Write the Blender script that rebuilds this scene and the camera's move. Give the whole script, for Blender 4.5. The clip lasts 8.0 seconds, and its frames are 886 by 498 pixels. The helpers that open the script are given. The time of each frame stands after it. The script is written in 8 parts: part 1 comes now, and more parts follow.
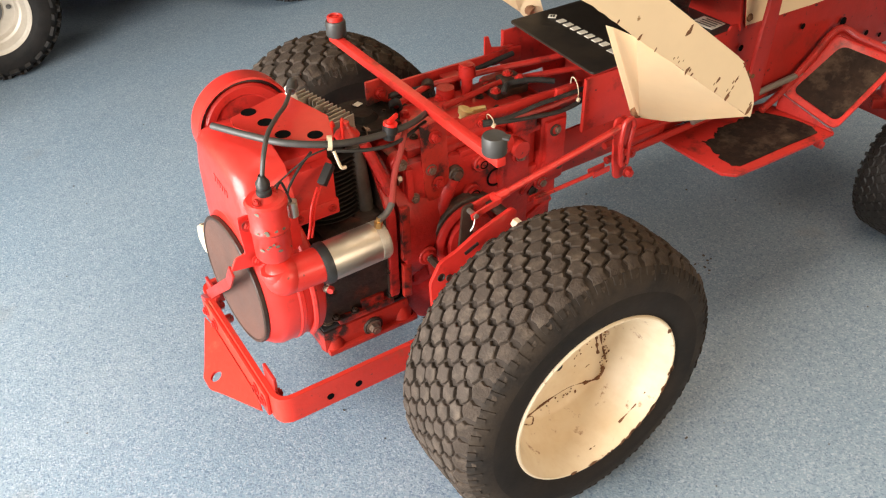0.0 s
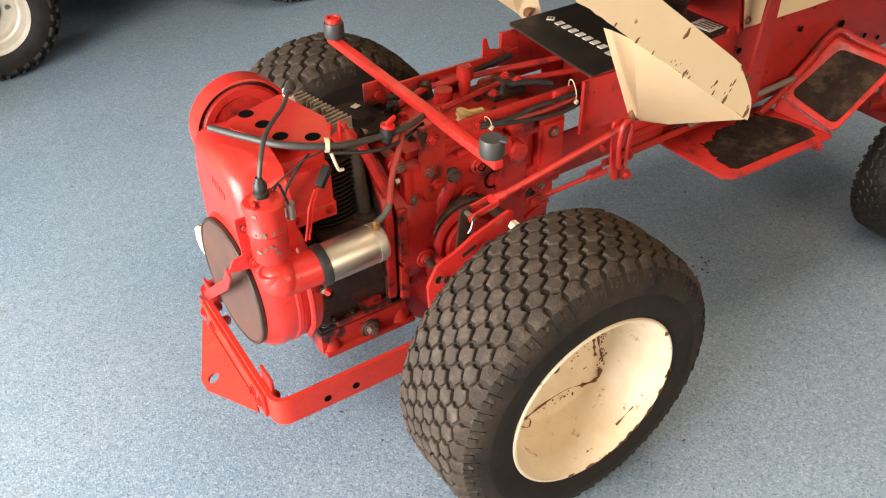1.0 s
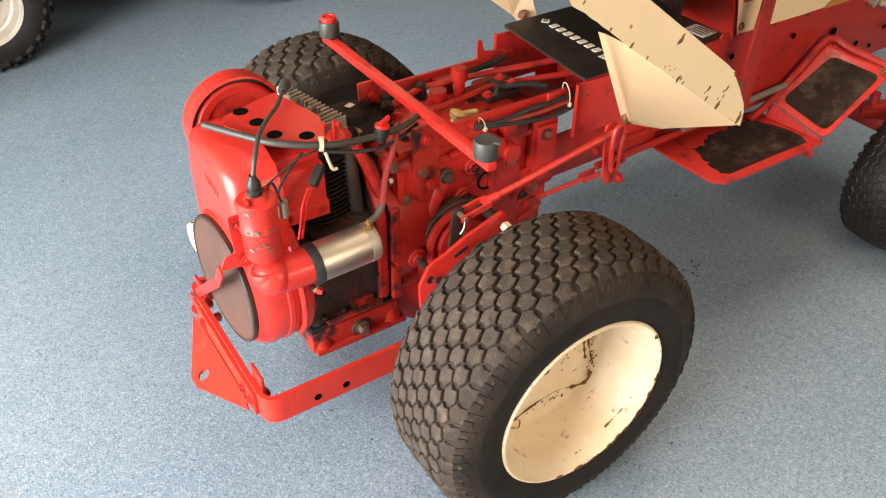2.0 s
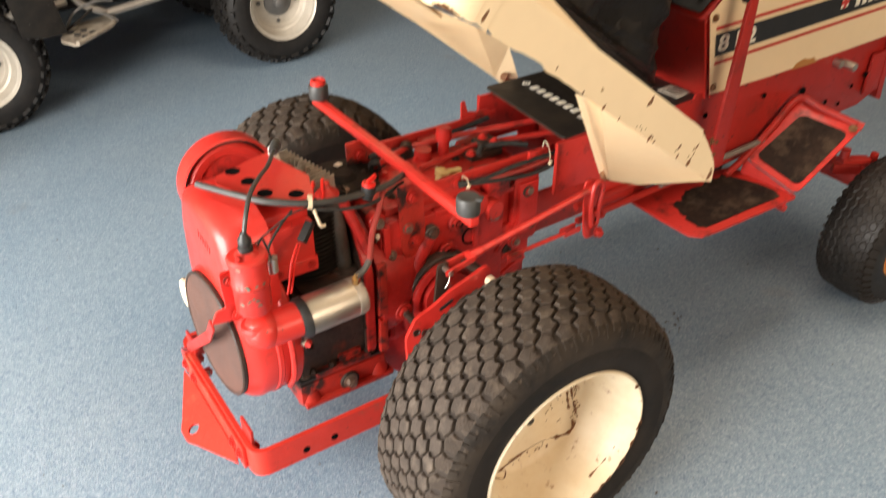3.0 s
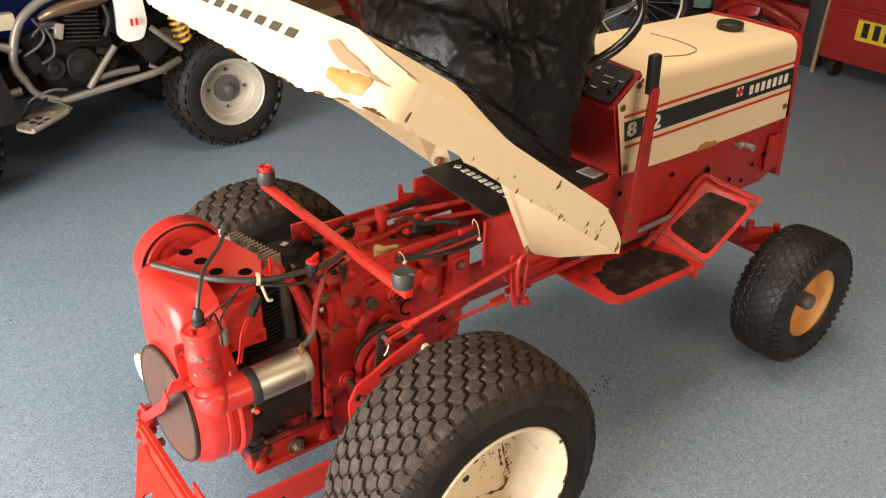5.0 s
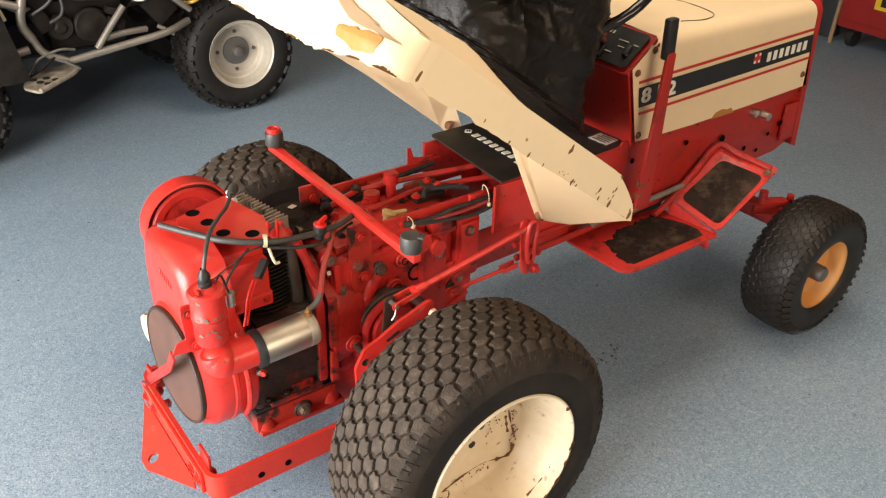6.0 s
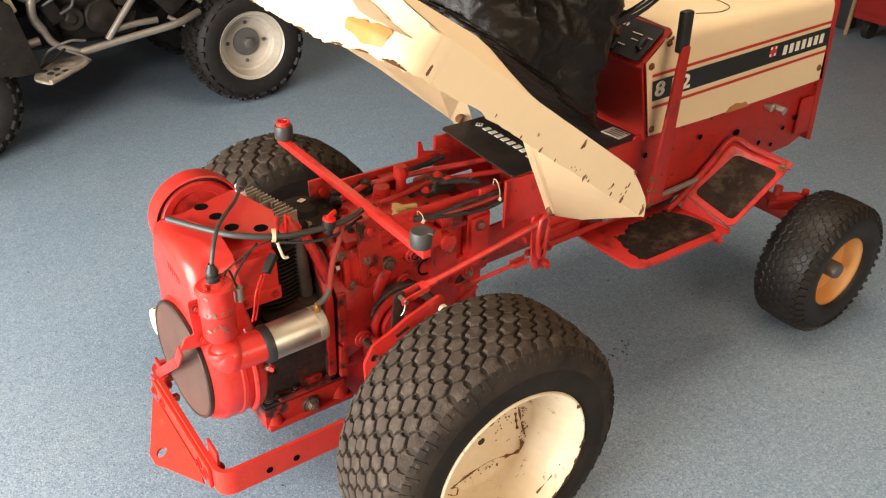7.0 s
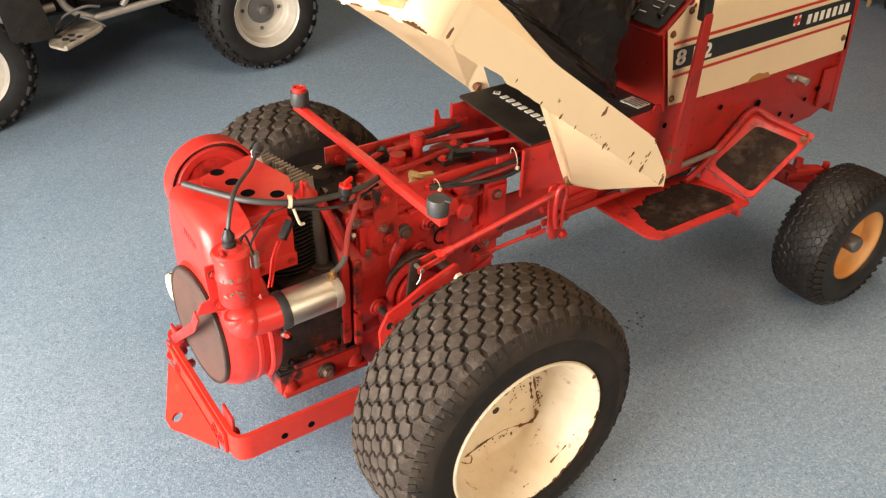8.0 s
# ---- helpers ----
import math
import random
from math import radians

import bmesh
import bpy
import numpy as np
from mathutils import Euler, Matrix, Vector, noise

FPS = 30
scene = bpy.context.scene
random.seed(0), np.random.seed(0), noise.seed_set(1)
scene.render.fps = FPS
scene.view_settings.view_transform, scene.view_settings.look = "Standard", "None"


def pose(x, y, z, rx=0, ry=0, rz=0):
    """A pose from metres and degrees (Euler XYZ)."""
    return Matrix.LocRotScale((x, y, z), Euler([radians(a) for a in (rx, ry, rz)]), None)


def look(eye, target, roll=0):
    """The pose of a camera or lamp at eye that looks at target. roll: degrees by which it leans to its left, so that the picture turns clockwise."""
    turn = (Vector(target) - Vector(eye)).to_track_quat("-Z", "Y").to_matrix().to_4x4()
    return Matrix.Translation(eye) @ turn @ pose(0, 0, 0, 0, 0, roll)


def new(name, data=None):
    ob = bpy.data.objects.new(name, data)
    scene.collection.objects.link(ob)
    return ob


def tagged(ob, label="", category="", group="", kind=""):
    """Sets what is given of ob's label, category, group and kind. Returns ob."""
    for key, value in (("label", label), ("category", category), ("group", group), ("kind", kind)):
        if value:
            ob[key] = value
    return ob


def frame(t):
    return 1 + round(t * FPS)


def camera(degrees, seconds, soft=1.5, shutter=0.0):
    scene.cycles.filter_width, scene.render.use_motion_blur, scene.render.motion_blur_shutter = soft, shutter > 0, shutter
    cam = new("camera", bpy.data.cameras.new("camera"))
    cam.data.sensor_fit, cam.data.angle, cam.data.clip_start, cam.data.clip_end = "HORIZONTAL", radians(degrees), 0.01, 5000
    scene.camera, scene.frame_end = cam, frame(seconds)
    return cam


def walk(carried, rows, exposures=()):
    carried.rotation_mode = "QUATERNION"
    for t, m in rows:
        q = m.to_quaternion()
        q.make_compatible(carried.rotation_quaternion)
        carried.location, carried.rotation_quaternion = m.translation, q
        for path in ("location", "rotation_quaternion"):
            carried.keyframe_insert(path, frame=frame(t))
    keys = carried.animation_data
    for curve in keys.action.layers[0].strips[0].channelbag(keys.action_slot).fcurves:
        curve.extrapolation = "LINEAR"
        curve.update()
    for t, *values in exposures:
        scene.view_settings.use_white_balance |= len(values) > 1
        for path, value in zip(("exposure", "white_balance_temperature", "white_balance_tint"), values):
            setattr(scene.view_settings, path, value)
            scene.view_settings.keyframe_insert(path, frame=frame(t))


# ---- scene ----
PATH = [
    # seconds, x, y, z, yaw, pitch, roll
    (0.0, -0.7401, -1.2507, 1.3856, -31.826, -37.859, -1.315),
    (0.5, -0.7391, -1.2506, 1.3863, -31.792, -37.785, -1.357),
    (1.0, -0.7362, -1.2510, 1.3875, -31.879, -37.816, -1.166),
    (1.2, -0.7346, -1.2501, 1.3881, -31.933, -37.988, -1.014),
    (2.3, -0.7433, -1.2517, 1.3934, -32.891, -37.800, 0.469),
    (2.5, -0.7448, -1.2604, 1.3944, -32.824, -37.375, 0.375),
    (2.8, -0.7452, -1.2698, 1.3976, -33.002, -35.944, 0.242),
    (3.0, -0.7528, -1.2918, 1.4173, -33.404, -34.073, 0.138),
    (3.2, -0.7541, -1.3054, 1.4493, -34.149, -32.063, 0.241),
    (3.5, -0.7617, -1.3481, 1.4877, -35.339, -29.635, 0.504),
    (3.7, -0.7764, -1.3901, 1.5062, -35.998, -28.626, 0.508),
    (4.0, -0.7886, -1.4097, 1.5182, -36.964, -28.248, 0.860),
    (4.5, -0.7978, -1.4111, 1.5017, -37.456, -28.564, 1.160),
    (4.7, -0.8019, -1.4176, 1.5008, -37.323, -28.708, 0.987),
    (5.8, -0.7974, -1.4072, 1.4802, -36.933, -30.788, 1.561),
    (6.0, -0.7948, -1.4052, 1.4796, -36.573, -31.193, 1.490),
    (6.5, -0.7871, -1.3985, 1.4791, -35.934, -31.526, 1.302),
    (7.0, -0.7836, -1.3909, 1.4773, -35.761, -31.789, 1.347),
    (7.5, -0.7849, -1.3840, 1.4658, -35.328, -32.632, 1.450),
    (8.0, -0.7891, -1.3829, 1.4631, -34.873, -33.611, 1.461),
]


def eye_pose(x, y, z, yaw, pitch, roll):
    """Yaw to the left from +y, pitch up, roll as look() takes it."""
    a, b = radians(yaw), radians(pitch)
    ahead = Vector((-math.sin(a) * math.cos(b), math.cos(a) * math.cos(b), math.sin(b)))
    return look((x, y, z), Vector((x, y, z)) + ahead, roll)


cam = camera(55.205, 8.0, soft=1.2, shutter=0.5)
walk(cam, [(t, eye_pose(*row)) for t, *row in PATH],
     exposures=[(0.0, 0.19, 6500, 10), (2.5, 0.19, 6500, 10), (3.0, 0.15, 6600, 10), (3.5, -0.05, 7100, 12), (4.0, -0.03, 7100, 12),
                (4.5, 0.0, 6900, 11), (6.0, 0.03, 6550, 10), (6.5, 0.05, 6550, 10), (7.0, 0.11, 6700, 11), (8.0, 0.18, 6750, 11)])

# ---- world and lights ----
world = bpy.data.worlds.new("sky")
scene.world = world
world.use_nodes = True
wn = world.node_tree.nodes
sky = wn.new("ShaderNodeTexSky")
sky.sky_type = "NISHITA"
sky.sun_disc = False
sky.sun_elevation, sky.sun_rotation = radians(38), radians(200)
world.node_tree.links.new(sky.outputs[0], wn["Background"].inputs[0])
wn["Background"].inputs[1].default_value = 0.12


def area_lamp(name, eye, target, w, h, watts, colour):
    data = bpy.data.lights.new(name, "AREA")
    data.shape, data.size, data.size_y, data.energy, data.color = "RECTANGLE", w, h, watts, colour
    ob = new(name, data)
    ob.matrix_world = look(eye, target)
    return ob


# daylight of the open workshop door and of the window beside it
area_lamp("door_daylight", (-3.25, -0.40, 1.10), (0.0, -0.20, 0.6), 2.7, 2.0, 392, (1.0, 0.975, 0.93))
area_lamp("window_daylight", (0.8, -3.35, 1.75), (0.5, 0.0, 0.2), 2.2, 1.0, 47, (1.0, 0.77, 0.53))
# unseen overhead lamp, added to lift upward faces, wide for soft shadows
area_lamp("overhead_fill", (0.75, 0.15, 2.66), (0.75, 0.15, 0.0), 1.5, 1.1, 40, (1.0, 0.86, 0.70))
sun = bpy.data.lights.new("sun", "SUN")
sun.energy, sun.angle, sun.color = 2.5, radians(0.6), (1.0, 0.95, 0.88)
so = new("sun", sun)
so.matrix_world = look((6, 4, 7), (0, 0, 0))

# ---- materials ----


def mat(name, colour, rough=0.5, metal=0.0, var=None, scale=20.0, amount=0.5, bump=0.0, bump_scale=120.0,
        coat=0.0, dirt=None, dirt_scale=6.0, dirt_low=0.55, dirt_high=0.7, rough_var=0.1, emit=0.0, rand=0.0, spec=0.5, specks=None, speck_scale=90.0, speck_low=0.66, streak=1.0):
    """A surface with grain at two scales, patches of dirt or wear, uneven gloss and fine relief."""
    m = bpy.data.materials.new(name)
    m.use_nodes = True
    nt = m.node_tree
    n, l = nt.nodes, nt.links
    b = n["Principled BSDF"]
    geo = n.new("ShaderNodeNewGeometry")

    def nz(s, detail=4.0, rough_=0.6):
        t = n.new("ShaderNodeTexNoise")
        t.inputs["Scale"].default_value = s
        t.inputs["Detail"].default_value = detail
        t.inputs["Roughness"].default_value = rough_
        l.new(geo.outputs["Position"], t.inputs["Vector"])
        return t

    def ramp(src, lo, hi):
        r = n.new("ShaderNodeMapRange")
        r.inputs[1].default_value, r.inputs[2].default_value = lo, hi
        l.new(src, r.inputs[0])
        return r.outputs[0]

    def mix(fac, a, c):
        x = n.new("ShaderNodeMix")
        x.data_type = "RGBA"
        for sock, v in ((x.inputs[0], fac), (x.inputs[6], a), (x.inputs[7], c)):
            if isinstance(v, tuple):
                sock.default_value = (*v, 1.0)
            elif isinstance(v, float):
                sock.default_value = v
            else:
                l.new(v, sock)
        return x.outputs[2]

    col = colour
    dark = var or tuple(c * 0.72 for c in colour)
    f1 = ramp(nz(scale).outputs[0], 0.35, 0.7)
    k = n.new("ShaderNodeMath")
    k.operation = "MULTIPLY"
    l.new(f1, k.inputs[0])
    k.inputs[1].default_value = amount
    col = mix(k.outputs[0], colour, dark)
    f2 = nz(scale * 7.0)
    k2 = n.new("ShaderNodeMath")
    k2.operation = "MULTIPLY"
    l.new(ramp(f2.outputs[0], 0.45, 0.75), k2.inputs[0])
    k2.inputs[1].default_value = amount * 0.5
    col = mix(k2.outputs[0], col, dark)
    if dirt:
        fd = ramp(nz(dirt_scale, 7.0, 0.68).outputs[0], dirt_low, dirt_high)
        col = mix(fd, col, dirt)
    if specks:
        sp = n.new("ShaderNodeTexNoise")
        sp.inputs["Scale"].default_value = speck_scale
        sp.inputs["Detail"].default_value = 5.0
        sp.inputs["Roughness"].default_value = 0.7
        mp = n.new("ShaderNodeMapping")
        mp.inputs["Scale"].default_value = (1.0, 1.0, streak)
        l.new(geo.outputs["Position"], mp.inputs["Vector"])
        l.new(mp.outputs[0], sp.inputs["Vector"])
        col = mix(ramp(sp.outputs[0], speck_low, speck_low + 0.05), col, specks)
    if rand:
        oi = n.new("ShaderNodeObjectInfo")
        hs = n.new("ShaderNodeHueSaturation")
        l.new(ramp(oi.outputs["Random"], 0.0, 1.0), hs.inputs["Value"])
        l.new(col, hs.inputs["Color"])
        col = hs.outputs[0]
    l.new(col, b.inputs["Base Color"])
    rr = n.new("ShaderNodeMapRange")
    l.new(nz(scale * 2.3).outputs[0], rr.inputs[0])
    rr.inputs[3].default_value, rr.inputs[4].default_value = max(rough - rough_var, 0.03), min(rough + rough_var, 1.0)
    l.new(rr.outputs[0], b.inputs["Roughness"])
    b.inputs["Metallic"].default_value = metal
    b.inputs["Specular IOR Level"].default_value = spec
    if coat:
        b.inputs["Coat Weight"].default_value = coat
        b.inputs["Coat Roughness"].default_value = 0.12
    if bump:
        bp = n.new("ShaderNodeBump")
        bp.inputs["Strength"].default_value = 1.0
        bp.inputs["Distance"].default_value = bump
        l.new(nz(bump_scale, 3.0).outputs[0], bp.inputs["Height"])
        l.new(bp.outputs[0], b.inputs["Normal"])
    if emit:
        b.inputs["Emission Color"].default_value = (*colour, 1.0)
        b.inputs["Emission Strength"].default_value = emit
    return m


RED = mat("red_paint", (0.53, 0.030, 0.023), 0.38, spec=0.36, specks=(0.05, 0.018, 0.014), speck_scale=70, speck_low=0.64, var=(0.42, 0.018, 0.01), scale=14, amount=0.5, bump=0.0004, bump_scale=60,
          coat=0.15, dirt=(0.060, 0.014, 0.010), dirt_scale=19, dirt_low=0.53, dirt_high=0.72)
RED_BRIGHT = mat("fresh_red_paint", (0.62, 0.033, 0.025), 0.36, spec=0.42, specks=(0.10, 0.022, 0.016), speck_scale=60, speck_low=0.67, var=(0.46, 0.019, 0.011), scale=9, amount=0.5, bump=0.0003,
                 bump_scale=50, coat=0.12, dirt=(0.24, 0.022, 0.012), dirt_scale=18, dirt_low=0.58, dirt_high=0.74)
RED_OILY = mat("oily_red_casting", (0.52, 0.022, 0.017), 0.38, spec=0.36, var=(0.26, 0.012, 0.008), scale=17, amount=0.8, bump=0.0008,
               bump_scale=140, dirt=(0.020, 0.009, 0.007), dirt_scale=11, dirt_low=0.515, dirt_high=0.66)
RED_OLD = mat("aged_red_paint", (0.42, 0.019, 0.013), 0.42, spec=0.4, specks=(0.035, 0.014, 0.011), speck_scale=60, speck_low=0.62, var=(0.26, 0.016, 0.01), scale=8, amount=0.6, bump=0.0004,
              bump_scale=60, coat=0.1, dirt=(0.14, 0.02, 0.014), dirt_scale=9, dirt_low=0.6, dirt_high=0.75)
OILY = mat("oily_black_iron", (0.022, 0.016, 0.013), 0.45, spec=0.3, var=(0.075, 0.040, 0.026), scale=16, amount=0.7, bump=0.0012, bump_scale=130)
CREAM = mat("cream_paint", (0.775, 0.590, 0.370), 0.48, spec=0.2, specks=(0.20, 0.10, 0.04), speck_scale=55, speck_low=0.735, var=(0.69, 0.53, 0.335), scale=5, amount=0.5, bump=0.0003, bump_scale=40,
            dirt=(0.30, 0.17, 0.07), dirt_scale=24, dirt_low=0.70, dirt_high=0.76)
CREAM_RUSTY = mat("rusty_cream_paint", (0.83, 0.70, 0.51), 0.46, var=(0.66, 0.48, 0.27), scale=7, amount=0.6, bump=0.0006,
                  bump_scale=60, dirt=(0.30, 0.11, 0.035), dirt_scale=30, dirt_low=0.61, dirt_high=0.70)
PRIMER = mat("exposed_filler", (0.42, 0.185, 0.045), 0.6, var=(0.34, 0.13, 0.03), scale=30, amount=0.6)
PRIMER_GREY = mat("bare_grey_primer", (0.30, 0.195, 0.11), 0.6, var=(0.32, 0.22, 0.13), scale=30, amount=0.6)
RUST = mat("rust", (0.13, 0.055, 0.022), 0.8, var=(0.22, 0.09, 0.03), scale=80, amount=0.8, bump=0.0008, bump_scale=300)
ORANGE = mat("orange_rim_paint", (0.68, 0.29, 0.07), 0.5, var=(0.56, 0.30, 0.12), scale=14, amount=0.8,
             dirt=(0.25, 0.1, 0.03), dirt_scale=25, dirt_low=0.62, dirt_high=0.72)
RUBBER = mat("worn_rubber", (0.034, 0.027, 0.022), 0.68, spec=0.35, var=(0.085, 0.070, 0.056), scale=26, amount=0.7, bump=0.0008, bump_scale=220,
             dirt=(0.10, 0.082, 0.064), dirt_scale=14, dirt_low=0.52, dirt_high=0.74, rough_var=0.15)
TREAD = mat("dusty_tread_rubber", (0.058, 0.042, 0.032), 0.72, spec=0.25, var=(0.030, 0.022, 0.016), scale=45, amount=0.8, bump=0.0016, bump_scale=260,
            dirt=(0.105, 0.080, 0.060), dirt_scale=40, dirt_low=0.50, dirt_high=0.74)
SIDEWALL = mat("black_sidewall", (0.011, 0.009, 0.0075), 0.72, spec=0.2, var=(0.032, 0.022, 0.015), scale=9, amount=0.6, bump=0.0004, bump_scale=160)
BLACK_RUBBER = mat("black_rubber_hose", (0.018, 0.017, 0.016), 0.5, spec=0.3, var=(0.06, 0.058, 0.055), scale=60, amount=0.5)
GREY_HOSE = mat("grey_weathered_hose", (0.050, 0.048, 0.045), 0.5, var=(0.03, 0.029, 0.027), scale=60, amount=0.6)
BLACK = mat("black_plastic", (0.014, 0.013, 0.013), 0.42, spec=0.35, var=(0.035, 0.033, 0.03), scale=40, amount=0.5)
MAT = mat("black_rubber_mat", (0.013, 0.010, 0.008), 0.55, spec=0.3, var=(0.040, 0.028, 0.018), scale=10, amount=0.7, bump=0.0006, bump_scale=300)
PAD = mat("worn_grip_pad", (0.010, 0.007, 0.006), 0.8, spec=0.12, var=(0.040, 0.022, 0.014), scale=13, amount=0.8, bump=0.0006, bump_scale=400,
          dirt=(0.105, 0.070, 0.045), dirt_scale=17, dirt_low=0.50, dirt_high=0.78)
BAG = mat("black_plastic_bag", (0.0075, 0.0056, 0.0043), 0.42, spec=0.24, var=(0.010, 0.0075, 0.006), scale=6, amount=0.5, bump=0.0022, bump_scale=50)
STEEL = mat("zinc_steel", (0.60, 0.56, 0.49), 0.43, metal=1.0, var=(0.5, 0.46, 0.4), scale=30, amount=0.5)
BOLT = mat("dull_bolt", (0.30, 0.24, 0.19), 0.45, metal=0.8, var=(0.18, 0.10, 0.07), scale=80, amount=0.7)
BRASS = mat("brass", (0.75, 0.48, 0.2), 0.3, metal=1.0)
ALU = mat("cast_aluminium", (0.50, 0.45, 0.38), 0.5, metal=0.6, var=(0.25, 0.21, 0.17), scale=40, amount=0.7, bump=0.0004, bump_scale=200)
CHROME = mat("chrome", (0.75, 0.73, 0.70), 0.14, metal=1.0, var=(0.5, 0.48, 0.45), scale=30, amount=0.4)
QUAD_TYRE = mat("dull_black_rubber", (0.009, 0.008, 0.0075), 0.6, spec=0.25, var=(0.022, 0.018, 0.015), scale=30, amount=0.6, bump=0.0005, bump_scale=160)
GREY_TUBE = mat("silver_frame_paint", (0.21, 0.18, 0.15), 0.42, metal=0.4, var=(0.28, 0.25, 0.21), scale=18, amount=0.6)
WHITE = mat("white_plastic", (0.80, 0.77, 0.70), 0.4, var=(0.7, 0.66, 0.58), scale=12, amount=0.4)
TIE = mat("ivory_nylon", (0.72, 0.59, 0.41), 0.45, var=(0.55, 0.42, 0.26), scale=50, amount=0.5)
SCREEN = mat("brown_mesh_screen", (0.095, 0.040, 0.026), 0.62, var=(0.05, 0.026, 0.019), scale=14, amount=0.7, bump=0.0008, bump_scale=700)
WIRE_RED = mat("red_cable", (0.30, 0.03, 0.025), 0.5, var=(0.25, 0.03, 0.02), scale=60, amount=0.6)
CAP_RED = mat("bright_red_plastic", (0.80, 0.02, 0.012), 0.4)
STRIPE_BLACK = mat("black_stripe_decal", (0.010, 0.0095, 0.010), 0.42, var=(0.03, 0.028, 0.027), scale=10, amount=0.4)
STRIPE_RED = mat("red_stripe_decal", (0.50, 0.025, 0.014), 0.35, var=(0.4, 0.02, 0.012), scale=12, amount=0.4)
LETTER = mat("cream_lettering", (0.80, 0.74, 0.62), 0.45)
LETTER_DARK = mat("dark_lettering", (0.07, 0.055, 0.04), 0.5)
PAPER = mat("pale_label", (0.62, 0.57, 0.48), 0.55, var=(0.45, 0.40, 0.33), scale=60, amount=0.6)
PIPE = mat("sooty_pipe", (0.12, 0.10, 0.083), 0.42, metal=0.5, var=(0.045, 0.036, 0.03), scale=30, amount=0.7)
SHOULDER = mat("scuffed_shoulder_rubber", (0.015, 0.012, 0.010), 0.7, spec=0.22, var=(0.045, 0.032, 0.022), scale=16, amount=0.8, bump=0.0006, bump_scale=180)
CRANK = mat("blotchy_oiled_iron", (0.070, 0.045, 0.034), 0.48, spec=0.35, var=(0.012, 0.010, 0.009), scale=20, amount=0.9, bump=0.0015, bump_scale=90,
            dirt=(0.17, 0.045, 0.026), dirt_scale=13, dirt_low=0.56, dirt_high=0.70, specks=(0.30, 0.20, 0.13), speck_scale=60, speck_low=0.70)
# near-black colour that stands for the shade inside holes
HOLE_SHADE = mat("painted_hole_shade", (0.004, 0.004, 0.004), 0.9, spec=0.05)
TREAD_BASE = mat("dirty_tread_groove", (0.026, 0.019, 0.015), 0.8, spec=0.2, var=(0.040, 0.030, 0.023), scale=40, amount=0.8, bump=0.0008, bump_scale=300)
CHIP = mat("bare_chipped_metal", (0.10, 0.085, 0.055), 0.5, var=(0.2, 0.17, 0.13), scale=80, amount=0.7)
IVORY = mat("yellowed_plastic", (0.62, 0.45, 0.19), 0.4, var=(0.5, 0.33, 0.12), scale=30, amount=0.5)
QUAD_IRON = mat("grimy_black_alloy", (0.007, 0.0055, 0.0045), 0.55, spec=0.18, var=(0.022, 0.016, 0.012), scale=22, amount=0.7, bump=0.001, bump_scale=90)
SUMP = mat("oil_blackened_red", (0.46, 0.024, 0.013), 0.42, var=(0.22, 0.016, 0.010), scale=22, amount=0.7, bump=0.0006, bump_scale=120,
           dirt=(0.020, 0.011, 0.009), dirt_scale=17, dirt_low=0.50, dirt_high=0.60)
HITCH = mat("scuffed_hitch_paint", (0.60, 0.034, 0.020), 0.45, spec=0.35, specks=(0.09, 0.03, 0.018), speck_scale=45, speck_low=0.62, var=(0.46, 0.030, 0.018), scale=12, amount=0.7, bump=0.0006, bump_scale=70,
            dirt=(0.26, 0.085, 0.045), dirt_scale=13, dirt_low=0.56, dirt_high=0.72)
FRONT_RUBBER = mat("black_front_rubber", (0.010, 0.008, 0.007), 0.46, spec=0.34, var=(0.022, 0.016, 0.012), scale=18, amount=0.7, bump=0.0006, bump_scale=260)
HUB_GREY = mat("dull_grey_cap", (0.14, 0.13, 0.12), 0.45, metal=0.4, scale=40)
BLUE = mat("blue_bodywork", (0.015, 0.03, 0.26), 0.35, var=(0.01, 0.02, 0.16), scale=8, amount=0.5, coat=0.2)
NAVY = mat("navy_fabric", (0.020, 0.024, 0.045), 0.8, var=(0.03, 0.035, 0.06), scale=80, amount=0.6)
YELLOW = mat("yellow_sticker", (0.80, 0.55, 0.02), 0.45)
SPRING = mat("yellow_spring_paint", (0.62, 0.36, 0.04), 0.45)
CHEST = mat("red_tool_chest_paint", (0.32, 0.018, 0.014), 0.42, specks=(0.05, 0.016, 0.012), speck_scale=40, speck_low=0.64, var=(0.24, 0.014, 0.011), scale=6, amount=0.5, coat=0.1,
            dirt=(0.12, 0.02, 0.015), dirt_scale=14, dirt_low=0.66, dirt_high=0.76)
CARTON = mat("brown_carton", (0.36, 0.22, 0.12), 0.8, var=(0.28, 0.16, 0.08), scale=20, amount=0.5)
TITLE = mat("teal_clutter", (0.05, 0.20, 0.20), 0.6, var=(0.2, 0.2, 0.18), scale=30, amount=0.9)
WALL = mat("warm_plaster", (0.26, 0.21, 0.15), 0.85, var=(0.28, 0.22, 0.16), scale=3, amount=0.5, bump=0.001, bump_scale=90)
CEIL = mat("ceiling_board", (0.24, 0.21, 0.17), 0.9, var=(0.34, 0.30, 0.25), scale=2, amount=0.4)
TAN_TANK = mat("ivory_tank", (0.55, 0.46, 0.32), 0.45)
GLOSS = mat("glossy_black_rim", (0.012, 0.010, 0.009), 0.16, scale=30)
KNOB = mat("dull_maroon_knob", (0.20, 0.05, 0.035), 0.4, scale=40)
LENS = mat("red_reflector", (0.62, 0.012, 0.012), 0.15, coat=0.6)


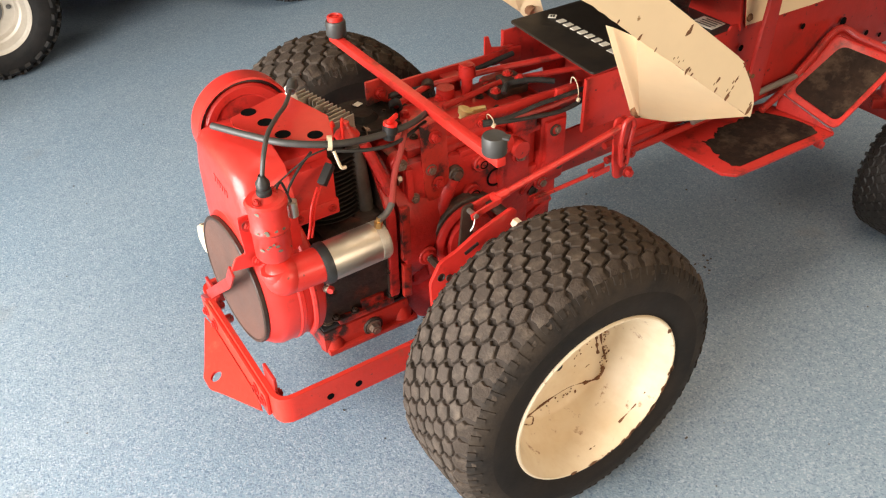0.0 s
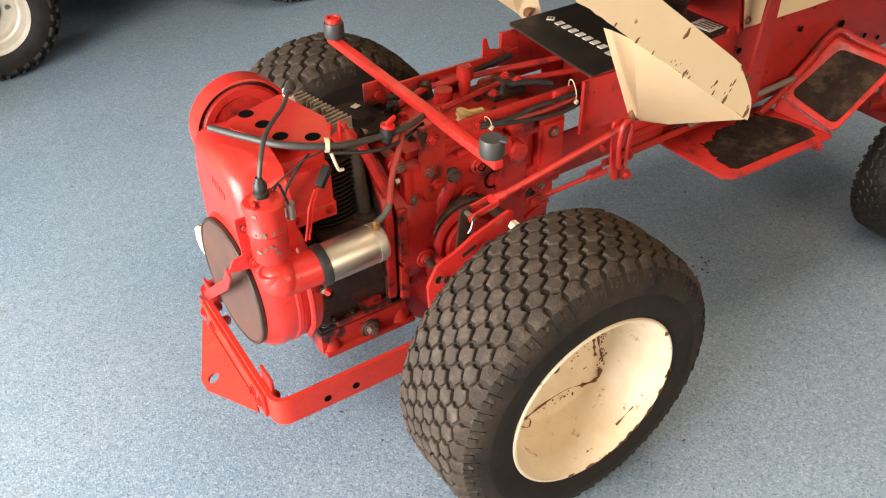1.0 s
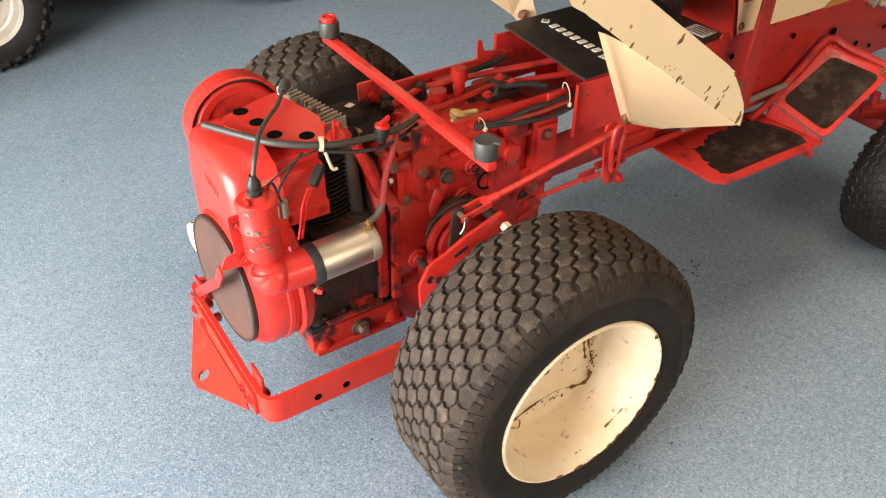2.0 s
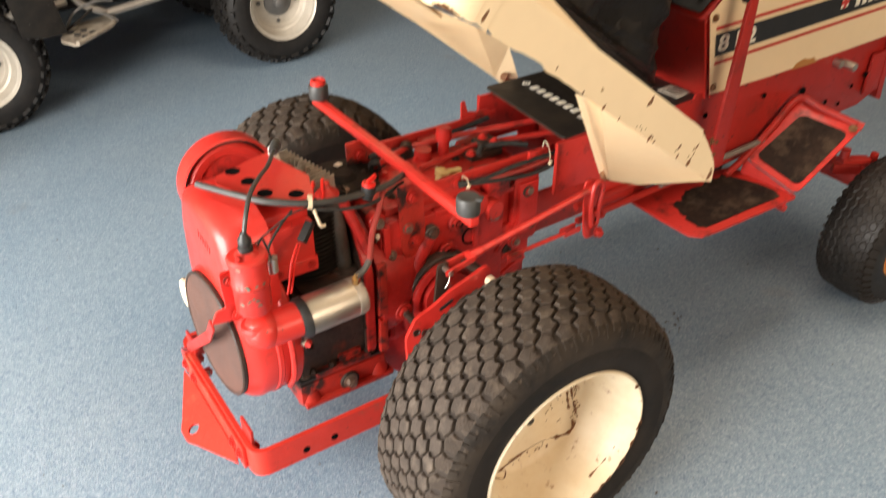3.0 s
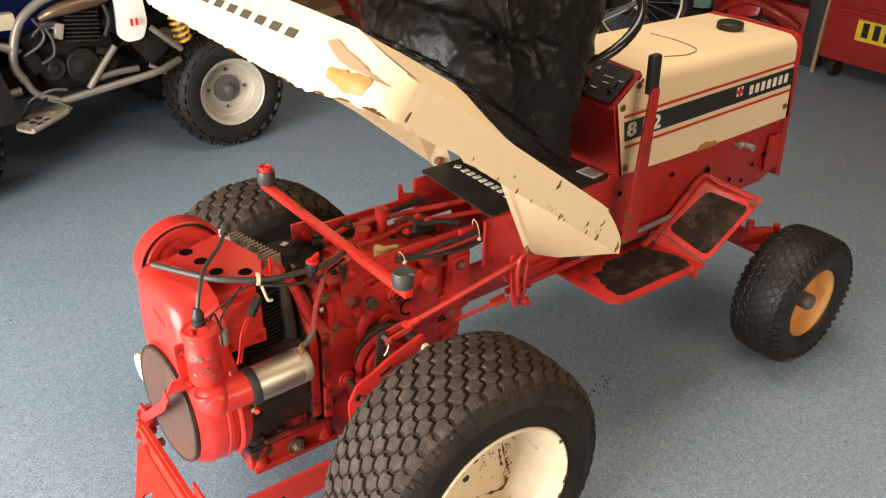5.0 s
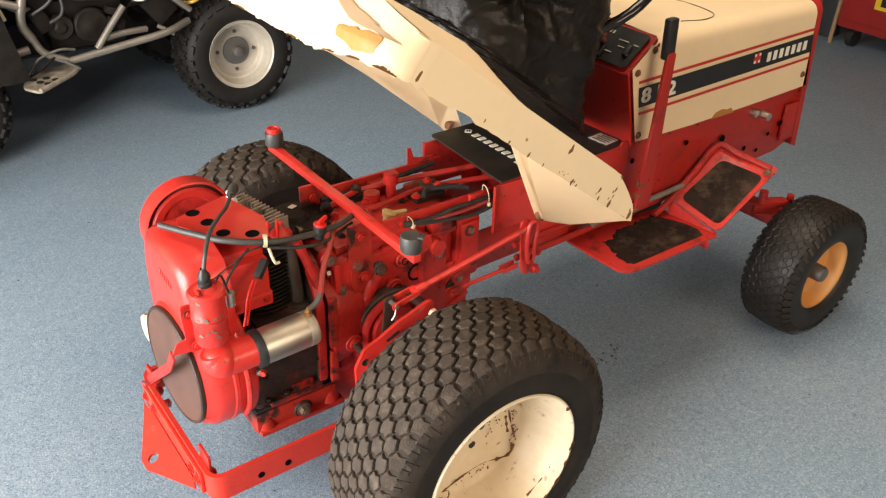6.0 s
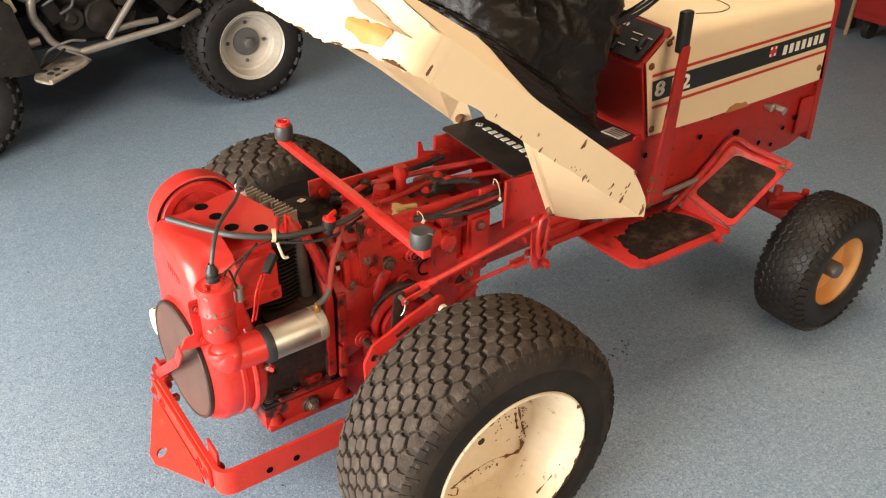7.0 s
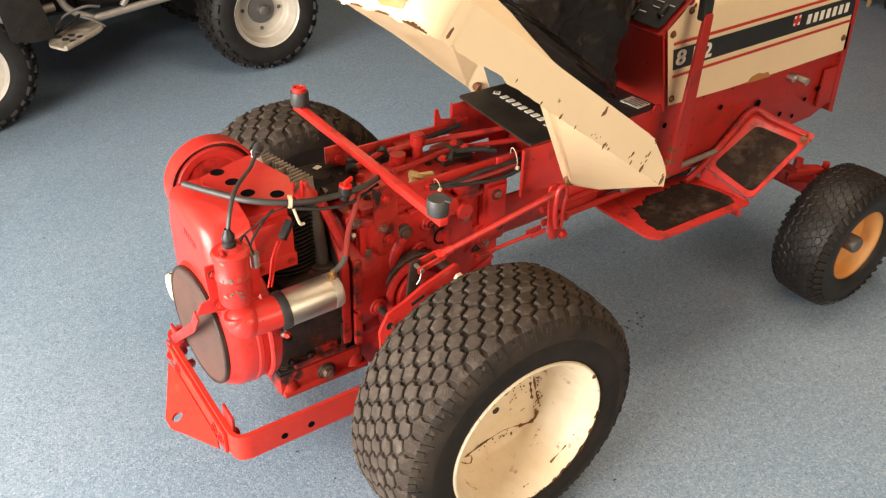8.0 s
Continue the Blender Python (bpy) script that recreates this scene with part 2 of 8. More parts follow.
def floor_material():
    """Blue-grey sheet vinyl with pale and dark flecks a few millimetres across, scuffed here and there."""
    m = bpy.data.materials.new("speckled_blue_vinyl")
    m.use_nodes = True
    nt = m.node_tree
    n, l = nt.nodes, nt.links
    b = n["Principled BSDF"]
    geo = n.new("ShaderNodeNewGeometry")

    def nz(s, detail, lo, hi):
        t = n.new("ShaderNodeTexNoise")
        t.inputs["Scale"].default_value, t.inputs["Detail"].default_value = s, detail
        l.new(geo.outputs["Position"], t.inputs["Vector"])
        r = n.new("ShaderNodeMapRange")
        r.inputs[1].default_value, r.inputs[2].default_value = lo, hi
        l.new(t.outputs[0], r.inputs[0])
        return r.outputs[0]

    def vor(s, lo, hi):
        t = n.new("ShaderNodeTexVoronoi")
        t.inputs["Scale"].default_value = s
        l.new(geo.outputs["Position"], t.inputs["Vector"])
        sep = n.new("ShaderNodeSeparateColor")
        l.new(t.outputs["Color"], sep.inputs[0])
        r = n.new("ShaderNodeMapRange")
        r.inputs[1].default_value, r.inputs[2].default_value = lo, hi
        l.new(sep.outputs[0], r.inputs[0])
        return r.outputs[0]

    def mix(fac, a, c):
        x = n.new("ShaderNodeMix")
        x.data_type = "RGBA"
        l.new(fac, x.inputs[0])
        for sock, v in ((x.inputs[6], a), (x.inputs[7], c)):
            if isinstance(v, tuple):
                sock.default_value = (*v, 1.0)
            else:
                l.new(v, sock)
        return x.outputs[2]

    col = mix(nz(1.2, 4.0, 0.3, 0.7), (0.192, 0.280, 0.362), (0.246, 0.312, 0.364))
    col = mix(vor(250.0, 0.60, 0.95), col, (0.335, 0.395, 0.465))
    col = mix(vor(290.0, 0.66, 0.95), col, (0.135, 0.195, 0.270))
    col = mix(nz(260.0, 2.0, 0.58, 0.80), col, (0.290, 0.335, 0.385))
    col = mix(nz(2.6, 8.0, 0.66, 0.86), col, (0.20, 0.17, 0.12))
    l.new(col, b.inputs["Base Color"])
    rr = n.new("ShaderNodeMapRange")
    l.new(nz(5.0, 6.0, 0.2, 0.8), rr.inputs[0])
    rr.inputs[3].default_value, rr.inputs[4].default_value = 0.36, 0.56
    l.new(rr.outputs[0], b.inputs["Roughness"])
    bp = n.new("ShaderNodeBump")
    bp.inputs["Distance"].default_value = 0.0004
    l.new(nz(220.0, 2.0, 0.3, 0.7), bp.inputs["Height"])
    l.new(bp.outputs[0], b.inputs["Normal"])
    return m


FLOOR = floor_material()

# ---- building helpers ----
V = Vector


def basis(axis):
    """Two directions square to axis."""
    a = V(axis).normalized()
    u = a.cross(V((0, 0, 1)) if abs(a.z) < 0.9 else V((1, 0, 0))).normalized()
    return a, u, a.cross(u).normalized()


def box(bm, c, s, turn=None, bevel=0.0):
    """A box of size s round c."""
    r = bmesh.ops.create_cube(bm, size=1.0)
    vs = r["verts"]
    m = Matrix.Translation(c) @ (turn.to_4x4() if turn else Matrix()) @ Matrix.Diagonal((*s, 1.0))
    bmesh.ops.transform(bm, matrix=m, verts=vs)
    if bevel:
        es = list({e for v in vs for e in v.link_edges})
        bmesh.ops.bevel(bm, geom=es, offset=bevel, segments=2, profile=0.6, affect="EDGES", clamp_overlap=True)
    return bm


def beam(bm, p, q, w, h, up=(0, 0, 1), bevel=0.0):
    """A straight bar of width w and height h from p to q."""
    p, q = V(p), V(q)
    d = (q - p).normalized()
    side = d.cross(V(up)).normalized()
    top = side.cross(d).normalized()
    turn = Matrix((side, d, top)).transposed()
    return box(bm, (p + q) / 2, (w, (q - p).length, h), turn, bevel)


def cyl(bm, p, q, r0, r1=None, seg=24, caps=True):
    """A cylinder or cone from p to q."""
    p, q = V(p), V(q)
    r1 = r0 if r1 is None else r1
    a, u, w = basis(q - p)
    rings = []
    for c, r in ((p, r0), (q, r1)):
        rings.append([bm.verts.new(c + r * (math.cos(2 * math.pi * k / seg) * u + math.sin(2 * math.pi * k / seg) * w)) for k in range(seg)])
    for k in range(seg):
        j = (k + 1) % seg
        bm.faces.new((rings[0][k], rings[0][j], rings[1][j], rings[1][k]))
    if caps:
        bm.faces.new(rings[0][::-1])
        bm.faces.new(rings[1])
    return bm


def lathe(bm, centre, axis, profile, seg=48, closed=False):
    """Turns (distance along axis, radius) pairs about the axis through centre."""
    a, u, w = basis(axis)
    c = V(centre)
    rings = []
    for d, r in profile:
        if r < 1e-6:
            rings.append([bm.verts.new(c + a * d)])
        else:
            rings.append([bm.verts.new(c + a * d + r * (math.cos(2 * math.pi * k / seg) * u + math.sin(2 * math.pi * k / seg) * w)) for k in range(seg)])
    pairs = list(zip(rings, rings[1:])) + ([(rings[-1], rings[0])] if closed else [])
    for r0, r1 in pairs:
        for k in range(seg):
            j = (k + 1) % seg
            if len(r0) == 1 and len(r1) == 1:
                continue
            if len(r0) == 1:
                bm.faces.new((r0[0], r1[k], r1[j]))
            elif len(r1) == 1:
                bm.faces.new((r0[k], r1[0], r0[j]))
            else:
                bm.faces.new((r0[k], r1[k], r1[j], r0[j]))
    return bm


def spline(points, n=10):
    """A smooth line through the points."""
    p = [V(q) for q in points]
    p = [2 * p[0] - p[1]] + p + [2 * p[-1] - p[-2]]
    out = []
    for i in range(1, len(p) - 2):
        for k in range(n):
            t = k / n
            out.append(0.5 * ((2 * p[i]) + (p[i + 1] - p[i - 1]) * t + (2 * p[i - 1] - 5 * p[i] + 4 * p[i + 1] - p[i + 2]) * t * t
                              + (3 * p[i] - p[i - 1] - 3 * p[i + 1] + p[i + 2]) * t ** 3))
    return out + [p[-2]]


def tube(bm, points, r, seg=10, smooth=8):
    """A round rod or hose along the points."""
    pts = spline(points, smooth) if smooth else [V(q) for q in points]
    rings = []
    up = None
    for i, c in enumerate(pts):
        d = (pts[min(i + 1, len(pts) - 1)] - pts[max(i - 1, 0)]).normalized()
        if up is None:
            _, u, w = basis(d)
        else:
            w = d.cross(up).normalized()
            u = w.cross(d).normalized()
        up = u
        rr = r(i / (len(pts) - 1)) if callable(r) else r
        w = d.cross(u).normalized()
        rings.append([bm.verts.new(c + rr * (math.cos(2 * math.pi * k / seg) * u + math.sin(2 * math.pi * k / seg) * w)) for k in range(seg)])
    for a, b in zip(rings, rings[1:]):
        for k in range(seg):
            j = (k + 1) % seg
            bm.faces.new((a[k], a[j], b[j], b[k]))
    bm.faces.new(rings[0][::-1])
    bm.faces.new(rings[-1])
    return bm


def plate(bm, outline, thick, bevel=0.0):
    """A flat plate: outline (3D, in one plane) given thickness along its normal."""
    vs = [bm.verts.new(p) for p in outline]
    f = bm.faces.new(vs)
    f.normal_update()
    nrm = f.normal.copy()
    r = bmesh.ops.extrude_face_region(bm, geom=[f])
    ev = [g for g in r["geom"] if isinstance(g, bmesh.types.BMVert)]
    bmesh.ops.translate(bm, vec=nrm * thick, verts=ev)
    if bevel:
        es = list({e for v in vs + ev for e in v.link_edges})
        bmesh.ops.bevel(bm, geom=es, offset=bevel, segments=2, profile=0.6, affect="EDGES", clamp_overlap=True)
    return bm


def plate_with_hole(bm, outline, centre, r, thick, n=48):
    """A flat plate with a round hole right through it."""
    pts = [V(p) for p in outline]
    c = V(centre)
    nrm = (pts[1] - pts[0]).cross(pts[2] - pts[0]).normalized()
    a, u, w = basis(nrm)
    c = c - a * (c - pts[0]).dot(a)
    rows = []
    for k in range(n):
        d = math.cos(2 * math.pi * k / n) * u + math.sin(2 * math.pi * k / n) * w
        best = None
        for p, q in zip(pts, pts[1:] + pts[:1]):
            e = q - p
            m = a.dot(d.cross(e))
            if abs(m) < 1e-9:
                continue
            t = a.dot((p - c).cross(e)) / m
            s = a.dot((p - c).cross(d)) / m
            if t > 0 and -1e-6 <= s <= 1 + 1e-6 and (best is None or t < best):
                best = t
        o = c + d * best
        i = c + d * r
        rows.append([bm.verts.new(v) for v in (i, o, o + a * thick, i + a * thick)])
    for k in range(n):
        x, y = rows[k], rows[(k + 1) % n]
        for j in range(4):
            bm.faces.new((x[j], x[(j + 1) % 4], y[(j + 1) % 4], y[j]))
    return bm


def rounded(points, r, n=4):
    """Rounds the corners of a flat outline."""
    out = []
    pts = [V(p) for p in points]
    for i, p in enumerate(pts):
        a, b = pts[i - 1] - p, pts[(i + 1) % len(pts)] - p
        ra = min(r, a.length * 0.45)
        rb = min(r, b.length * 0.45)
        s, e = p + a.normalized() * ra, p + b.normalized() * rb
        for k in range(n + 1):
            t = k / n
            out.append((1 - t) ** 2 * s + 2 * t * (1 - t) * p + t * t * e)
    return out


def finish(bm, name, material, angle=35.0):
    bmesh.ops.recalc_face_normals(bm, faces=bm.faces[:])
    me = bpy.data.meshes.new(name)
    bm.to_mesh(me)
    bm.free()
    me.materials.append(material)
    me.shade_smooth()
    me.set_sharp_from_angle(angle=radians(angle))
    return me


def part(name, bm, material, parent, label="", angle=35.0):
    """One mesh object under a thing or a part."""
    ob = new(name, finish(bm, name, material, angle))
    ob.parent = parent
    if label:
        ob["label"] = label
    return ob


def thing(name, label, category, group="", kind="", at=(0, 0, 0)):
    ob = new(name)
    ob.location = at
    return tagged(ob, label, category, group, kind)


def solid(name, bm, material, label, category, group="", kind="", angle=35.0):
    ob = new(name, finish(bm, name, material, angle))
    return tagged(ob, label, category, group, kind)


def nb():
    return bmesh.new()


def bolt(parent, p, axis, r=0.008, h=0.006, material=None, name="bolt"):
    """A hexagon bolt head with a washer."""
    bm = nb()
    p, a = V(p), V(axis).normalized()
    cyl(bm, p, p + a * 0.0016, r * 1.45, seg=16)
    cyl(bm, p + a * 0.0016, p + a * (h + 0.0016), r, seg=6)
    cyl(bm, p + a * (h + 0.0016), p + a * (h + 0.004), r * 0.55, seg=10)
    return part(name, bm, material or BOLT, parent)


def lettering(name, text, size, material, m, parent=None, depth=0.0006, squeeze=1.0, shear=0.0):
    """Raised lettering as a mesh, from the built-in font."""
    cu = bpy.data.curves.new(name, "FONT")
    cu.body, cu.size, cu.extrude, cu.align_x, cu.align_y, cu.shear = text, size, depth, "CENTER", "CENTER", shear
    cu.resolution_u = 3
    cu.offset = size * 0.03
    tmp = bpy.data.objects.new(name, cu)
    scene.collection.objects.link(tmp)
    me = bpy.data.meshes.new_from_object(tmp.evaluated_get(bpy.context.evaluated_depsgraph_get()))
    bpy.data.objects.remove(tmp)
    bpy.data.curves.remove(cu)
    me.transform(m @ Matrix.Diagonal((squeeze, 1, 1, 1)))
    me.materials.clear()
    me.materials.append(material)
    ob = new(name, me)
    if parent:
        ob.parent = parent
    return ob


def face_pose(origin, right, up):
    """A pose whose x runs along right and y along up."""
    x = V(right).normalized()
    z = x.cross(V(up)).normalized()
    y = z.cross(x)
    m = Matrix((x, y, z)).transposed().to_4x4()
    return Matrix.Translation(origin) @ m


def mark_bars(parent, name, m, count, width, height, material, depth=0.0008, label=""):
    """A word mark drawn as plain blocks of its size and colour. m: pose whose x runs along the word."""
    step = width / count
    for k in range(count):
        bm = nb()
        box(bm, (-width / 2 + (k + 0.5) * step, 0, 0), (step * 0.56, height, depth * 2))
        bm.transform(m)
        part(name, bm, material, parent, label)


# ---- the workshop ----
X0, X1, Y0, Y1, H = -3.4, 5.6, -3.6, 4.6, 2.75
bm = nb()
box(bm, ((X0 + X1) / 2, (Y0 + Y1) / 2, -0.05), (X1 - X0 + 0.4, Y1 - Y0 + 0.4, 0.1))
solid("floor", bm, FLOOR, "blue-grey speckled sheet vinyl workshop floor with faint scuffs", "floor", kind="structure")
bm = nb()
box(bm, ((X0 + X1) / 2, (Y0 + Y1) / 2, H + 0.06), (X1 - X0 + 0.4, Y1 - Y0 + 0.4, 0.12))
solid("ceiling", bm, CEIL, "plain pale workshop ceiling", "ceiling", kind="structure")


def wall_with_opening(name, axis, at, lo, hi, o_lo, o_hi, sill, head, label):
    """A wall 0.15 m thick across axis at `at`, from lo to hi, with one opening."""
    bm = nb()

    def piece(a, b, z0, z1):
        if b - a < 0.01 or z1 - z0 < 0.01:
            return
        c, s = (a + b) / 2, b - a
        if axis == "x":
            box(bm, (at, c, (z0 + z1) / 2), (0.15, s, z1 - z0))
        else:
            box(bm, (c, at, (z0 + z1) / 2), (s, 0.15, z1 - z0))
    piece(lo, o_lo, 0.0, H)
    piece(o_hi, hi, 0.0, H)
    piece(o_lo, o_hi, 0.0, sill)
    piece(o_lo, o_hi, head, H)
    return solid(name, bm, WALL, label, "wall", kind="structure")


wall_with_opening("wall_west", "x", X0 + 0.0, Y0, Y1, -1.80, 1.02, 0.0, 2.3, "warm plaster wall with a wide open workshop door")
wall_with_opening("wall_south", "y", Y0, X0 + 0.08, X1 - 0.08, -0.3, 1.9, 1.25, 2.25, "warm plaster wall with a wide window")
for name, c, s in (("wall_north", ((X0 + X1) / 2, Y1, H / 2), (X1 - X0 - 0.16, 0.15, H)), ("wall_east", (X1, (Y0 + Y1) / 2, H / 2), (0.15, Y1 - Y0 + 0.3, H))):
    bm = nb()
    box(bm, c, s)
    solid(name, bm, WALL, "plain warm beige plaster wall behind the vehicles", "wall", kind="structure")
# unseen wall, added to keep the door's light off the quad bike
bm = nb()
box(bm, (-2.29, 1.52, H / 2), (2.06, 0.12, H - 0.004))
solid("wall_return", bm, WALL, "plain unseen plaster wall added to shade the quad bike from the door", "wall", kind="structure")
bm = nb()
box(bm, (-9.0, 1.0, -0.12), (11.0, 16.0, 0.1))
solid("ground", bm, mat("outside_concrete", (0.35, 0.34, 0.32), 0.8, scale=4), "pale concrete yard outside the workshop door", "ground", kind="structure")
# ---- the garden tractor ----
tractor = thing("garden_tractor", "red and cream garden tractor with its fender pan tipped up", "garden tractor")
AXLE_Z, WHEEL_Y = 0.285, 0.445


def turf_tyre(parent, y, out):
    """A rear turf tyre: carcass, sidewalls and staggered six-sided lugs. out: the side that faces away from the tractor."""
    bm = nb()
    prof = [(-0.098, 0.173), (-0.106, 0.1745), (-0.112, 0.195), (-0.112, 0.222), (-0.106, 0.248), (-0.096, 0.263), (-0.080, 0.272), (-0.045, 0.2765),
            (0.0, 0.278), (0.045, 0.2765), (0.080, 0.272), (0.096, 0.263), (0.106, 0.248), (0.112, 0.222), (0.112, 0.195), (0.106, 0.1745), (0.098, 0.173)]
    lathe(bm, (0, y, AXLE_Z), (0, 1, 0), prof, 96)
    tyre = part("tyre", bm, SIDEWALL, parent, "wide black turf tyre with worn lugs and a smooth sidewall")
    rows, count, gap = (8, 46, 0.025) if y < 0 else (6, 38, 0.0335)
    bm = nb()
    rnd = random.Random(3 if y < 0 else 4)

    def surface(w):
        a = abs(w)
        return 0.278 - 0.004 * (a / 0.07) ** 2 if a < 0.075 else 0.2735 - (a - 0.075) * 0.50 - 11.0 * max(a - 0.083, 0) ** 2

    def pt(w, ang, lift):
        r = surface(w) + lift
        return V((math.cos(ang) * r, y + w, AXLE_Z + math.sin(ang) * r))
    step = 2 * math.pi / count
    # a six-sided lug with a shallow notch in two of its sides and a worn, rounded crown
    shape = [(-1.0, 0.10), (-0.78, -0.42), (-0.50, -0.96), (0.06, -0.76), (0.50, -1.0), (0.80, -0.50), (1.0, -0.10), (0.78, 0.42), (0.50, 0.96), (-0.06, 0.76), (-0.50, 1.0), (-0.80, 0.50)]
    for i in range(rows):
        w0 = -0.5 * gap * (rows - 1) + gap * i
        edge = 0 if 0 < i < rows - 1 else (-1 if i == 0 else 1)
        for j in range(count):
            a0 = (j + 0.5 * (i % 2) + rnd.uniform(-0.035, 0.035)) * step
            hw, ha = gap * 0.667, step * 0.5
            wear = rnd.uniform(0.0060, 0.0088)
            ragged = [rnd.uniform(0.91, 1.06) for _ in shape]
            rings = []
            for size, up_ in ((0.96, -0.3), (0.84, 0.84), (0.74, 1.0)):
                ring = []
                for (s, t), k in zip(shape, ragged):
                    out_ = max(0.0, s * edge)
                    ring.append(bm.verts.new(pt(w0 + s * hw * (size + 0.14 * out_) * k, a0 + t * ha * size * k, wear * up_ * (1 - 0.85 * out_))))
                rings.append(ring)
            for low, top in zip(rings, rings[1:]):
                for k in range(12):
                    m = (k + 1) % 12
                    bm.faces.new((low[k], low[m], top[m], top[k]))
            bm.faces.new(rings[-1])
    tagged(part("tread", bm, TREAD, tyre, "dusty dark grey rubber lugs", angle=28), kind="stuff")
    bm_ = nb()
    lathe(bm_, (0, y, AXLE_Z), (0, 1, 0), [(-0.096, 0.2642), (-0.080, 0.2728), (-0.045, 0.2773), (0.0, 0.2788), (0.045, 0.2773), (0.080, 0.2728), (0.096, 0.2642)], 96)
    part("tread_base", bm_, TREAD_BASE, tyre, "dirty grooves between the lugs")
    # scuffed shoulder where the tread runs out
    bm = nb()
    for side_ in (-1, 1):
        lathe(bm, (0, y, AXLE_Z), (0, side_, 0), [(0.094, 0.2655), (0.0985, 0.2625), (0.1065, 0.2495), (0.1108, 0.2340), (0.1116, 0.2240)], 96)
    part("shoulder", bm, SHOULDER, tyre, "scuffed brown tyre shoulder")
    bm = nb()
    for side_ in (-1, 1):
        for j in range(count * 2):
            a0 = (j * 0.5 + 0.25) * step
            reach = 0.1085 if j % 2 else 0.1045
            p, q = (V((math.cos(a0) * r, y + side_ * w, AXLE_Z + math.sin(a0) * r)) for w, r in ((0.0965, 0.2650), (reach, 0.2440 if j % 2 else 0.2540)))
            beam(bm, p, q, 0.0045 if j % 2 else 0.009, 0.0035, up=(math.cos(a0), side_ * 0.6, math.sin(a0)))
    tagged(part("shoulder_rib", bm, SHOULDER, tyre, "short worn ribs on the tyre shoulder"), kind="stuff")
    return tyre


def rear_rim(parent, y, out):
    bm = nb()
    prof = [(0.100, 0.1745), (0.1075, 0.1755), (0.1105, 0.1735), (0.1105, 0.1705), (0.105, 0.1665), (0.094, 0.1605), (0.082, 0.153), (0.062, 0.148), (0.040, 0.143), (0.028, 0.134), (0.006, 0.130), (-0.002, 0.124),
            (-0.010, 0.100), (-0.014, 0.080), (-0.016, 0.060), (-0.016, 0.0)]
    prof = [(d, r) for d, r in prof]
    lathe(bm, (0, y, AXLE_Z), (0, out, 0), prof, 80)
    back = [(-0.022, 0.0), (-0.024, 0.10), (-0.022, 0.126), (-0.008, 0.136), (-0.085, 0.138), (-0.095, 0.150), (-0.100, 0.168), (-0.096, 0.170), (-0.088, 0.155)]
    lathe(bm, (0, y, AXLE_Z), (0, out, 0), back, 80)
    rim = part("rim", bm, CREAM_RUSTY, parent, "deep cream steel rim with rust runs")
    for k in range(5):
        a = 2 * math.pi * (k + 0.08) / 5
        c = V((0.038 * math.cos(a), y - out * 0.0165, AXLE_Z + 0.038 * math.sin(a)))
        # black disc in place of the lug hole's shaded inside
        bm = nb()
        cyl(bm, c - V((0, out * 0.004, 0)), c + V((0, out * 0.0012, 0)), 0.0085, seg=16)
        part("lug_hole", bm, BLACK, rim)
    # rust that has crept along the weld between disc and barrel
    for pts, r in (([(0.102, 0.009, 0.019), (0.110, 0.007, -0.022), (0.1153, -0.003, -0.058), (0.1035, -0.009, -0.080), (0.0846, 0.001, -0.096), (0.0435, 0.009, -0.0955), (-0.003, 0.010, -0.101), (-0.070, 0.001, -0.107)], 0.0028),
                   ([(0.096, 0.011, 0.0065), (0.099, 0.010, -0.015), (0.1018, 0.007, -0.037)], 0.004),
                   ([(0.108, -0.006, -0.065), (0.098, -0.007, -0.088), (0.07, 0.004, -0.098)], 0.005),
                   ([(0.0774, 0.0105, -0.064), (0.0854, 0.009, -0.060), (0.0842, 0.008, -0.071), (0.0774, 0.010, -0.073), (0.0774, 0.0105, -0.064)], 0.0015),
                   ([(-0.076, 0.0, -0.103), (-0.052, 0.0015, -0.113), (-0.064, -0.012, -0.1145), (-0.086, -0.013, -0.099)], 0.0018),
                   ([(0.1419, -0.089, -0.075), (0.1207, -0.087, -0.103), (0.0841, -0.086, -0.1325)], 0.0032),
                   ([(0.03, -0.0895, -0.156), (0.0, -0.0895, -0.16)], 0.002)):
        bm = nb()
        lift = lambda t, r=r: r * (0.26 + 0.75 * abs(math.sin(t * 23.0)) * abs(math.sin(t * 7.0 + 1.0)))
        tube(bm, [(x, y + out * -d, AXLE_Z + z) for x, d, z in pts], lift, 6, 6)
        part("rust_run", bm, RUST, rim)
    # rust blooms along the bead and specks on the disc
    rr_ = random.Random(21)
    for k in range(46):
        an = rr_.gauss(-0.85, 0.55) if k < 26 else rr_.uniform(0, 6.28)
        if k < 26:
            rad, dep = rr_.uniform(0.1700, 0.1745), 0.1085
        else:
            rad, dep = rr_.uniform(0.045, 0.105), -0.0125
            an = rr_.gauss(0.3, 0.5)
        sz = rr_.uniform(0.0018, 0.0075) if k < 26 else rr_.uniform(0.0008, 0.0024)
        c = V((math.cos(an) * rad, y + out * (dep + (0.0024 if k < 26 else -0.0002)), AXLE_Z + math.sin(an) * rad))
        tang = V((-math.sin(an), 0, math.cos(an)))
        radial = V((math.cos(an), 0, math.sin(an)))
        bm = nb()
        ring = [c + tang * sz * rr_.uniform(0.8, 1.9) * math.cos(q * 0.785) + radial * sz * rr_.uniform(0.5, 1.0) * math.sin(q * 0.785) for q in range(8)]
        plate(bm, ring, 0.0006)
        part("rust_speck", bm, RUST, rim)
    bm = nb()
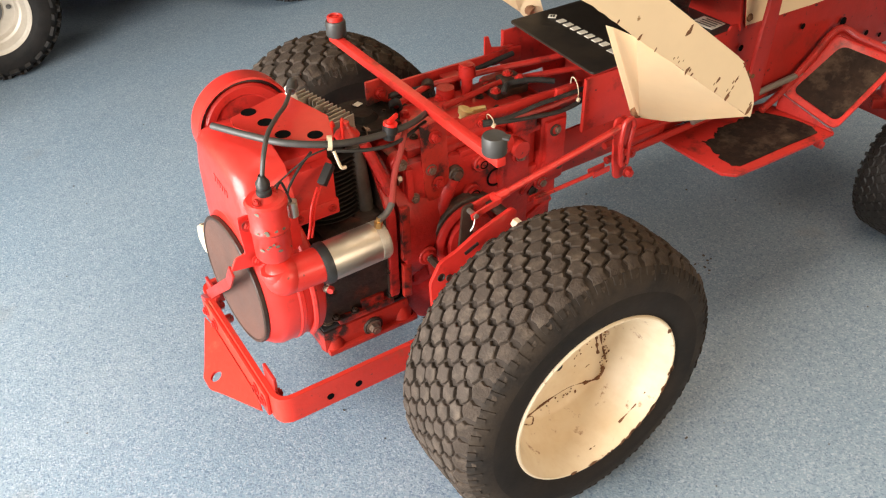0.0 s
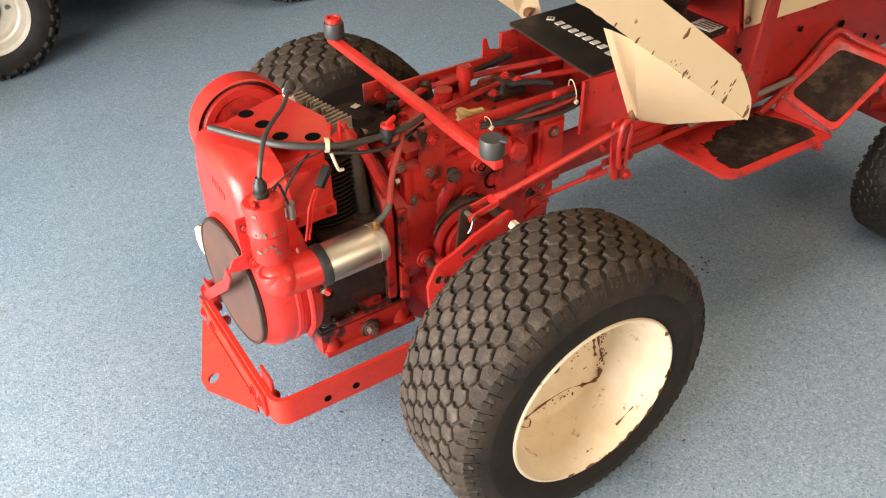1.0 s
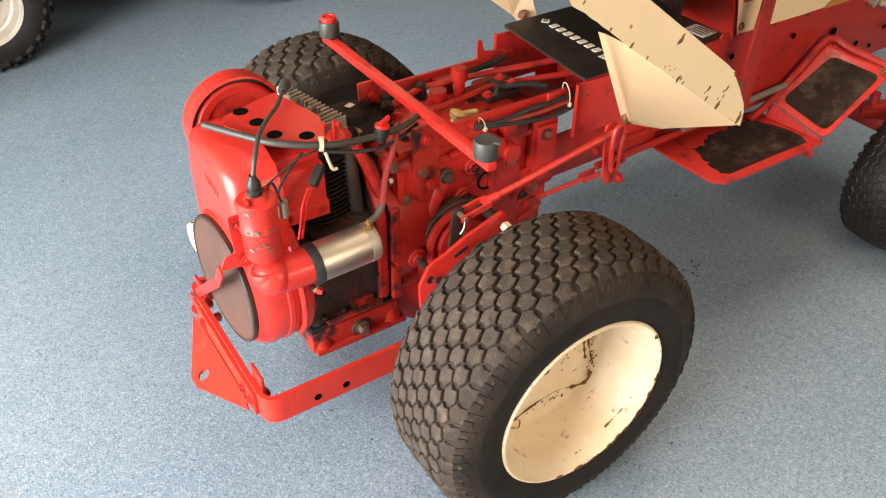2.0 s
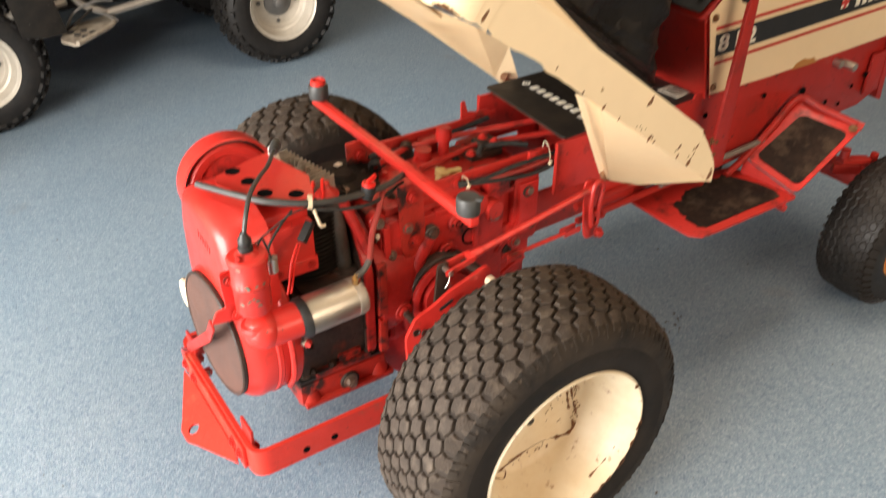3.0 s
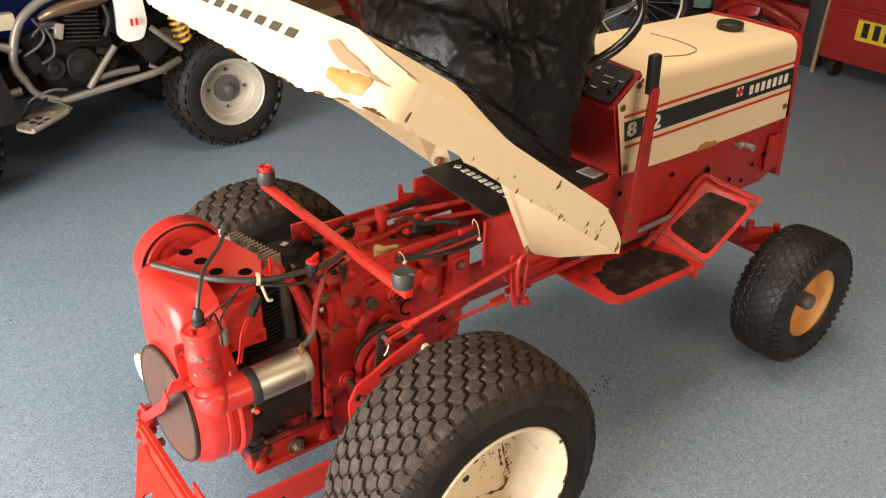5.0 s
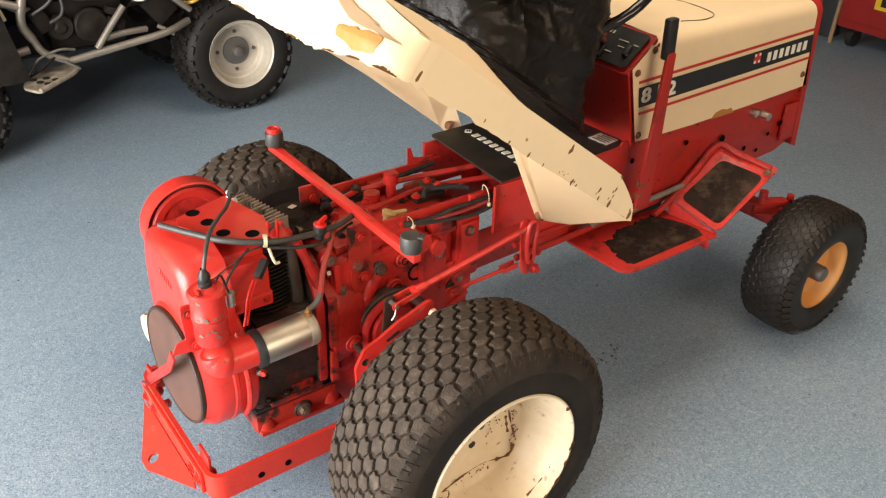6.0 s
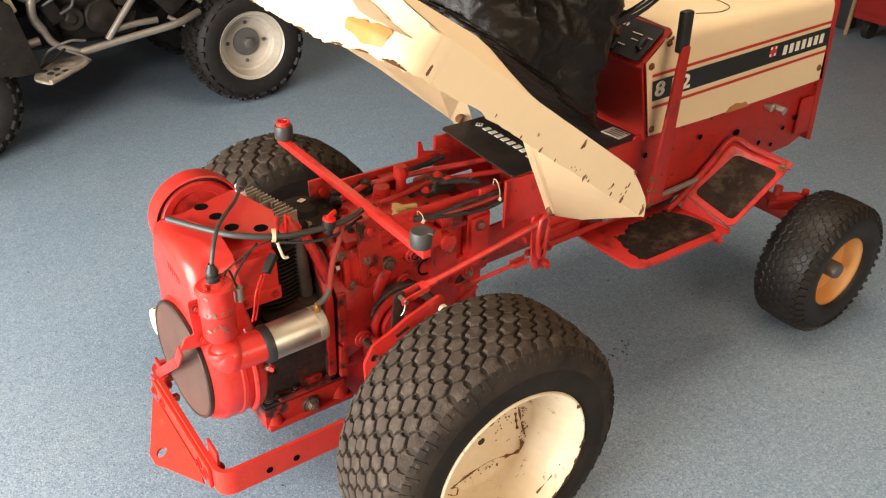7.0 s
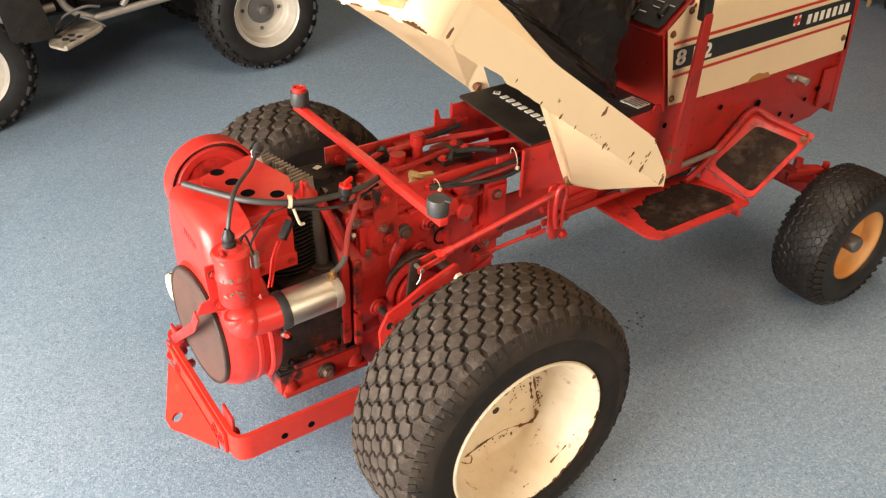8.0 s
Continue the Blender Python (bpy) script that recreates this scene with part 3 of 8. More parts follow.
    for k in range(90):
        t = rr_.random()
        if k < 60:
            x, d, z = (0.100 + 0.014 * math.sin(3.0 * t), 0.008 - 0.012 * t, 0.02 - 0.10 * t) if k < 40 else (0.085 - 0.15 * t, 0.006, -0.097 - 0.008 * t)
            x, z = x + rr_.gauss(0, 0.006), z + rr_.gauss(0, 0.005)
        else:
            x, d, z = 0.075 + rr_.gauss(0, 0.014), 0.0125, 0.025 + rr_.gauss(0, 0.018)
        sz = rr_.uniform(0.0008, 0.0026)
        c = V((x, y - out * (d - 0.0028), AXLE_Z + z))
        plate(bm, [c + V((sz * math.cos(q * 1.05) * rr_.uniform(0.6, 1.3), 0, sz * math.sin(q * 1.05) * rr_.uniform(0.6, 1.3))) for q in range(6)], 0.001)
    tagged(part("rust_bloom", bm, RUST, rim, "brown rust specks along the weld"), kind="stuff")
    bm = nb()
    lathe(bm, (0, y, AXLE_Z), (0, out, 0), [(-0.0125, 0.0), (-0.0125, 0.026), (-0.0175, 0.028)], 32)
    part("hub_plate", bm, CREAM_RUSTY, rim)
    bm = nb()
    c = V((-0.085, y + out * 0.072, AXLE_Z + 0.125))
    tube(bm, [c, c + V((0.004, out * 0.02, -0.008))], 0.004, 8, 0)
    part("valve", bm, BLACK_RUBBER, rim)
    return rim


for side in (-1, 1):
    wheel = new("rear_wheel")
    wheel.parent = tractor
    wheel["label"] = "rear wheel with a turf tyre on a cream rim"
    turf_tyre(wheel, side * WHEEL_Y, side)
    rear_rim(wheel, side * WHEEL_Y, side)

# axle tubes and bull-gear housings
for side in (-1, 1):
    bm = nb()
    lathe(bm, (0, 0, AXLE_Z), (0, side, 0), [(0.06, 0.0), (0.06, 0.128), (0.088, 0.136), (0.098, 0.136), (0.104, 0.128), (0.108, 0.10), (0.112, 0.06), (0.30, 0.052), (0.30, 0.075), (0.415, 0.075), (0.415, 0.0)], 56)
    ax = part("axle_housing", bm, RED_OILY, tractor, "grimy red cast axle housing")
    bm = nb()
    lathe(bm, (0.012, 0, 0.374), (0, side, 0), [(0.10, 0.080), (0.144, 0.080), (0.148, 0.076), (0.150, 0.068), (0.140, 0.064), (0.140, 0.056), (0.154, 0.053), (0.156, 0.036), (0.165, 0.031), (0.165, 0.0)], 56)
    part("brake_drum", bm, RED_OILY, ax, "grimy red-brown brake drum")
    bm = nb()
    lathe(bm, (0.012, 0, 0.374), (0, side, 0), [(0.116, 0.0895), (0.136, 0.0895), (0.139, 0.087), (0.139, 0.0805)], 56)
    part("brake_band", bm, CRANK, ax, "rusty brown brake band")

# transmission casting, built up from its main swellings
bm = nb()
box(bm, (0.075, 0.0, 0.425), (0.37, 0.19, 0.29), bevel=0.028)
case = part("transmission_case", bm, RED_OILY, tractor, "oil-stained dark red cast transmission case")
for c, sz, bv in (((0.035, -0.0985, 0.415), (0.29, 0.022, 0.27), 0.010), ((0.165, 0.0, 0.35), (0.16, 0.20, 0.2), 0.02), ((0.205, 0.0, 0.41), (0.10, 0.215, 0.10), 0.015),
                  ((0.235, 0.0, 0.485), (0.07, 0.225, 0.16), 0.014), ((0.055, -0.02, 0.573), (0.30, 0.15, 0.022), 0.008), ((0.235, -0.112, 0.49), (0.05, 0.016, 0.13), 0.006), ((0.16, -0.100, 0.565), (0.06, 0.03, 0.03), 0.008)):
    bm = nb()
    box(bm, c, sz, bevel=bv)
    # the top swelling gets a lighter red to stand for light falling on it
    part("case_swelling", bm, RED if c[2] > 0.57 else RED_OILY, case)
for p, q, r0, r1 in (((0.10, -0.07, 0.548), (0.10, -0.130, 0.548), 0.026, 0.022), ((0.135, -0.07, 0.53), (0.135, -0.140, 0.53), 0.020, 0.018)):
    bm = nb()
    cyl(bm, p, q, r0, r1, 24)
    part("case_spigot", bm, RED_OLD, case)
for p, r in (((0.23, -0.1205, 0.535), 0.013), ((0.245, -0.1205, 0.45), 0.010), ((0.19, -0.110, 0.40), 0.012)):
    bm = nb()
    lathe(bm, p, (0, -1, 0), [(0.0, r), (0.003, r), (0.003, r * 0.7), (-0.002, r * 0.65), (-0.002, 0.0)], 20)
    part("dark_bore", bm, OILY, case)
for y in (-0.06, 0.0, 0.05):
    for x in (-0.06, 0.03, 0.13):
        bolt(case, (x, y, 0.5845), (0, 0, 1), 0.006, 0.005, OILY)
bm = nb()
lathe(bm, (-0.03, 0, 0.405), (1, 0, 0), [(-0.105, 0.0), (-0.105, 0.150), (-0.08, 0.150), (-0.03, 0.138), (0.03, 0.12), (0.03, 0.0)], 56)
box(bm, (-0.072, 0.0, 0.42), (0.10, 0.232, 0.30), bevel=0.03)
bell = part("bell_housing", bm, RED_OILY, tractor, "grimy red bell housing behind the engine")
bm = nb()
plate(bm, rounded([(-0.1495, -0.138, 0.285), (-0.1495, 0.138, 0.285), (-0.1495, 0.142, 0.50), (-0.1495, 0.085, 0.59), (-0.1495, -0.085, 0.59), (-0.1495, -0.142, 0.50)], 0.03, 5), -0.018, 0.003)
part("housing_flange", bm, RED_OILY, bell, "straight grimy red joint flange")
bm = nb()
plate(bm, rounded([(-0.159, -0.130, 0.285), (-0.159, 0.130, 0.285), (-0.159, 0.134, 0.50), (-0.159, 0.08, 0.58), (-0.159, -0.08, 0.58), (-0.159, -0.134, 0.50)], 0.03, 5), -0.009)
part("adapter_plate", bm, OILY, bell)
for z0, z1, yo in ((0.385, 0.505, -0.1445), (0.292, 0.372, -0.1405)):
    bm = nb()
    beam(bm, (-0.136, yo, z0), (-0.134, yo, z1), 0.018, 0.012, up=(0, -1, 0), bevel=0.003)
    part("flange_lug", bm, SUMP, bell, "raised red pad on the joint flange")
for y, z in ((-0.142, 0.378), (-0.120, 0.545), (0.0, 0.59), (0.12, 0.545), (0.142, 0.378), (-0.125, 0.292)):
    bolt(bell, (-0.131, y * 0.94, z), (1, 0, 0), 0.008, 0.008)
# strut from the flange up to the rear of the head
bm = nb()
tube(bm, [(-0.150, -0.128, 0.530), (-0.165, -0.112, 0.580), (-0.180, -0.095, 0.630)], 0.010, 10, 5)
part("breather_tube", bm, RED_OILY, bell, "grimy red strut")
# raised ribs, bosses and plugs on the near face
bm = nb()
tube(bm, [(-0.010, -0.112, 0.505), (-0.030, -0.114, 0.470), (-0.050, -0.116, 0.425), (-0.062, -0.116, 0.385), (-0.066, -0.116, 0.345), (-0.062, -0.114, 0.300)], lambda t: 0.017 - 0.006 * t, 14, 6)
part("casting_rib", bm, RED_OILY, bell, "curved raised rib round the brake drum")
for p, q, w in (((0.13, -0.10, 0.30), (0.245, -0.10, 0.36), 0.014), ((-0.105, -0.112, 0.56), (-0.105, -0.118, 0.30), 0.016), ((0.01, -0.105, 0.548), (0.20, -0.105, 0.548), 0.016), ((0.105, -0.108, 0.44), (0.105, -0.108, 0.545), 0.014), ((0.16, -0.108, 0.40), (0.215, -0.112, 0.46), 0.012)):
    bm = nb()
    beam(bm, p, q, 0.014, w, up=(0, -1, 0), bevel=0.004)
    part("casting_rib", bm, RED_OILY, bell)
for p, r, h, mt in (((-0.1215, -0.108, 0.576), 0.018, 0.006, RED_OILY), ((-0.005, -0.112, 0.514), 0.017, 0.010, CRANK), ((0.034, -0.112, 0.455), 0.021, 0.008, RED_OILY), ((0.0547, -0.112, 0.518), 0.018, 0.008, RED_OLD), ((0.085, -0.121, 0.40), 0.017, 0.004, OILY),
                    ((0.235, -0.1125, 0.535), 0.020, 0.004, RED_OILY), ((0.235, -0.1125, 0.455), 0.012, 0.003, OILY), ((-0.090, -0.105, 0.375), 0.020, 0.045, RED_OLD), ((0.150, -0.108, 0.500), 0.016, 0.006, RED_OILY), ((-0.060, -0.110, 0.545), 0.015, 0.008, RED_OILY), ((0.205, -0.112, 0.420), 0.018, 0.006, RED_OILY)):
    bm = nb()
    lathe(bm, p, (0, -1, 0), [(-0.012, r), (h - 0.002, r), (h, r * 0.9), (h, r * 0.62), (h + 0.006, r * 0.58), (h + 0.006, 0)], 20)
    part("casting_boss", bm, mt, tractor)
# shallow bores, their depth of shade given by near-black colour
for p, r in (((0.034, -0.1265, 0.455), 0.010), ((0.0932, -0.1105, 0.4687), 0.017), ((0.0547, -0.1265, 0.518), 0.007)):
    bm = nb()
    lathe(bm, p, (0, -1, 0), [(0.0, r * 1.25), (0.002, r * 1.15), (0.001, r), (-0.004, r * 0.9), (-0.004, 0.0)], 20)
    part("dark_bore", bm, HOLE_SHADE, tractor)
bm = nb()
cyl(bm, (-0.090, -0.150, 0.375), (-0.090, -0.225, 0.372), 0.0075, seg=10)
part("adjuster_rod", bm, OILY, tractor, "oily adjuster rod")
for p in ((-0.1215, -0.119, 0.576), (-0.097, -0.118, 0.4946), (-0.1, -0.12, 0.43), (-0.09, -0.152, 0.375), (0.15, -0.116, 0.50), (0.15, -0.105, 0.33), (0.12, -0.105, 0.42), (0.235, -0.118, 0.535), (0.205, -0.12, 0.42), (-0.06, -0.12, 0.545)):
    bolt(tractor, p, (0, -1, 0), 0.008, 0.006)
for p in ((0.0, -0.06, 0.5845), (0.11, -0.07, 0.5845), (0.17, 0.03, 0.5845), (-0.03, 0.02, 0.5845), (0.06, 0.04, 0.5845)):
    bolt(tractor, p, (0, 0, 1), 0.0075, 0.007, RED_OILY)

# shifter block on top, filler neck and its ivory cap
bm = nb()
box(bm, (0.19, -0.005, 0.590), (0.08, 0.05, 0.018), bevel=0.004)
box(bm, (0.205, 0.0, 0.604), (0.045, 0.040, 0.012), bevel=0.003)
blk = part("shifter_block", bm, OILY, tractor, "greasy shift block with red bolts")
for dx, dy in ((0.155, -0.02), (0.205, 0.01), (0.215, -0.02)):
    bolt(blk, (dx, dy, 0.598 if dx < 0.18 else 0.6105), (0, 0, 1), 0.008, 0.005, RED)
bm = nb()
cyl(bm, (0.120, 0.030, 0.56), (0.120, 0.030, 0.625), 0.0115, seg=20)
cyl(bm, (0.120, 0.030, 0.622), (0.120, 0.030, 0.645), 0.0175, 0.0165, 20)
cyl(bm, (0.120, 0.030, 0.645), (0.120, 0.030, 0.648), 0.0135, seg=20)
cyl(bm, (0.078, 0.045, 0.56), (0.078, 0.045, 0.603), 0.021, 0.018, 20)
part("filler_neck", bm, RED_OILY, tractor, "grimy red oil filler neck and cap")
bm = nb()
cyl(bm, (0.115, 0.085, 0.56), (0.115, 0.085, 0.605), 0.024, 0.021, 20)
part("breather", bm, RED_OLD, tractor)
bm = nb()
lathe(bm, (0.050, -0.058, 0.584), (0.35, -0.1, 1), [(0.0, 0.009), (0.010, 0.009), (0.014, 0.014), (0.024, 0.016), (0.026, 0.013), (0.022, 0.0)], 24)
beam(bm, (0.062, -0.060, 0.600), (0.096, -0.072, 0.602), 0.012, 0.014, bevel=0.005)
part("dipstick_cap", bm, IVORY, tractor, "ivory plastic dipstick cap")

# upright brackets and long top rails
for s in (-1, 1):
    bm = nb()
    by = 0.119 if s < 0 else 0.092
    o = [(-0.078, s * by, 0.640), (-0.026, s * by, 0.640), (-0.018, s * by, 0.50), (-0.030, s * by, 0.475), (-0.066, s * by, 0.475), (-0.074, s * by, 0.50)]
    plate(bm, o if s < 0 else o[::-1], 0.007, bevel=0.0015)
    br = part("upright_bracket", bm, SUMP, tractor, "flat red steel bracket with oily smears")
    for x, z in ((-0.05, 0.612), (-0.045, 0.512)):
        bolt(br, (x, s * 0.1205 if s < 0 else by - 0.0085, z), (0, -1, 0), 0.0095, 0.008, RED_OLD)
    bm = nb()
    beam(bm, (-0.062, s * 0.100, 0.603), (0.305, s * 0.100, 0.601), 0.007, 0.026, bevel=0.0015)
    rl = part("frame_rail", bm, RED, tractor, "long flat red steel rail")
    bm = nb()
    beam(bm, (0.235, s * 0.108, 0.600), (0.29, s * 0.108, 0.599), 0.009, 0.036, bevel=0.002)
    part("rail_clip", bm, RED, rl)
    for x in (0.252, 0.06):
        bolt(rl, (x, s * (0.1125 if x > 0.1 else 0.1035), 0.599), (0, s, 0), 0.008, 0.005, RED)
    if s < 0:
        continue
    bm = nb()
    plate(bm, [(0.215, s * 0.104, 0.612), (0.215, s * 0.104, 0.652), (0.224, s * 0.104, 0.652), (0.232, s * 0.104, 0.626), (0.265, s * 0.104, 0.618)], 0.004)
    part("rail_hook", bm, RED, rl)

# crossbar with a rubber buffer at each end
bm = nb()
beam(bm, (-0.037, -0.305, 0.648), (-0.037, 0.305, 0.646), 0.018, 0.0165, bevel=0.002)
bar = part("fender_crossbar", bm, RED_BRIGHT, tractor, "bright red square crossbar over the transmission")
for s in (-1, 1):
    bm = nb()
    c = V((-0.037, s * 0.284, 0.656))
    lathe(bm, c, (0, 0, 1), [(0.0, 0.015), (0.0, 0.0195), (0.003, 0.0212), (0.029, 0.0212), (0.033, 0.0195), (0.033, 0.010), (0.031, 0.0)], 32)
    bf = part("rubber_buffer", bm, GREY_HOSE, bar, "round black rubber buffer")
    if s > 0:
        bm = nb()
        lathe(bm, c, (0, 0, 1), [(0.0332, 0.0), (0.0332, 0.0165), (0.041, 0.0165), (0.043, 0.0150), (0.043, 0.0115), (0.039, 0.0105), (0.039, 0.006), (0.042, 0.0055), (0.042, 0.0)], 24)
        part("red_cap", bm, RED_BRIGHT, bf)
    else:
        bm = nb()
        box(bm, c + V((0.012, -0.016, 0.033)), (0.016, 0.012, 0.004), Matrix.Rotation(0.7, 3, "Z"), 0.001)
        part("torn_flap", bm, GREY_HOSE, bf)
bolt(tractor, (-0.012, -0.125, 0.628), (0, -1, 0), 0.009, 0.006, RED)

# rods and hoses between the rails
ROD = [
    ([(0.056, 0.0755, 0.600), (0.13, 0.062, 0.6035), (0.206, 0.0464, 0.607), (0.3315, 0.010, 0.615), (0.42, -0.01, 0.625)], 0.0065, RED),
    ([(0.0415, -0.0055, 0.592), (0.10, -0.001, 0.596), (0.161, 0.0026, 0.600), (0.205, -0.0043, 0.604), (0.349, -0.060, 0.615), (0.42, -0.085, 0.622)], 0.0062, RED_OLD),
    ([(0.05, 0.12, 0.585), (0.15, 0.12, 0.588), (0.30, 0.118, 0.600)], 0.006, RED_OLD),
]
for c, ax_, m_ in (((0.056, 0.0755, 0.600), (0.5, 0.8, 0.3), OILY), ((-0.037, 0.045, 0.597), (0.3, 0.9, 0.3), BLACK), ((0.003, 0.062, 0.596), (0.4, 0.9, 0.2), RED_OLD)):
    bm = nb()
    lathe(bm, c, ax_, [(-0.007, 0.007), (-0.007, 0.013), (0.007, 0.013), (0.007, 0.007)], 20, closed=True)
    part("rod_eye", bm, m_, tractor, "greasy rod eye")
bm = nb()
tube(bm, [(-0.037, 0.045, 0.597), (0.003, 0.062, 0.596), (0.056, 0.0755, 0.600)], 0.0065, 10, 4)
part("link_bar", bm, RED_OLD, tractor, "greasy red link")
for pts, r, m_ in ROD:
    bm = nb()
    tube(bm, pts, r, 10, 6)
    part("control_rod", bm, m_, tractor, "thin red control rod")
HOSE = [
    ([(0.060, -0.112, 0.602), (0.096, -0.120, 0.600), (0.14, -0.120, 0.600), (0.185, -0.120, 0.605), (0.24, -0.120, 0.605), (0.299, -0.118, 0.605), (0.33, -0.112, 0.606)], 0.0046, BLACK_RUBBER),
    ([(0.060, -0.114, 0.597), (0.092, -0.122, 0.597), (0.154, -0.122, 0.586), (0.205, -0.122, 0.578), (0.247, -0.122, 0.575), (0.290, -0.120, 0.580), (0.33, -0.112, 0.590)], 0.0048, BLACK_RUBBER),
    ([(0.100, -0.118, 0.600), (0.158, -0.121, 0.594), (0.199, -0.121, 0.592), (0.241, -0.121, 0.593), (0.279, -0.120, 0.596), (0.33, -0.112, 0.600)], 0.0045, WIRE_RED),
    ([(-0.03, 0.086, 0.598), (0.06, 0.090, 0.590), (0.16, 0.091, 0.592), (0.28, 0.093, 0.604)], 0.006, BLACK_RUBBER),
    ([(0.158, -0.0435, 0.604), (0.166, -0.036, 0.611), (0.184, -0.0285, 0.612), (0.232, -0.0435, 0.612), (0.27, -0.06, 0.605)], 0.006, BLACK_RUBBER),
]
for pts, r, m_ in HOSE:
    bm = nb()
    tube(bm, pts, r, 10, 8)
    part("hose", bm, m_, tractor, "black rubber hose" if m_ is BLACK_RUBBER else "red cable")
for c, tall in (((0.074, -0.116, 0.606), 0.010), ((0.276, -0.116, 0.612), 0.024)):
    bm = nb()
    loop = [V(c) + V((-0.22 * tall * math.cos(q * math.pi / 6), 0.011 * math.sin(q * math.pi / 6), tall * math.cos(q * math.pi / 6))) for q in range(13)]
    tube(bm, loop, 0.0011, 6, 3)
    knot = V(c) + V((0.22 * tall, -0.008, -tall))
    box(bm, knot, (0.006, 0.007, 0.009), Matrix.Rotation(0.5, 3, "Y"), 0.001)
    part("cable_tie", bm, TIE, tractor, "ivory nylon cable tie")

# linkage on the near side: long rod with clevis, slotted lever, lower rod
bm = nb()
cyl(bm, (0.025, -0.205, 0.497), (0.325, -0.215, 0.560), 0.0068, seg=14)
lrod = part("brake_rod", bm, RED, tractor, "long red brake rod with a forked end")
bm = nb()
d = (V((0.325, -0.215, 0.560)) - V((0.025, -0.205, 0.497))).normalized()
for s in (-1, 1):
    beam(bm, V((-0.036, -0.2035 + s * 0.0125, 0.484)), V((0.022, -0.205 + s * 0.0115, 0.4965)), 0.0045, 0.013, bevel=0.0015)
beam(bm, V((0.019, -0.205, 0.4957)), V((0.032, -0.2055, 0.4985)), 0.0275, 0.013, bevel=0.003)
cyl(bm, (0.028, -0.2053, 0.4976), (0.052, -0.2062, 0.5027), 0.0105, 0.0085, 14)
part("clevis", bm, RED_BRIGHT, lrod, "red forked clevis")
bm = nb()
cyl(bm, (-0.028, -0.188, 0.486), (-0.028, -0.222, 0.486), 0.005, seg=10)
tube(bm, [(-0.028, -0.218, 0.486), (-0.036, -0.224, 0.472), (-0.042, -0.222, 0.460)], 0.0014, 6, 4)
part("clevis_pin", bm, STEEL, lrod)
bm = nb()
plate(bm, rounded([(-0.040, -0.196, 0.495), (-0.016, -0.196, 0.497), (-0.020, -0.196, 0.42), (-0.05, -0.196, 0.40)], 0.008), 0.006, 0.001)
part("brake_lever", bm, OILY, tractor, "dark oily brake lever")
bm = nb()
lev = [(0.305, -0.208, 0.575), (0.345, -0.208, 0.572), (0.358, -0.208, 0.48), (0.350, -0.208, 0.43), (0.32, -0.208, 0.43), (0.312, -0.208, 0.48)]
plate(bm, rounded(lev, 0.014), 0.006, 0.001)
part("slotted_lever", bm, RED, tractor, "red slotted pedal lever")
bm = nb()
tube(bm, [(0.320, -0.222, 0.475), (0.314, -0.222, 0.52), (0.318, -0.222, 0.566), (0.334, -0.222, 0.574), (0.342, -0.222, 0.556), (0.336, -0.222, 0.52), (0.334, -0.222, 0.475), (0.320, -0.222, 0.475)], 0.0055, 8, 5)
part("lever_loop", bm, RED_OLD, tractor)
bm = nb()
cyl(bm, (0.13, -0.19, 0.447), (0.275, -0.195, 0.456), 0.0045, seg=10)
for a, b in ((0.122, 0.158), (0.27, 0.312)):
    for s in (-1, 1):
        beam(bm, (a, -0.192 + s * 0.008, 0.4465 + (a - 0.13) * 0.06), (b, -0.192 + s * 0.008, 0.4465 + (b - 0.13) * 0.06), 0.003, 0.012)
part("lower_rod", bm, RED, tractor, "thin red lower rod with forked ends")
for p in ((0.345, -0.218, 0.447), (0.33, -0.212, 0.50), (0.372, -0.19, 0.47)):
    bolt(tractor, p, (0, -1, 0), 0.0085, 0.010, RED_OLD)

# plate over the axle, with slot and holes, between the case and the wheel
bm = nb()
o = [(-0.130, -0.222, 0.372), (-0.108, -0.222, 0.412), (-0.070, -0.222, 0.425), (-0.030, -0.222, 0.446), (0.055, -0.222, 0.474), (0.066, -0.222, 0.462), (0.060, -0.222, 0.435), (0.03, -0.222, 0.34), (-0.06, -0.222, 0.27), (-0.125, -0.222, 0.25)]
plate(bm, rounded(o, 0.008, 3), 0.008, 0.0015)
axp = part("axle_plate", bm, RED_BRIGHT, tractor, "red steel side plate over the axle")
# holes drawn as dark discs, shade put into the colour
for p, r in (((-0.112, -0.2305, 0.388), 0.007), ((0.0, -0.2305, 0.405), 0.021)):
    bm = nb()
    lathe(bm, p, (0, -1, 0), [(-0.004, 0.0), (-0.0005, 0.0), (-0.0005, r * 0.8), (0.0012, r), (0.0012, r * 1.18), (-0.0005, r * 1.2)], 24)
    part("bolt_hole", bm, OILY, axp)
bm = nb()
beam(bm, (-0.060, -0.2310, 0.420), (-0.030, -0.2310, 0.433), 0.002, 0.007)
part("slot", bm, BLACK, axp)
for p in ((0.052, -0.232, 0.448), (-0.095, -0.232, 0.350)):
    bm = nb()
    cyl(bm, p, V(p) + V((0, -0.022, 0)), 0.0105, seg=6)
    part("bolt", bm, BOLT if p[0] < 0 else TIE, axp, "pale steel bolt end")
bm = nb()
cyl(bm, (0.055, -0.10, 0.437), (0.055, -0.215, 0.447), 0.011, seg=16)
part("cross_pin", bm, OILY, tractor)

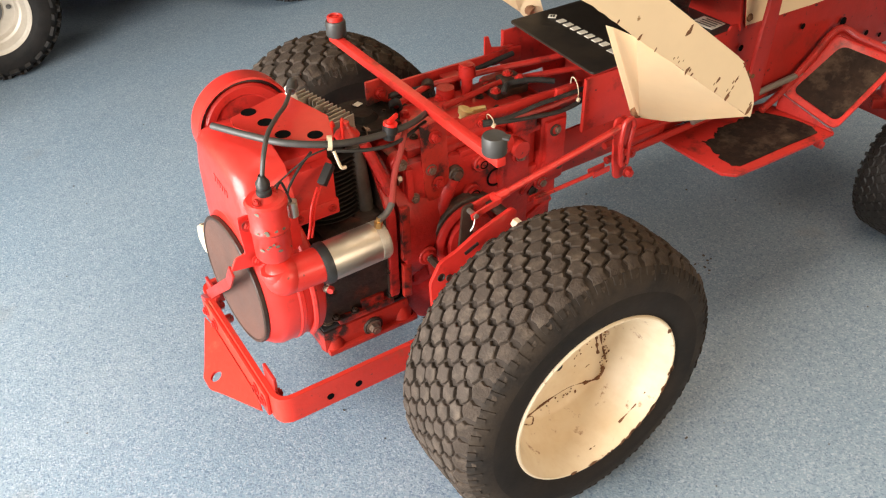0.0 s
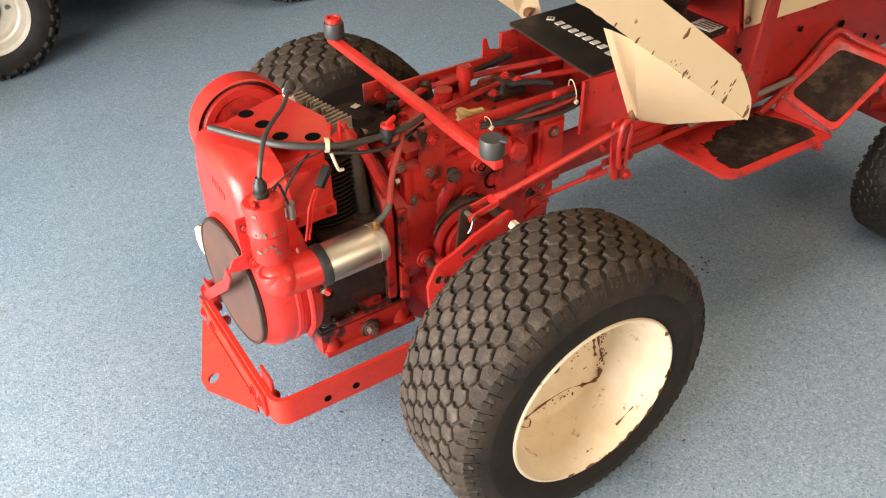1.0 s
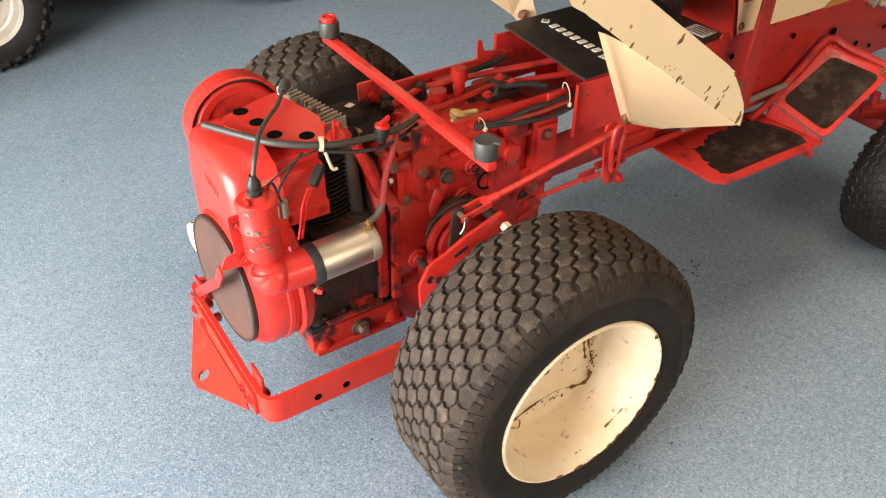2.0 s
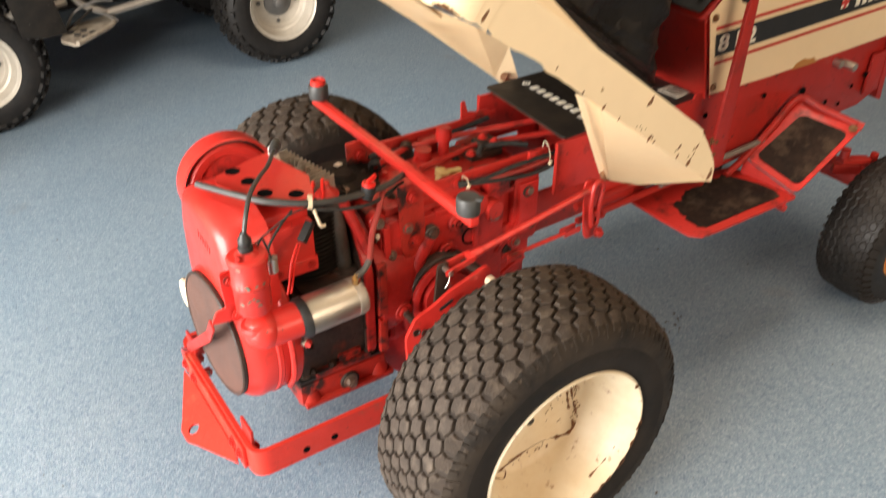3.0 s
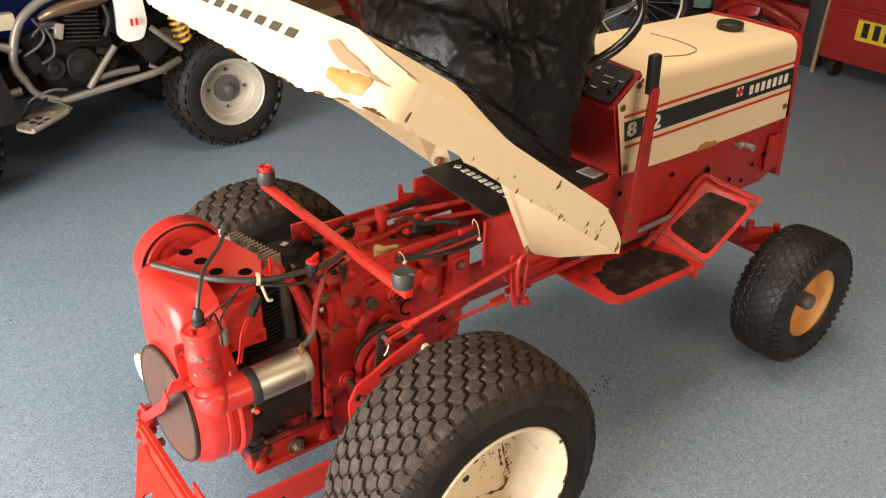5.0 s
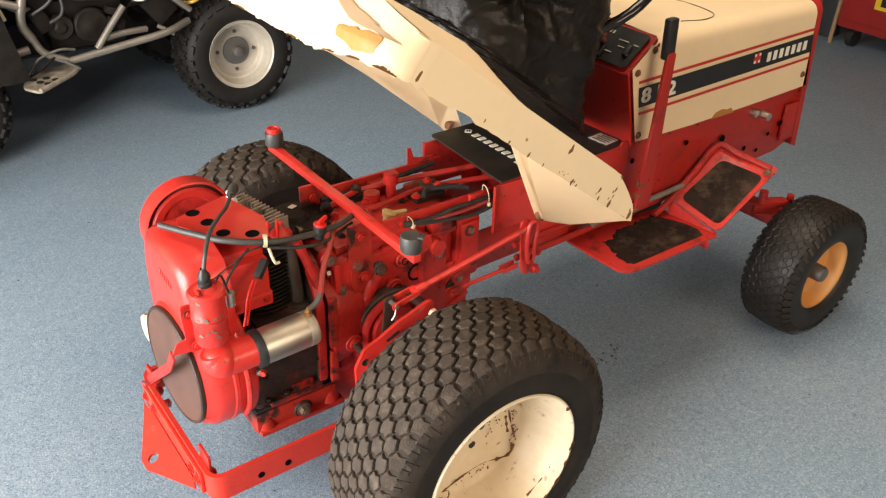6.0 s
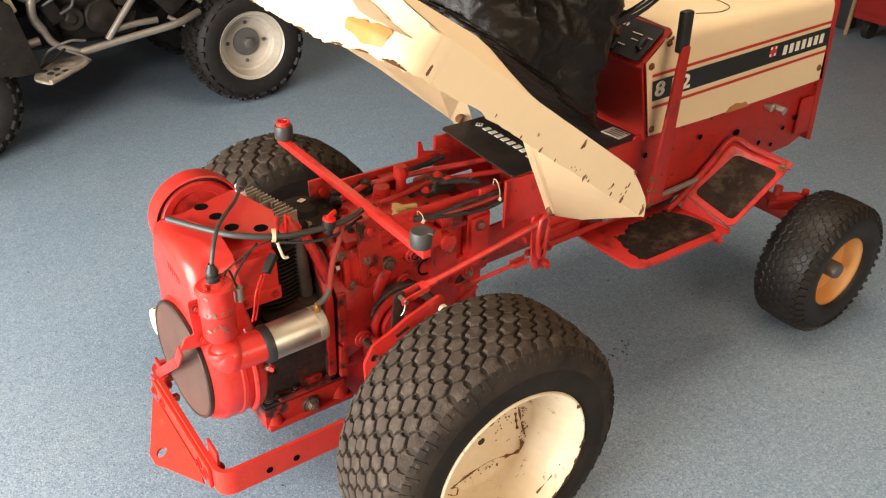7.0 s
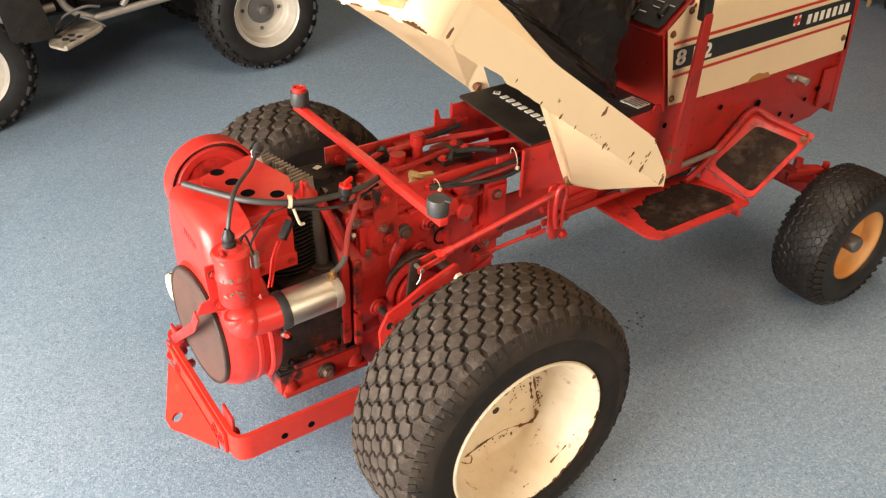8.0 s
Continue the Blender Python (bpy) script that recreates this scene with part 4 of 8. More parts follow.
# main frame: side boxes ahead of the transmission, then long channels to the front axle
for s in (-1, 1):
    bm = nb()
    o = [(0.285, s * 0.14, 0.638), (0.50, s * 0.14, 0.638), (0.55, s * 0.14, 0.60), (0.52, s * 0.14, 0.44), (0.42, s * 0.14, 0.44), (0.40, s * 0.14, 0.522), (0.288, s * 0.14, 0.522)]
    plate(bm, o if s < 0 else o[::-1], 0.005, bevel=0.0012)
    sp = part("side_box", bm, RED, tractor, "flat red frame side plate")
    bm = nb()
    plate(bm, [(0.285, s * 0.144, 0.638), (0.285, s * 0.136, 0.638), (0.285, s * 0.136, 0.522), (0.285, s * 0.144, 0.522)], 0.004)
    part("flange", bm, RED_OLD, sp)
    bm = nb()
    beam(bm, (0.25, s * 0.10, 0.46), (1.30, s * 0.12, 0.50), 0.006, 0.10, bevel=0.0015)
    part("frame_channel", bm, RED_OLD, tractor, "long dark red steel frame channel")
bm = nb()
box(bm, (0.47, 0.0, 0.55), (0.02, 0.26, 0.16))
part("cross_panel", bm, RED_OLD, tractor)
for z, y in ((0.475, -0.15), (0.445, -0.16)):
    bm = nb()
    cyl(bm, (0.34, y, z), (0.95, y + 0.03, z - 0.01), 0.008, seg=10)
    part("control_rod", bm, RED_OLD, tractor)
bm = nb()
cyl(bm, (0.58, -0.165, 0.462), (0.93, -0.168, 0.482), 0.0075, seg=14)
part("pedal_shaft", bm, GREY_TUBE, tractor, "dull steel pedal shaft")

# black mat on the deck under the tipped pan
bm = nb()
plate(bm, [(0.300, -0.138, 0.6395), (0.50, -0.138, 0.6395), (0.52, 0.138, 0.6395), (0.318, 0.138, 0.6395)], 0.005)
part("deck_plate", bm, RED_OLD, tractor)
bm = nb()
plate(bm, rounded([(0.291, -0.147, 0.646), (0.50, -0.135, 0.646), (0.53, 0.150, 0.646), (0.310, 0.148, 0.646)], 0.010), 0.005, 0.0015)
mat_ob = part("deck_mat", bm, MAT, tractor, "black rubber deck mat with pale lettering")
mark_bars(mat_ob, "mark_block", face_pose((0.397, 0.010, 0.6518), (-0.02, -1.0, 0.0), (1.0, -0.02, 0.0)), 7, 0.165, 0.019, LETTER, 0.0008, "pale block mark")
bm = nb()
box(bm, (0.399, 0.112, 0.6515), (0.017, 0.017, 0.0012), Matrix.Rotation(0.75, 3, "Z"))
part("emblem", bm, LETTER, mat_ob)
for dx, dy in ((-0.004, 0), (0.004, 0), (0, -0.004), (0, 0.004)):
    bm = nb()
    cyl(bm, (0.399 + dx, 0.112 + dy, 0.6519), (0.399 + dx, 0.112 + dy, 0.6526), 0.0022, seg=10)
    part("emblem_dot", bm, BLACK, mat_ob)
bm = nb()
box(bm, (0.392, -0.098, 0.6516), (0.024, 0.028, 0.001), Matrix.Rotation(0.1, 3, "Z"))
part("label_patch", bm, PAPER, mat_ob)

# ---- engine ----
engine = new("engine")
engine.parent = tractor
engine["label"] = "red air-cooled engine with an oily dark block"
bm = nb()
box(bm, (-0.225, -0.015, 0.378), (0.165, 0.215, 0.196), bevel=0.012)
box(bm, (-0.22, -0.095, 0.430), (0.13, 0.05, 0.08), bevel=0.008)
part("crankcase", bm, CRANK, engine, "oil-black iron crankcase")
bm = nb()
box(bm, (-0.222, -0.015, 0.245), (0.190, 0.232, 0.055), bevel=0.009)
box(bm, (-0.213, -0.015, 0.2235), (0.198, 0.252, 0.012), bevel=0.004)
for x in (-0.292, -0.142):
    for s in (-1, 1):
        cyl(bm, (x, -0.015 + s * 0.100, 0.222), (x, -0.015 + s * 0.094, 0.268), 0.026, 0.018, 20)
part("sump", bm, SUMP, engine, "red oil pan with bolt lugs")
bm = nb()
lathe(bm, (-0.212, -0.1295, 0.243), (0, -1, 0), [(-0.006, 0.021), (0.004, 0.021), (0.006, 0.019), (0.006, 0.0)], 24)
part("drain_boss", bm, OILY, engine)
bm = nb()
box(bm, (-0.222, -0.015, 0.277), (0.185, 0.226, 0.006), bevel=0.002)
part("gasket", bm, BLACK, engine)
bm = nb()
box(bm, (-0.222, -0.124, 0.288), (0.12, 0.022, 0.014), bevel=0.003)
box(bm, (-0.205, -0.121, 0.300), (0.05, 0.016, 0.024), bevel=0.004)
part("side_boss", bm, SUMP, engine)
for x in (-0.298, -0.152):
    bolt(engine, (x, -0.112, 0.281), (0, 0, 1), 0.008, 0.008)
bolt(engine, (-0.212, -0.135, 0.243), (0, -1, 0), 0.011, 0.012, BOLT, "drain_plug")
for x in (-0.299, -0.127):
    # flat near-black disc for the shaded bolt hole
    bm = nb()
    cyl(bm, (x, -0.127, 0.2285), (x, -0.127, 0.2302), 0.0075, seg=12)
    part("bolt_hole", bm, HOLE_SHADE, engine)

for x in (-0.285, -0.245, -0.165):
    bolt(engine, (x, -0.128, 0.2955), (0, 0, 1), 0.006, 0.006, OILY)
bm = nb()
box(bm, (-0.225, -0.1235, 0.40), (0.14, 0.006, 0.10), bevel=0.002)
part("cover_plate", bm, CRANK, engine, "oily cover plate on the crankcase")
for x, z in ((-0.285, 0.36), (-0.165, 0.36), (-0.165, 0.44)):
    bolt(engine, (x, -0.127, z), (0, -1, 0), 0.006, 0.005, OILY)
bm = nb()
tube(bm, [(-0.372, -0.150, 0.640), (-0.335, -0.140, 0.652), (-0.30, -0.135, 0.664), (-0.265, -0.130, 0.665)], 0.0015, 6, 6)
part("wire", bm, BLACK_RUBBER, engine)
# cylinder with fins, head and exhaust
bm = nb()
cyl(bm, (-0.245, -0.028, 0.49), (-0.245, -0.028, 0.64), 0.058, seg=32)
cylb = part("cylinder", bm, OILY, engine, "dark finned cylinder")
for k in range(14):
    z = 0.497 + 0.0092 * k
    bm = nb()
    lathe(bm, (-0.245, -0.028, z), (0, 0, 1), [(0.0, 0.05), (0.0, 0.081), (0.0012, 0.0825), (0.0024, 0.081), (0.0024, 0.05)], 40)
    part("cooling_fin", bm, QUAD_IRON, cylb)
bm = nb()
box(bm, (-0.212, 0.016, 0.634), (0.052, 0.15, 0.014), Matrix.Rotation(0.20, 3, "Z"))
head = part("cylinder_head", bm, ALU, engine, "grey aluminium cylinder head with cooling fins")
for k in range(13):
    t = k / 12
    a = V((-0.246 + 0.03 * t, 0.078 - 0.135 * t, 0.646))
    bm = nb()
    beam(bm, a + (V((0.027, 0.009, 0)) if k in (3, 4, 5, 7, 8) else V((-0.002, 0.002, 0))), a + V((0.046, 0.014, 0)), 0.0026, 0.030)
    part("head_fin", bm, ALU, head)
bm = nb()
tube(bm, [(-0.193, -0.082, 0.625), (-0.191, -0.087, 0.58), (-0.187, -0.090, 0.52), (-0.185, -0.090, 0.470)], 0.0155, 18, 5)
part("exhaust_pipe", bm, PIPE, engine, "sooty exhaust elbow")
bm = nb()
box(bm, (-0.215, -0.082, 0.478), (0.150, 0.090, 0.016), bevel=0.005)
lathe(bm, (-0.185, -0.090, 0.482), (0, 0, 1), [(0.0, 0.030), (0.010, 0.030), (0.012, 0.027), (0.012, 0.0)], 24)
part("valve_ledge", bm, CRANK, engine)
# governor disc beyond the head
bm = nb()
lathe(bm, (-0.105, 0.055, 0.575), (0, 0, 1), [(0.0, 0.0), (0.0, 0.07), (0.012, 0.072), (0.018, 0.066), (0.014, 0.03), (0.024, 0.02), (0.024, 0.0)], 40)
part("clutch_disc", bm, QUAD_IRON, engine)
bm = nb()
box(bm, (-0.0925, 0.098, 0.5935), (0.016, 0.013, 0.0012), Matrix.Rotation(0.4, 3, "Z"))
part("paper_tag", bm, PAPER, engine)

# blower shroud: rounded housing above, round drum below, with the screen
DISC = V((-0.432, -0.044, 0.405))
DAX = V((-1.0, -0.057, 0.004)).normalized()
bm = nb()
lathe(bm, DISC, DAX, [(-0.105, 0.0), (-0.105, 0.139), (-0.100, 0.144), (-0.085, 0.144), (-0.082, 0.141), (-0.066, 0.141), (-0.063, 0.1435), (-0.056, 0.1435), (-0.053, 0.141), (-0.03, 0.141), (-0.018, 0.136), (-0.008, 0.128), (-0.002, 0.1245), (-0.001, 0.118), (-0.001, 0.0)], 72)
shroud = part("blower_drum", bm, RED_BRIGHT, engine, "glossy red round blower housing")
bm = nb()
outl = [(-0.145, 0.40), (-0.142, 0.52), (-0.136, 0.60), (-0.115, 0.650), (-0.06, 0.668), (0.035, 0.668), (0.085, 0.650), (0.106, 0.60), (0.110, 0.50), (0.104, 0.40)]
rings = []
for x, inset in ((-0.335, 0.0), (-0.390, 0.0), (-0.408, 0.004), (-0.420, 0.013), (-0.425, 0.028)):
    rings.append([bm.verts.new((x, yy - (inset if yy > 0 else -inset) * (1.0 if zz < 0.66 else 0.5), zz - (inset if zz > 0.59 else 0.0))) for yy, zz in outl])
for a, b in zip(rings, rings[1:]):
    for k in range(len(outl) - 1):
        bm.faces.new((a[k], a[k + 1], b[k + 1], b[k]))
bm.faces.new(rings[-1])
bm.faces.new(rings[0][::-1])
bmesh.ops.subdivide_edges(bm, edges=bm.edges[:], cuts=1, use_grid_fill=True, smooth=0.4)
part("blower_shroud", bm, RED_BRIGHT, engine, "glossy red pressed-steel blower shroud", angle=50)
bm = nb()
box(bm, (-0.293, -0.078, 0.575), (0.085, 0.075, 0.105), bevel=0.005)
box(bm, (-0.29, -0.066, 0.635), (0.08, 0.06, 0.02), bevel=0.004)
bfl = part("baffle_box", bm, RED_BRIGHT, engine, "square red sheet-metal air baffle")
bm = nb()
box(bm, (-0.2925, -0.0785, 0.5385), (0.089, 0.079, 0.030), bevel=0.003)
part("baffle_flange", bm, RED_BRIGHT, bfl, "folded lower flange")
for x in (-0.325, -0.262):
    bolt(bfl, (x, -0.1185, 0.5385), (0, -1, 0), 0.0055, 0.004, RED_OLD)
bm = nb()
ln = rounded([(-0.366, 0.036, 0.674), (-0.252, 0.074, 0.674), (-0.222, -0.05, 0.674), (-0.248, -0.125, 0.674), (-0.322, -0.092, 0.674), (-0.372, 0.005, 0.674)], 0.006, 3)[::-1]
plate(bm, ln, 0.003)
tp = part("top_shroud_plate", bm, RED_BRIGHT, engine, "flat red shroud plate with round holes")
for x, y in ((-0.331, 0.038), (-0.321, -0.012), (-0.313, -0.066), (-0.269, -0.098)):
    # black discs on the plate paint the holes' inner shade
    bm = nb()
    lathe(bm, (x, y, 0.6772), (0, 0, 1), [(-0.001, 0.0), (0.0002, 0.0), (0.0002, 0.0105), (0.0008, 0.0125), (0.0, 0.0135)], 24)
    part("vent_hole", bm, HOLE_SHADE, tp, "flat black disc drawn as a round hole")
mark_bars(shroud, "cast_mark", face_pose((-0.4255, -0.040, 0.603), (0, -1.0, -0.1), (0.05, -0.1, 1.0)), 6, 0.062, 0.013, RED_BRIGHT, 0.0008, "worn raised mark")
# screen, its rim and the white cup at its hub
bm = nb()
lathe(bm, DISC, DAX, [(0.0, 0.1237), (0.0065, 0.1237), (0.0085, 0.1217), (0.0085, 0.1180), (0.0070, 0.1170)], 72)
part("screen_rim", bm, OILY, shroud, "dark rim of the air screen")
bm = nb()
lathe(bm, DISC, DAX, [(0.0, 0.118), (0.0072, 0.1172), (0.0090, 0.085), (0.0070, 0.05), (0.005, 0.0)], 64)
part("air_screen", bm, SCREEN, shroud, "brown perforated air screen")
bm = nb()
hub_c = V((-0.430, 0.104, 0.405))
lathe(bm, hub_c, (-1, 0, 0), [(-0.03, 0.031), (0.008, 0.031), (0.013, 0.029), (0.015, 0.022), (0.012, 0.0)], 32)
cup = part("starter_cup", bm, CREAM_RUSTY, shroud, "cream perforated starter cup with rust spots")
for k in range(14):
    a = 2 * math.pi * k / 14
    bm = nb()
    cyl(bm, hub_c + V((-0.006, 0.0305 * math.cos(a), 0.0305 * math.sin(a))), hub_c + V((-0.006, 0.0316 * math.cos(a), 0.0316 * math.sin(a))), 0.003, seg=8)
    part("cup_hole", bm, OILY, cup)
# ring guard on the drum
bm = nb()
tube(bm, [(-0.345, -0.155, 0.315), (-0.345, -0.183, 0.36), (-0.345, -0.191, 0.41), (-0.345, -0.185, 0.45)], 0.006, 8, 6)
part("drum_bead", bm, RED, shroud)

# ignition coil, bracket, lead
COIL = V((-0.395, -0.172, 0.0))
bm = nb()
lathe(bm, (COIL.x, COIL.y, 0.528), (0, 0, 1), [(0.0, 0.0), (0.0, 0.026), (0.006, 0.030), (0.052, 0.0305), (0.054, 0.0318), (0.060, 0.0318), (0.062, 0.0305), (0.096, 0.0305), (0.098, 0.0335), (0.106, 0.0335), (0.110, 0.030), (0.111, 0.020), (0.118, 0.012), (0.118, 0.0)], 36)
coil = part("ignition_coil", bm, RED_BRIGHT, engine, "chipped red ignition coil can")
for dx, dy in ((-0.018, -0.012), (0.016, 0.006)):
    bolt(coil, (COIL.x + dx, COIL.y + dy, 0.639), (0, 0, 1), 0.005, 0.006, RED_OLD, "terminal")
bm = nb()
lathe(bm, (COIL.x, COIL.y, 0.643), (0, 0, 1), [(0.0, 0.0125), (0.010, 0.012), (0.012, 0.0098), (0.015, 0.0098), (0.017, 0.0112), (0.024, 0.0108), (0.030, 0.007), (0.036, 0.005)], 20)
part("coil_boot", bm, BLACK, coil, "black rubber boot")
bm = nb()
tube(bm, [(-0.403, -0.195, 0.690), (-0.390, -0.183, 0.722), (-0.366, -0.148, 0.735), (-0.328, -0.09, 0.724), (-0.288, -0.03, 0.708), (-0.252, 0.03, 0.700)], 0.0038, 10, 8)
part("ignition_lead", bm, GREY_HOSE, engine, "dark grey ignition lead looping over the shroud")
bm = nb()
tube(bm, [(-0.254, 0.027, 0.699), (-0.240, 0.047, 0.704), (-0.234, 0.058, 0.692)], 0.0088, 12, 5)
part("plug_boot", bm, GREY_HOSE, engine, "grey rubber spark plug boot")
bm = nb()
lathe(bm, (-0.238, 0.062, 0.66), (-0.2, 0.1, 1), [(0.0, 0.010), (0.018, 0.010), (0.02, 0.007), (0.03, 0.006), (0.03, 0.0)], 16)
part("spark_plug", bm, WHITE, engine, "white spark plug insulator")
bm = nb()
plate(bm, rounded([(-0.4362, -0.145, 0.598), (-0.4174, -0.145, 0.598), (-0.4135, -0.145, 0.584), (-0.4065, -0.145, 0.496), (-0.4626, -0.145, 0.504), (-0.4518, -0.145, 0.5245), (-0.4341, -0.145, 0.528), (-0.4366, -0.145, 0.578)], 0.004, 3), 0.004)
cb = part("coil_bracket", bm, RED_BRIGHT, engine, "flat red coil bracket with a turned-out foot")
for x, z in ((-0.423, 0.5838), (-0.4172, 0.5122)):
    bolt(cb, (x, -0.150, z), (0, -1, 0), 0.0075, 0.005, RED)
rc = random.Random(8)
for k in range(16):
    an, z = rc.uniform(-2.6, -0.2), rc.choice((0.555, 0.562, 0.57, 0.592, 0.63)) + rc.uniform(-0.004, 0.004)
    sz = rc.uniform(0.0012, 0.0036)
    out_ = V((math.cos(an), math.sin(an), 0))
    side_ = V((-math.sin(an), math.cos(an), 0))
    c = V((COIL.x, COIL.y, z)) + out_ * (0.0318 if z < 0.62 else 0.0340)
    bm = nb()
    plate(bm, [c + side_ * sz * 1.3 * math.cos(q * 0.9) * rc.uniform(0.7, 1.2) + V((0, 0, sz * math.sin(q * 0.9) * rc.uniform(0.6, 1.1))) for q in range(7)], 0.0004)
    part("paint_chip", bm, CHIP, coil)
bm = nb()
lathe(bm, (COIL.x, COIL.y, 0.585), (0, 0, 1), [(-0.004, 0.0312), (0.0, 0.0322), (0.004, 0.0312)], 36)
part("coil_clamp", bm, RED, coil)
bm = nb()
cyl(bm, (-0.347, -0.152, 0.574), (-0.347, -0.152, 0.602), 0.009, seg=14)
part("condenser", bm, STEEL, engine, "small steel condenser")
bm = nb()
tube(bm, [(-0.372, -0.162, 0.640), (-0.358, -0.150, 0.640), (-0.348, -0.152, 0.602)], 0.0022, 6, 6)
part("condenser_wire", bm, BLACK_RUBBER, engine)

# elbow and starter motor
bm = nb()
tube(bm, [(-0.396, -0.168, 0.50), (-0.392, -0.170, 0.486), (-0.375, -0.172, 0.476), (-0.345, -0.172, 0.475), (-0.315, -0.172, 0.475)], lambda t: 0.031 if t > 0.35 else 0.026 + 0.014 * t, 24, 6)
bmesh.ops.create_uvsphere(bm, u_segments=28, v_segments=18, radius=0.0335, matrix=Matrix.Translation((-0.386, -0.1715, 0.479)))
part("starter_nose", bm, RED_BRIGHT, engine, "glossy red starter nose elbow", angle=60)
S0, S1 = V((-0.312, -0.172, 0.474)), V((-0.195, -0.170, 0.476))
ax_ = (S1 - S0).normalized()
bm = nb()
lathe(bm, S0, ax_, [(-0.012, 0.0), (-0.012, 0.034), (-0.006, 0.0375), (0.004, 0.0375), (0.004, 0.0)], 36)
part("starter_flange", bm, BLACK, engine, "black starter end flange")
bm = nb()
lathe(bm, S0, ax_, [(0.003, 0.0), (0.003, 0.0335), (0.005, 0.0352), (0.095, 0.0352), (0.097, 0.0345), (0.097, 0.0)], 48)
stm = part("starter_motor", bm, STEEL, engine, "bare silver starter motor body")
bm = nb()
lathe(bm, S0, ax_, [(0.0965, 0.0), (0.0965, 0.0355), (0.110, 0.0355), (0.115, 0.033), (0.117, 0.018), (0.121, 0.013), (0.121, 0.0)], 48)
part("starter_cap", bm, ALU, stm, "dull alloy end cap")
post = S0 + ax_ * 0.103 + V((0, -0.006, 0.032))
bm = nb()
cyl(bm, post, post + V((0, -0.003, 0.014)), 0.0075, seg=6)
cyl(bm, post + V((0, -0.003, 0.014)), post + V((0, -0.004, 0.022)), 0.0038, seg=10)
part("terminal_post", bm, BRASS, stm, "brass terminal nut")
bm = nb()
tube(bm, [post + V((0.0, -0.003, 0.017)), post + V((0.018, 0.002, 0.020)), post + V((0.035, 0.010, 0.030))], 0.0058, 10, 5)
part("cable_lug", bm, HUB_GREY, stm, "grey crimped cable lug")
bm = nb()
tube(bm, [post + V((0.027, -0.013, 0.049)), (-0.155, -0.155, 0.590), (-0.130, -0.135, 0.615), (-0.110, -0.115, 0.635), (-0.09, -0.09, 0.640)], 0.0056, 10, 8)
part("starter_cable", bm, WIRE_RED, engine, "thick faded red starter cable")
bolt(engine, S0 + V((-0.004, -0.018, -0.042)), (-1, 0, 0), 0.006, 0.008, STEEL)
bm = nb()
cyl(bm, S0 + V((0.0, -0.014, -0.047)), S0 + V((-0.006, -0.020, -0.047)), 0.006, seg=10)
part("red_plug", bm, RED_OLD, engine)

# the coil and starter sit a little proud of the drum
SHIFT = V((-0.008, -0.023, 0.019))
for ob in engine.children:
    if ob.name.split(".")[0] in ("ignition_coil", "coil_bracket", "condenser", "condenser_wire", "starter_nose", "starter_flange", "starter_motor", "red_plug"):
        ob.location = SHIFT

# long hose over the shroud, tie, red clip
bm = nb()
tube(bm, [(-0.404, 0.016, 0.684), (-0.366, -0.053, 0.686), (-0.323, -0.108, 0.684), (-0.248, -0.137, 0.672), (-0.164, -0.127, 0.655), (-0.095, -0.112, 0.648), (-0.04, -0.080, 0.640)], 0.0060, 12, 8)
part("fuel_hose", bm, GREY_HOSE, engine, "grey rubber fuel hose across the shroud")
bm = nb()
tube(bm, [(-0.255, -0.125, 0.655), (-0.19, -0.135, 0.640), (-0.13, -0.128, 0.632), (-0.05, -0.088, 0.628)], 0.0034, 8, 8)
part("thin_hose", bm, BLACK_RUBBER, engine)
bm = nb()
tube(bm, [(-0.285, -0.110, 0.655), (-0.315, -0.130, 0.648), (-0.345, -0.148, 0.630), (-0.355, -0.155, 0.615)], 0.0026, 6, 8)
part("wire", bm, BLACK_RUBBER, engine)
bm = nb()
beam(bm, (-0.264, -0.136, 0.638), (-0.290, -0.150, 0.614), 0.015, 0.012, bevel=0.002)
part("connector", bm, BLACK, engine, "black plug connector")
for o_ in (0.0, 0.006):
    bm = nb()
    tube(bm, [(-0.292 - o_, -0.150, 0.612), (-0.312 - o_, -0.165, 0.590), (-0.322 - o_, -0.172, 0.560), (-0.328 - o_, -0.172, 0.535)], 0.0024, 6, 6)
    part("red_wire", bm, CAP_RED, engine, "thin red wire")
bm = nb()
lathe(bm, (-0.261, -0.135, 0.677), (0.95, -0.35, -0.1), [(-0.0035, 0.0125), (0.0035, 0.0125), (0.0035, 0.0105), (-0.0035, 0.0105)], 18, closed=True)
tube(bm, [(-0.261, -0.149, 0.668), (-0.259, -0.157, 0.652), (-0.255, -0.159, 0.640), (-0.247, -0.159, 0.638)], 0.0030, 6, 5)
part("cable_tie", bm, TIE, engine, "ivory nylon cable tie with a long tail")
bm = nb()
lathe(bm, (-0.207, -0.088, 0.640), (0, 0, 1), [(0.0, 0.018), (0.008, 0.019), (0.012, 0.0225), (0.017, 0.020), (0.024, 0.010), (0.030, 0.0065), (0.038, 0.006), (0.040, 0.0)], 24)
part("breather_cap", bm, RED_BRIGHT, engine, "small red breather cap")
bm = nb()
for k in (-0.009, 0.010):
    tube(bm, [(-0.233 + k, -0.104, 0.654), (-0.227 + k, -0.092, 0.674), (-0.217 + k, -0.074, 0.676), (-0.209 + k, -0.062, 0.660)], 0.0028, 6, 6)
part("wire_loop", bm, CAP_RED, engine)
bm = nb()
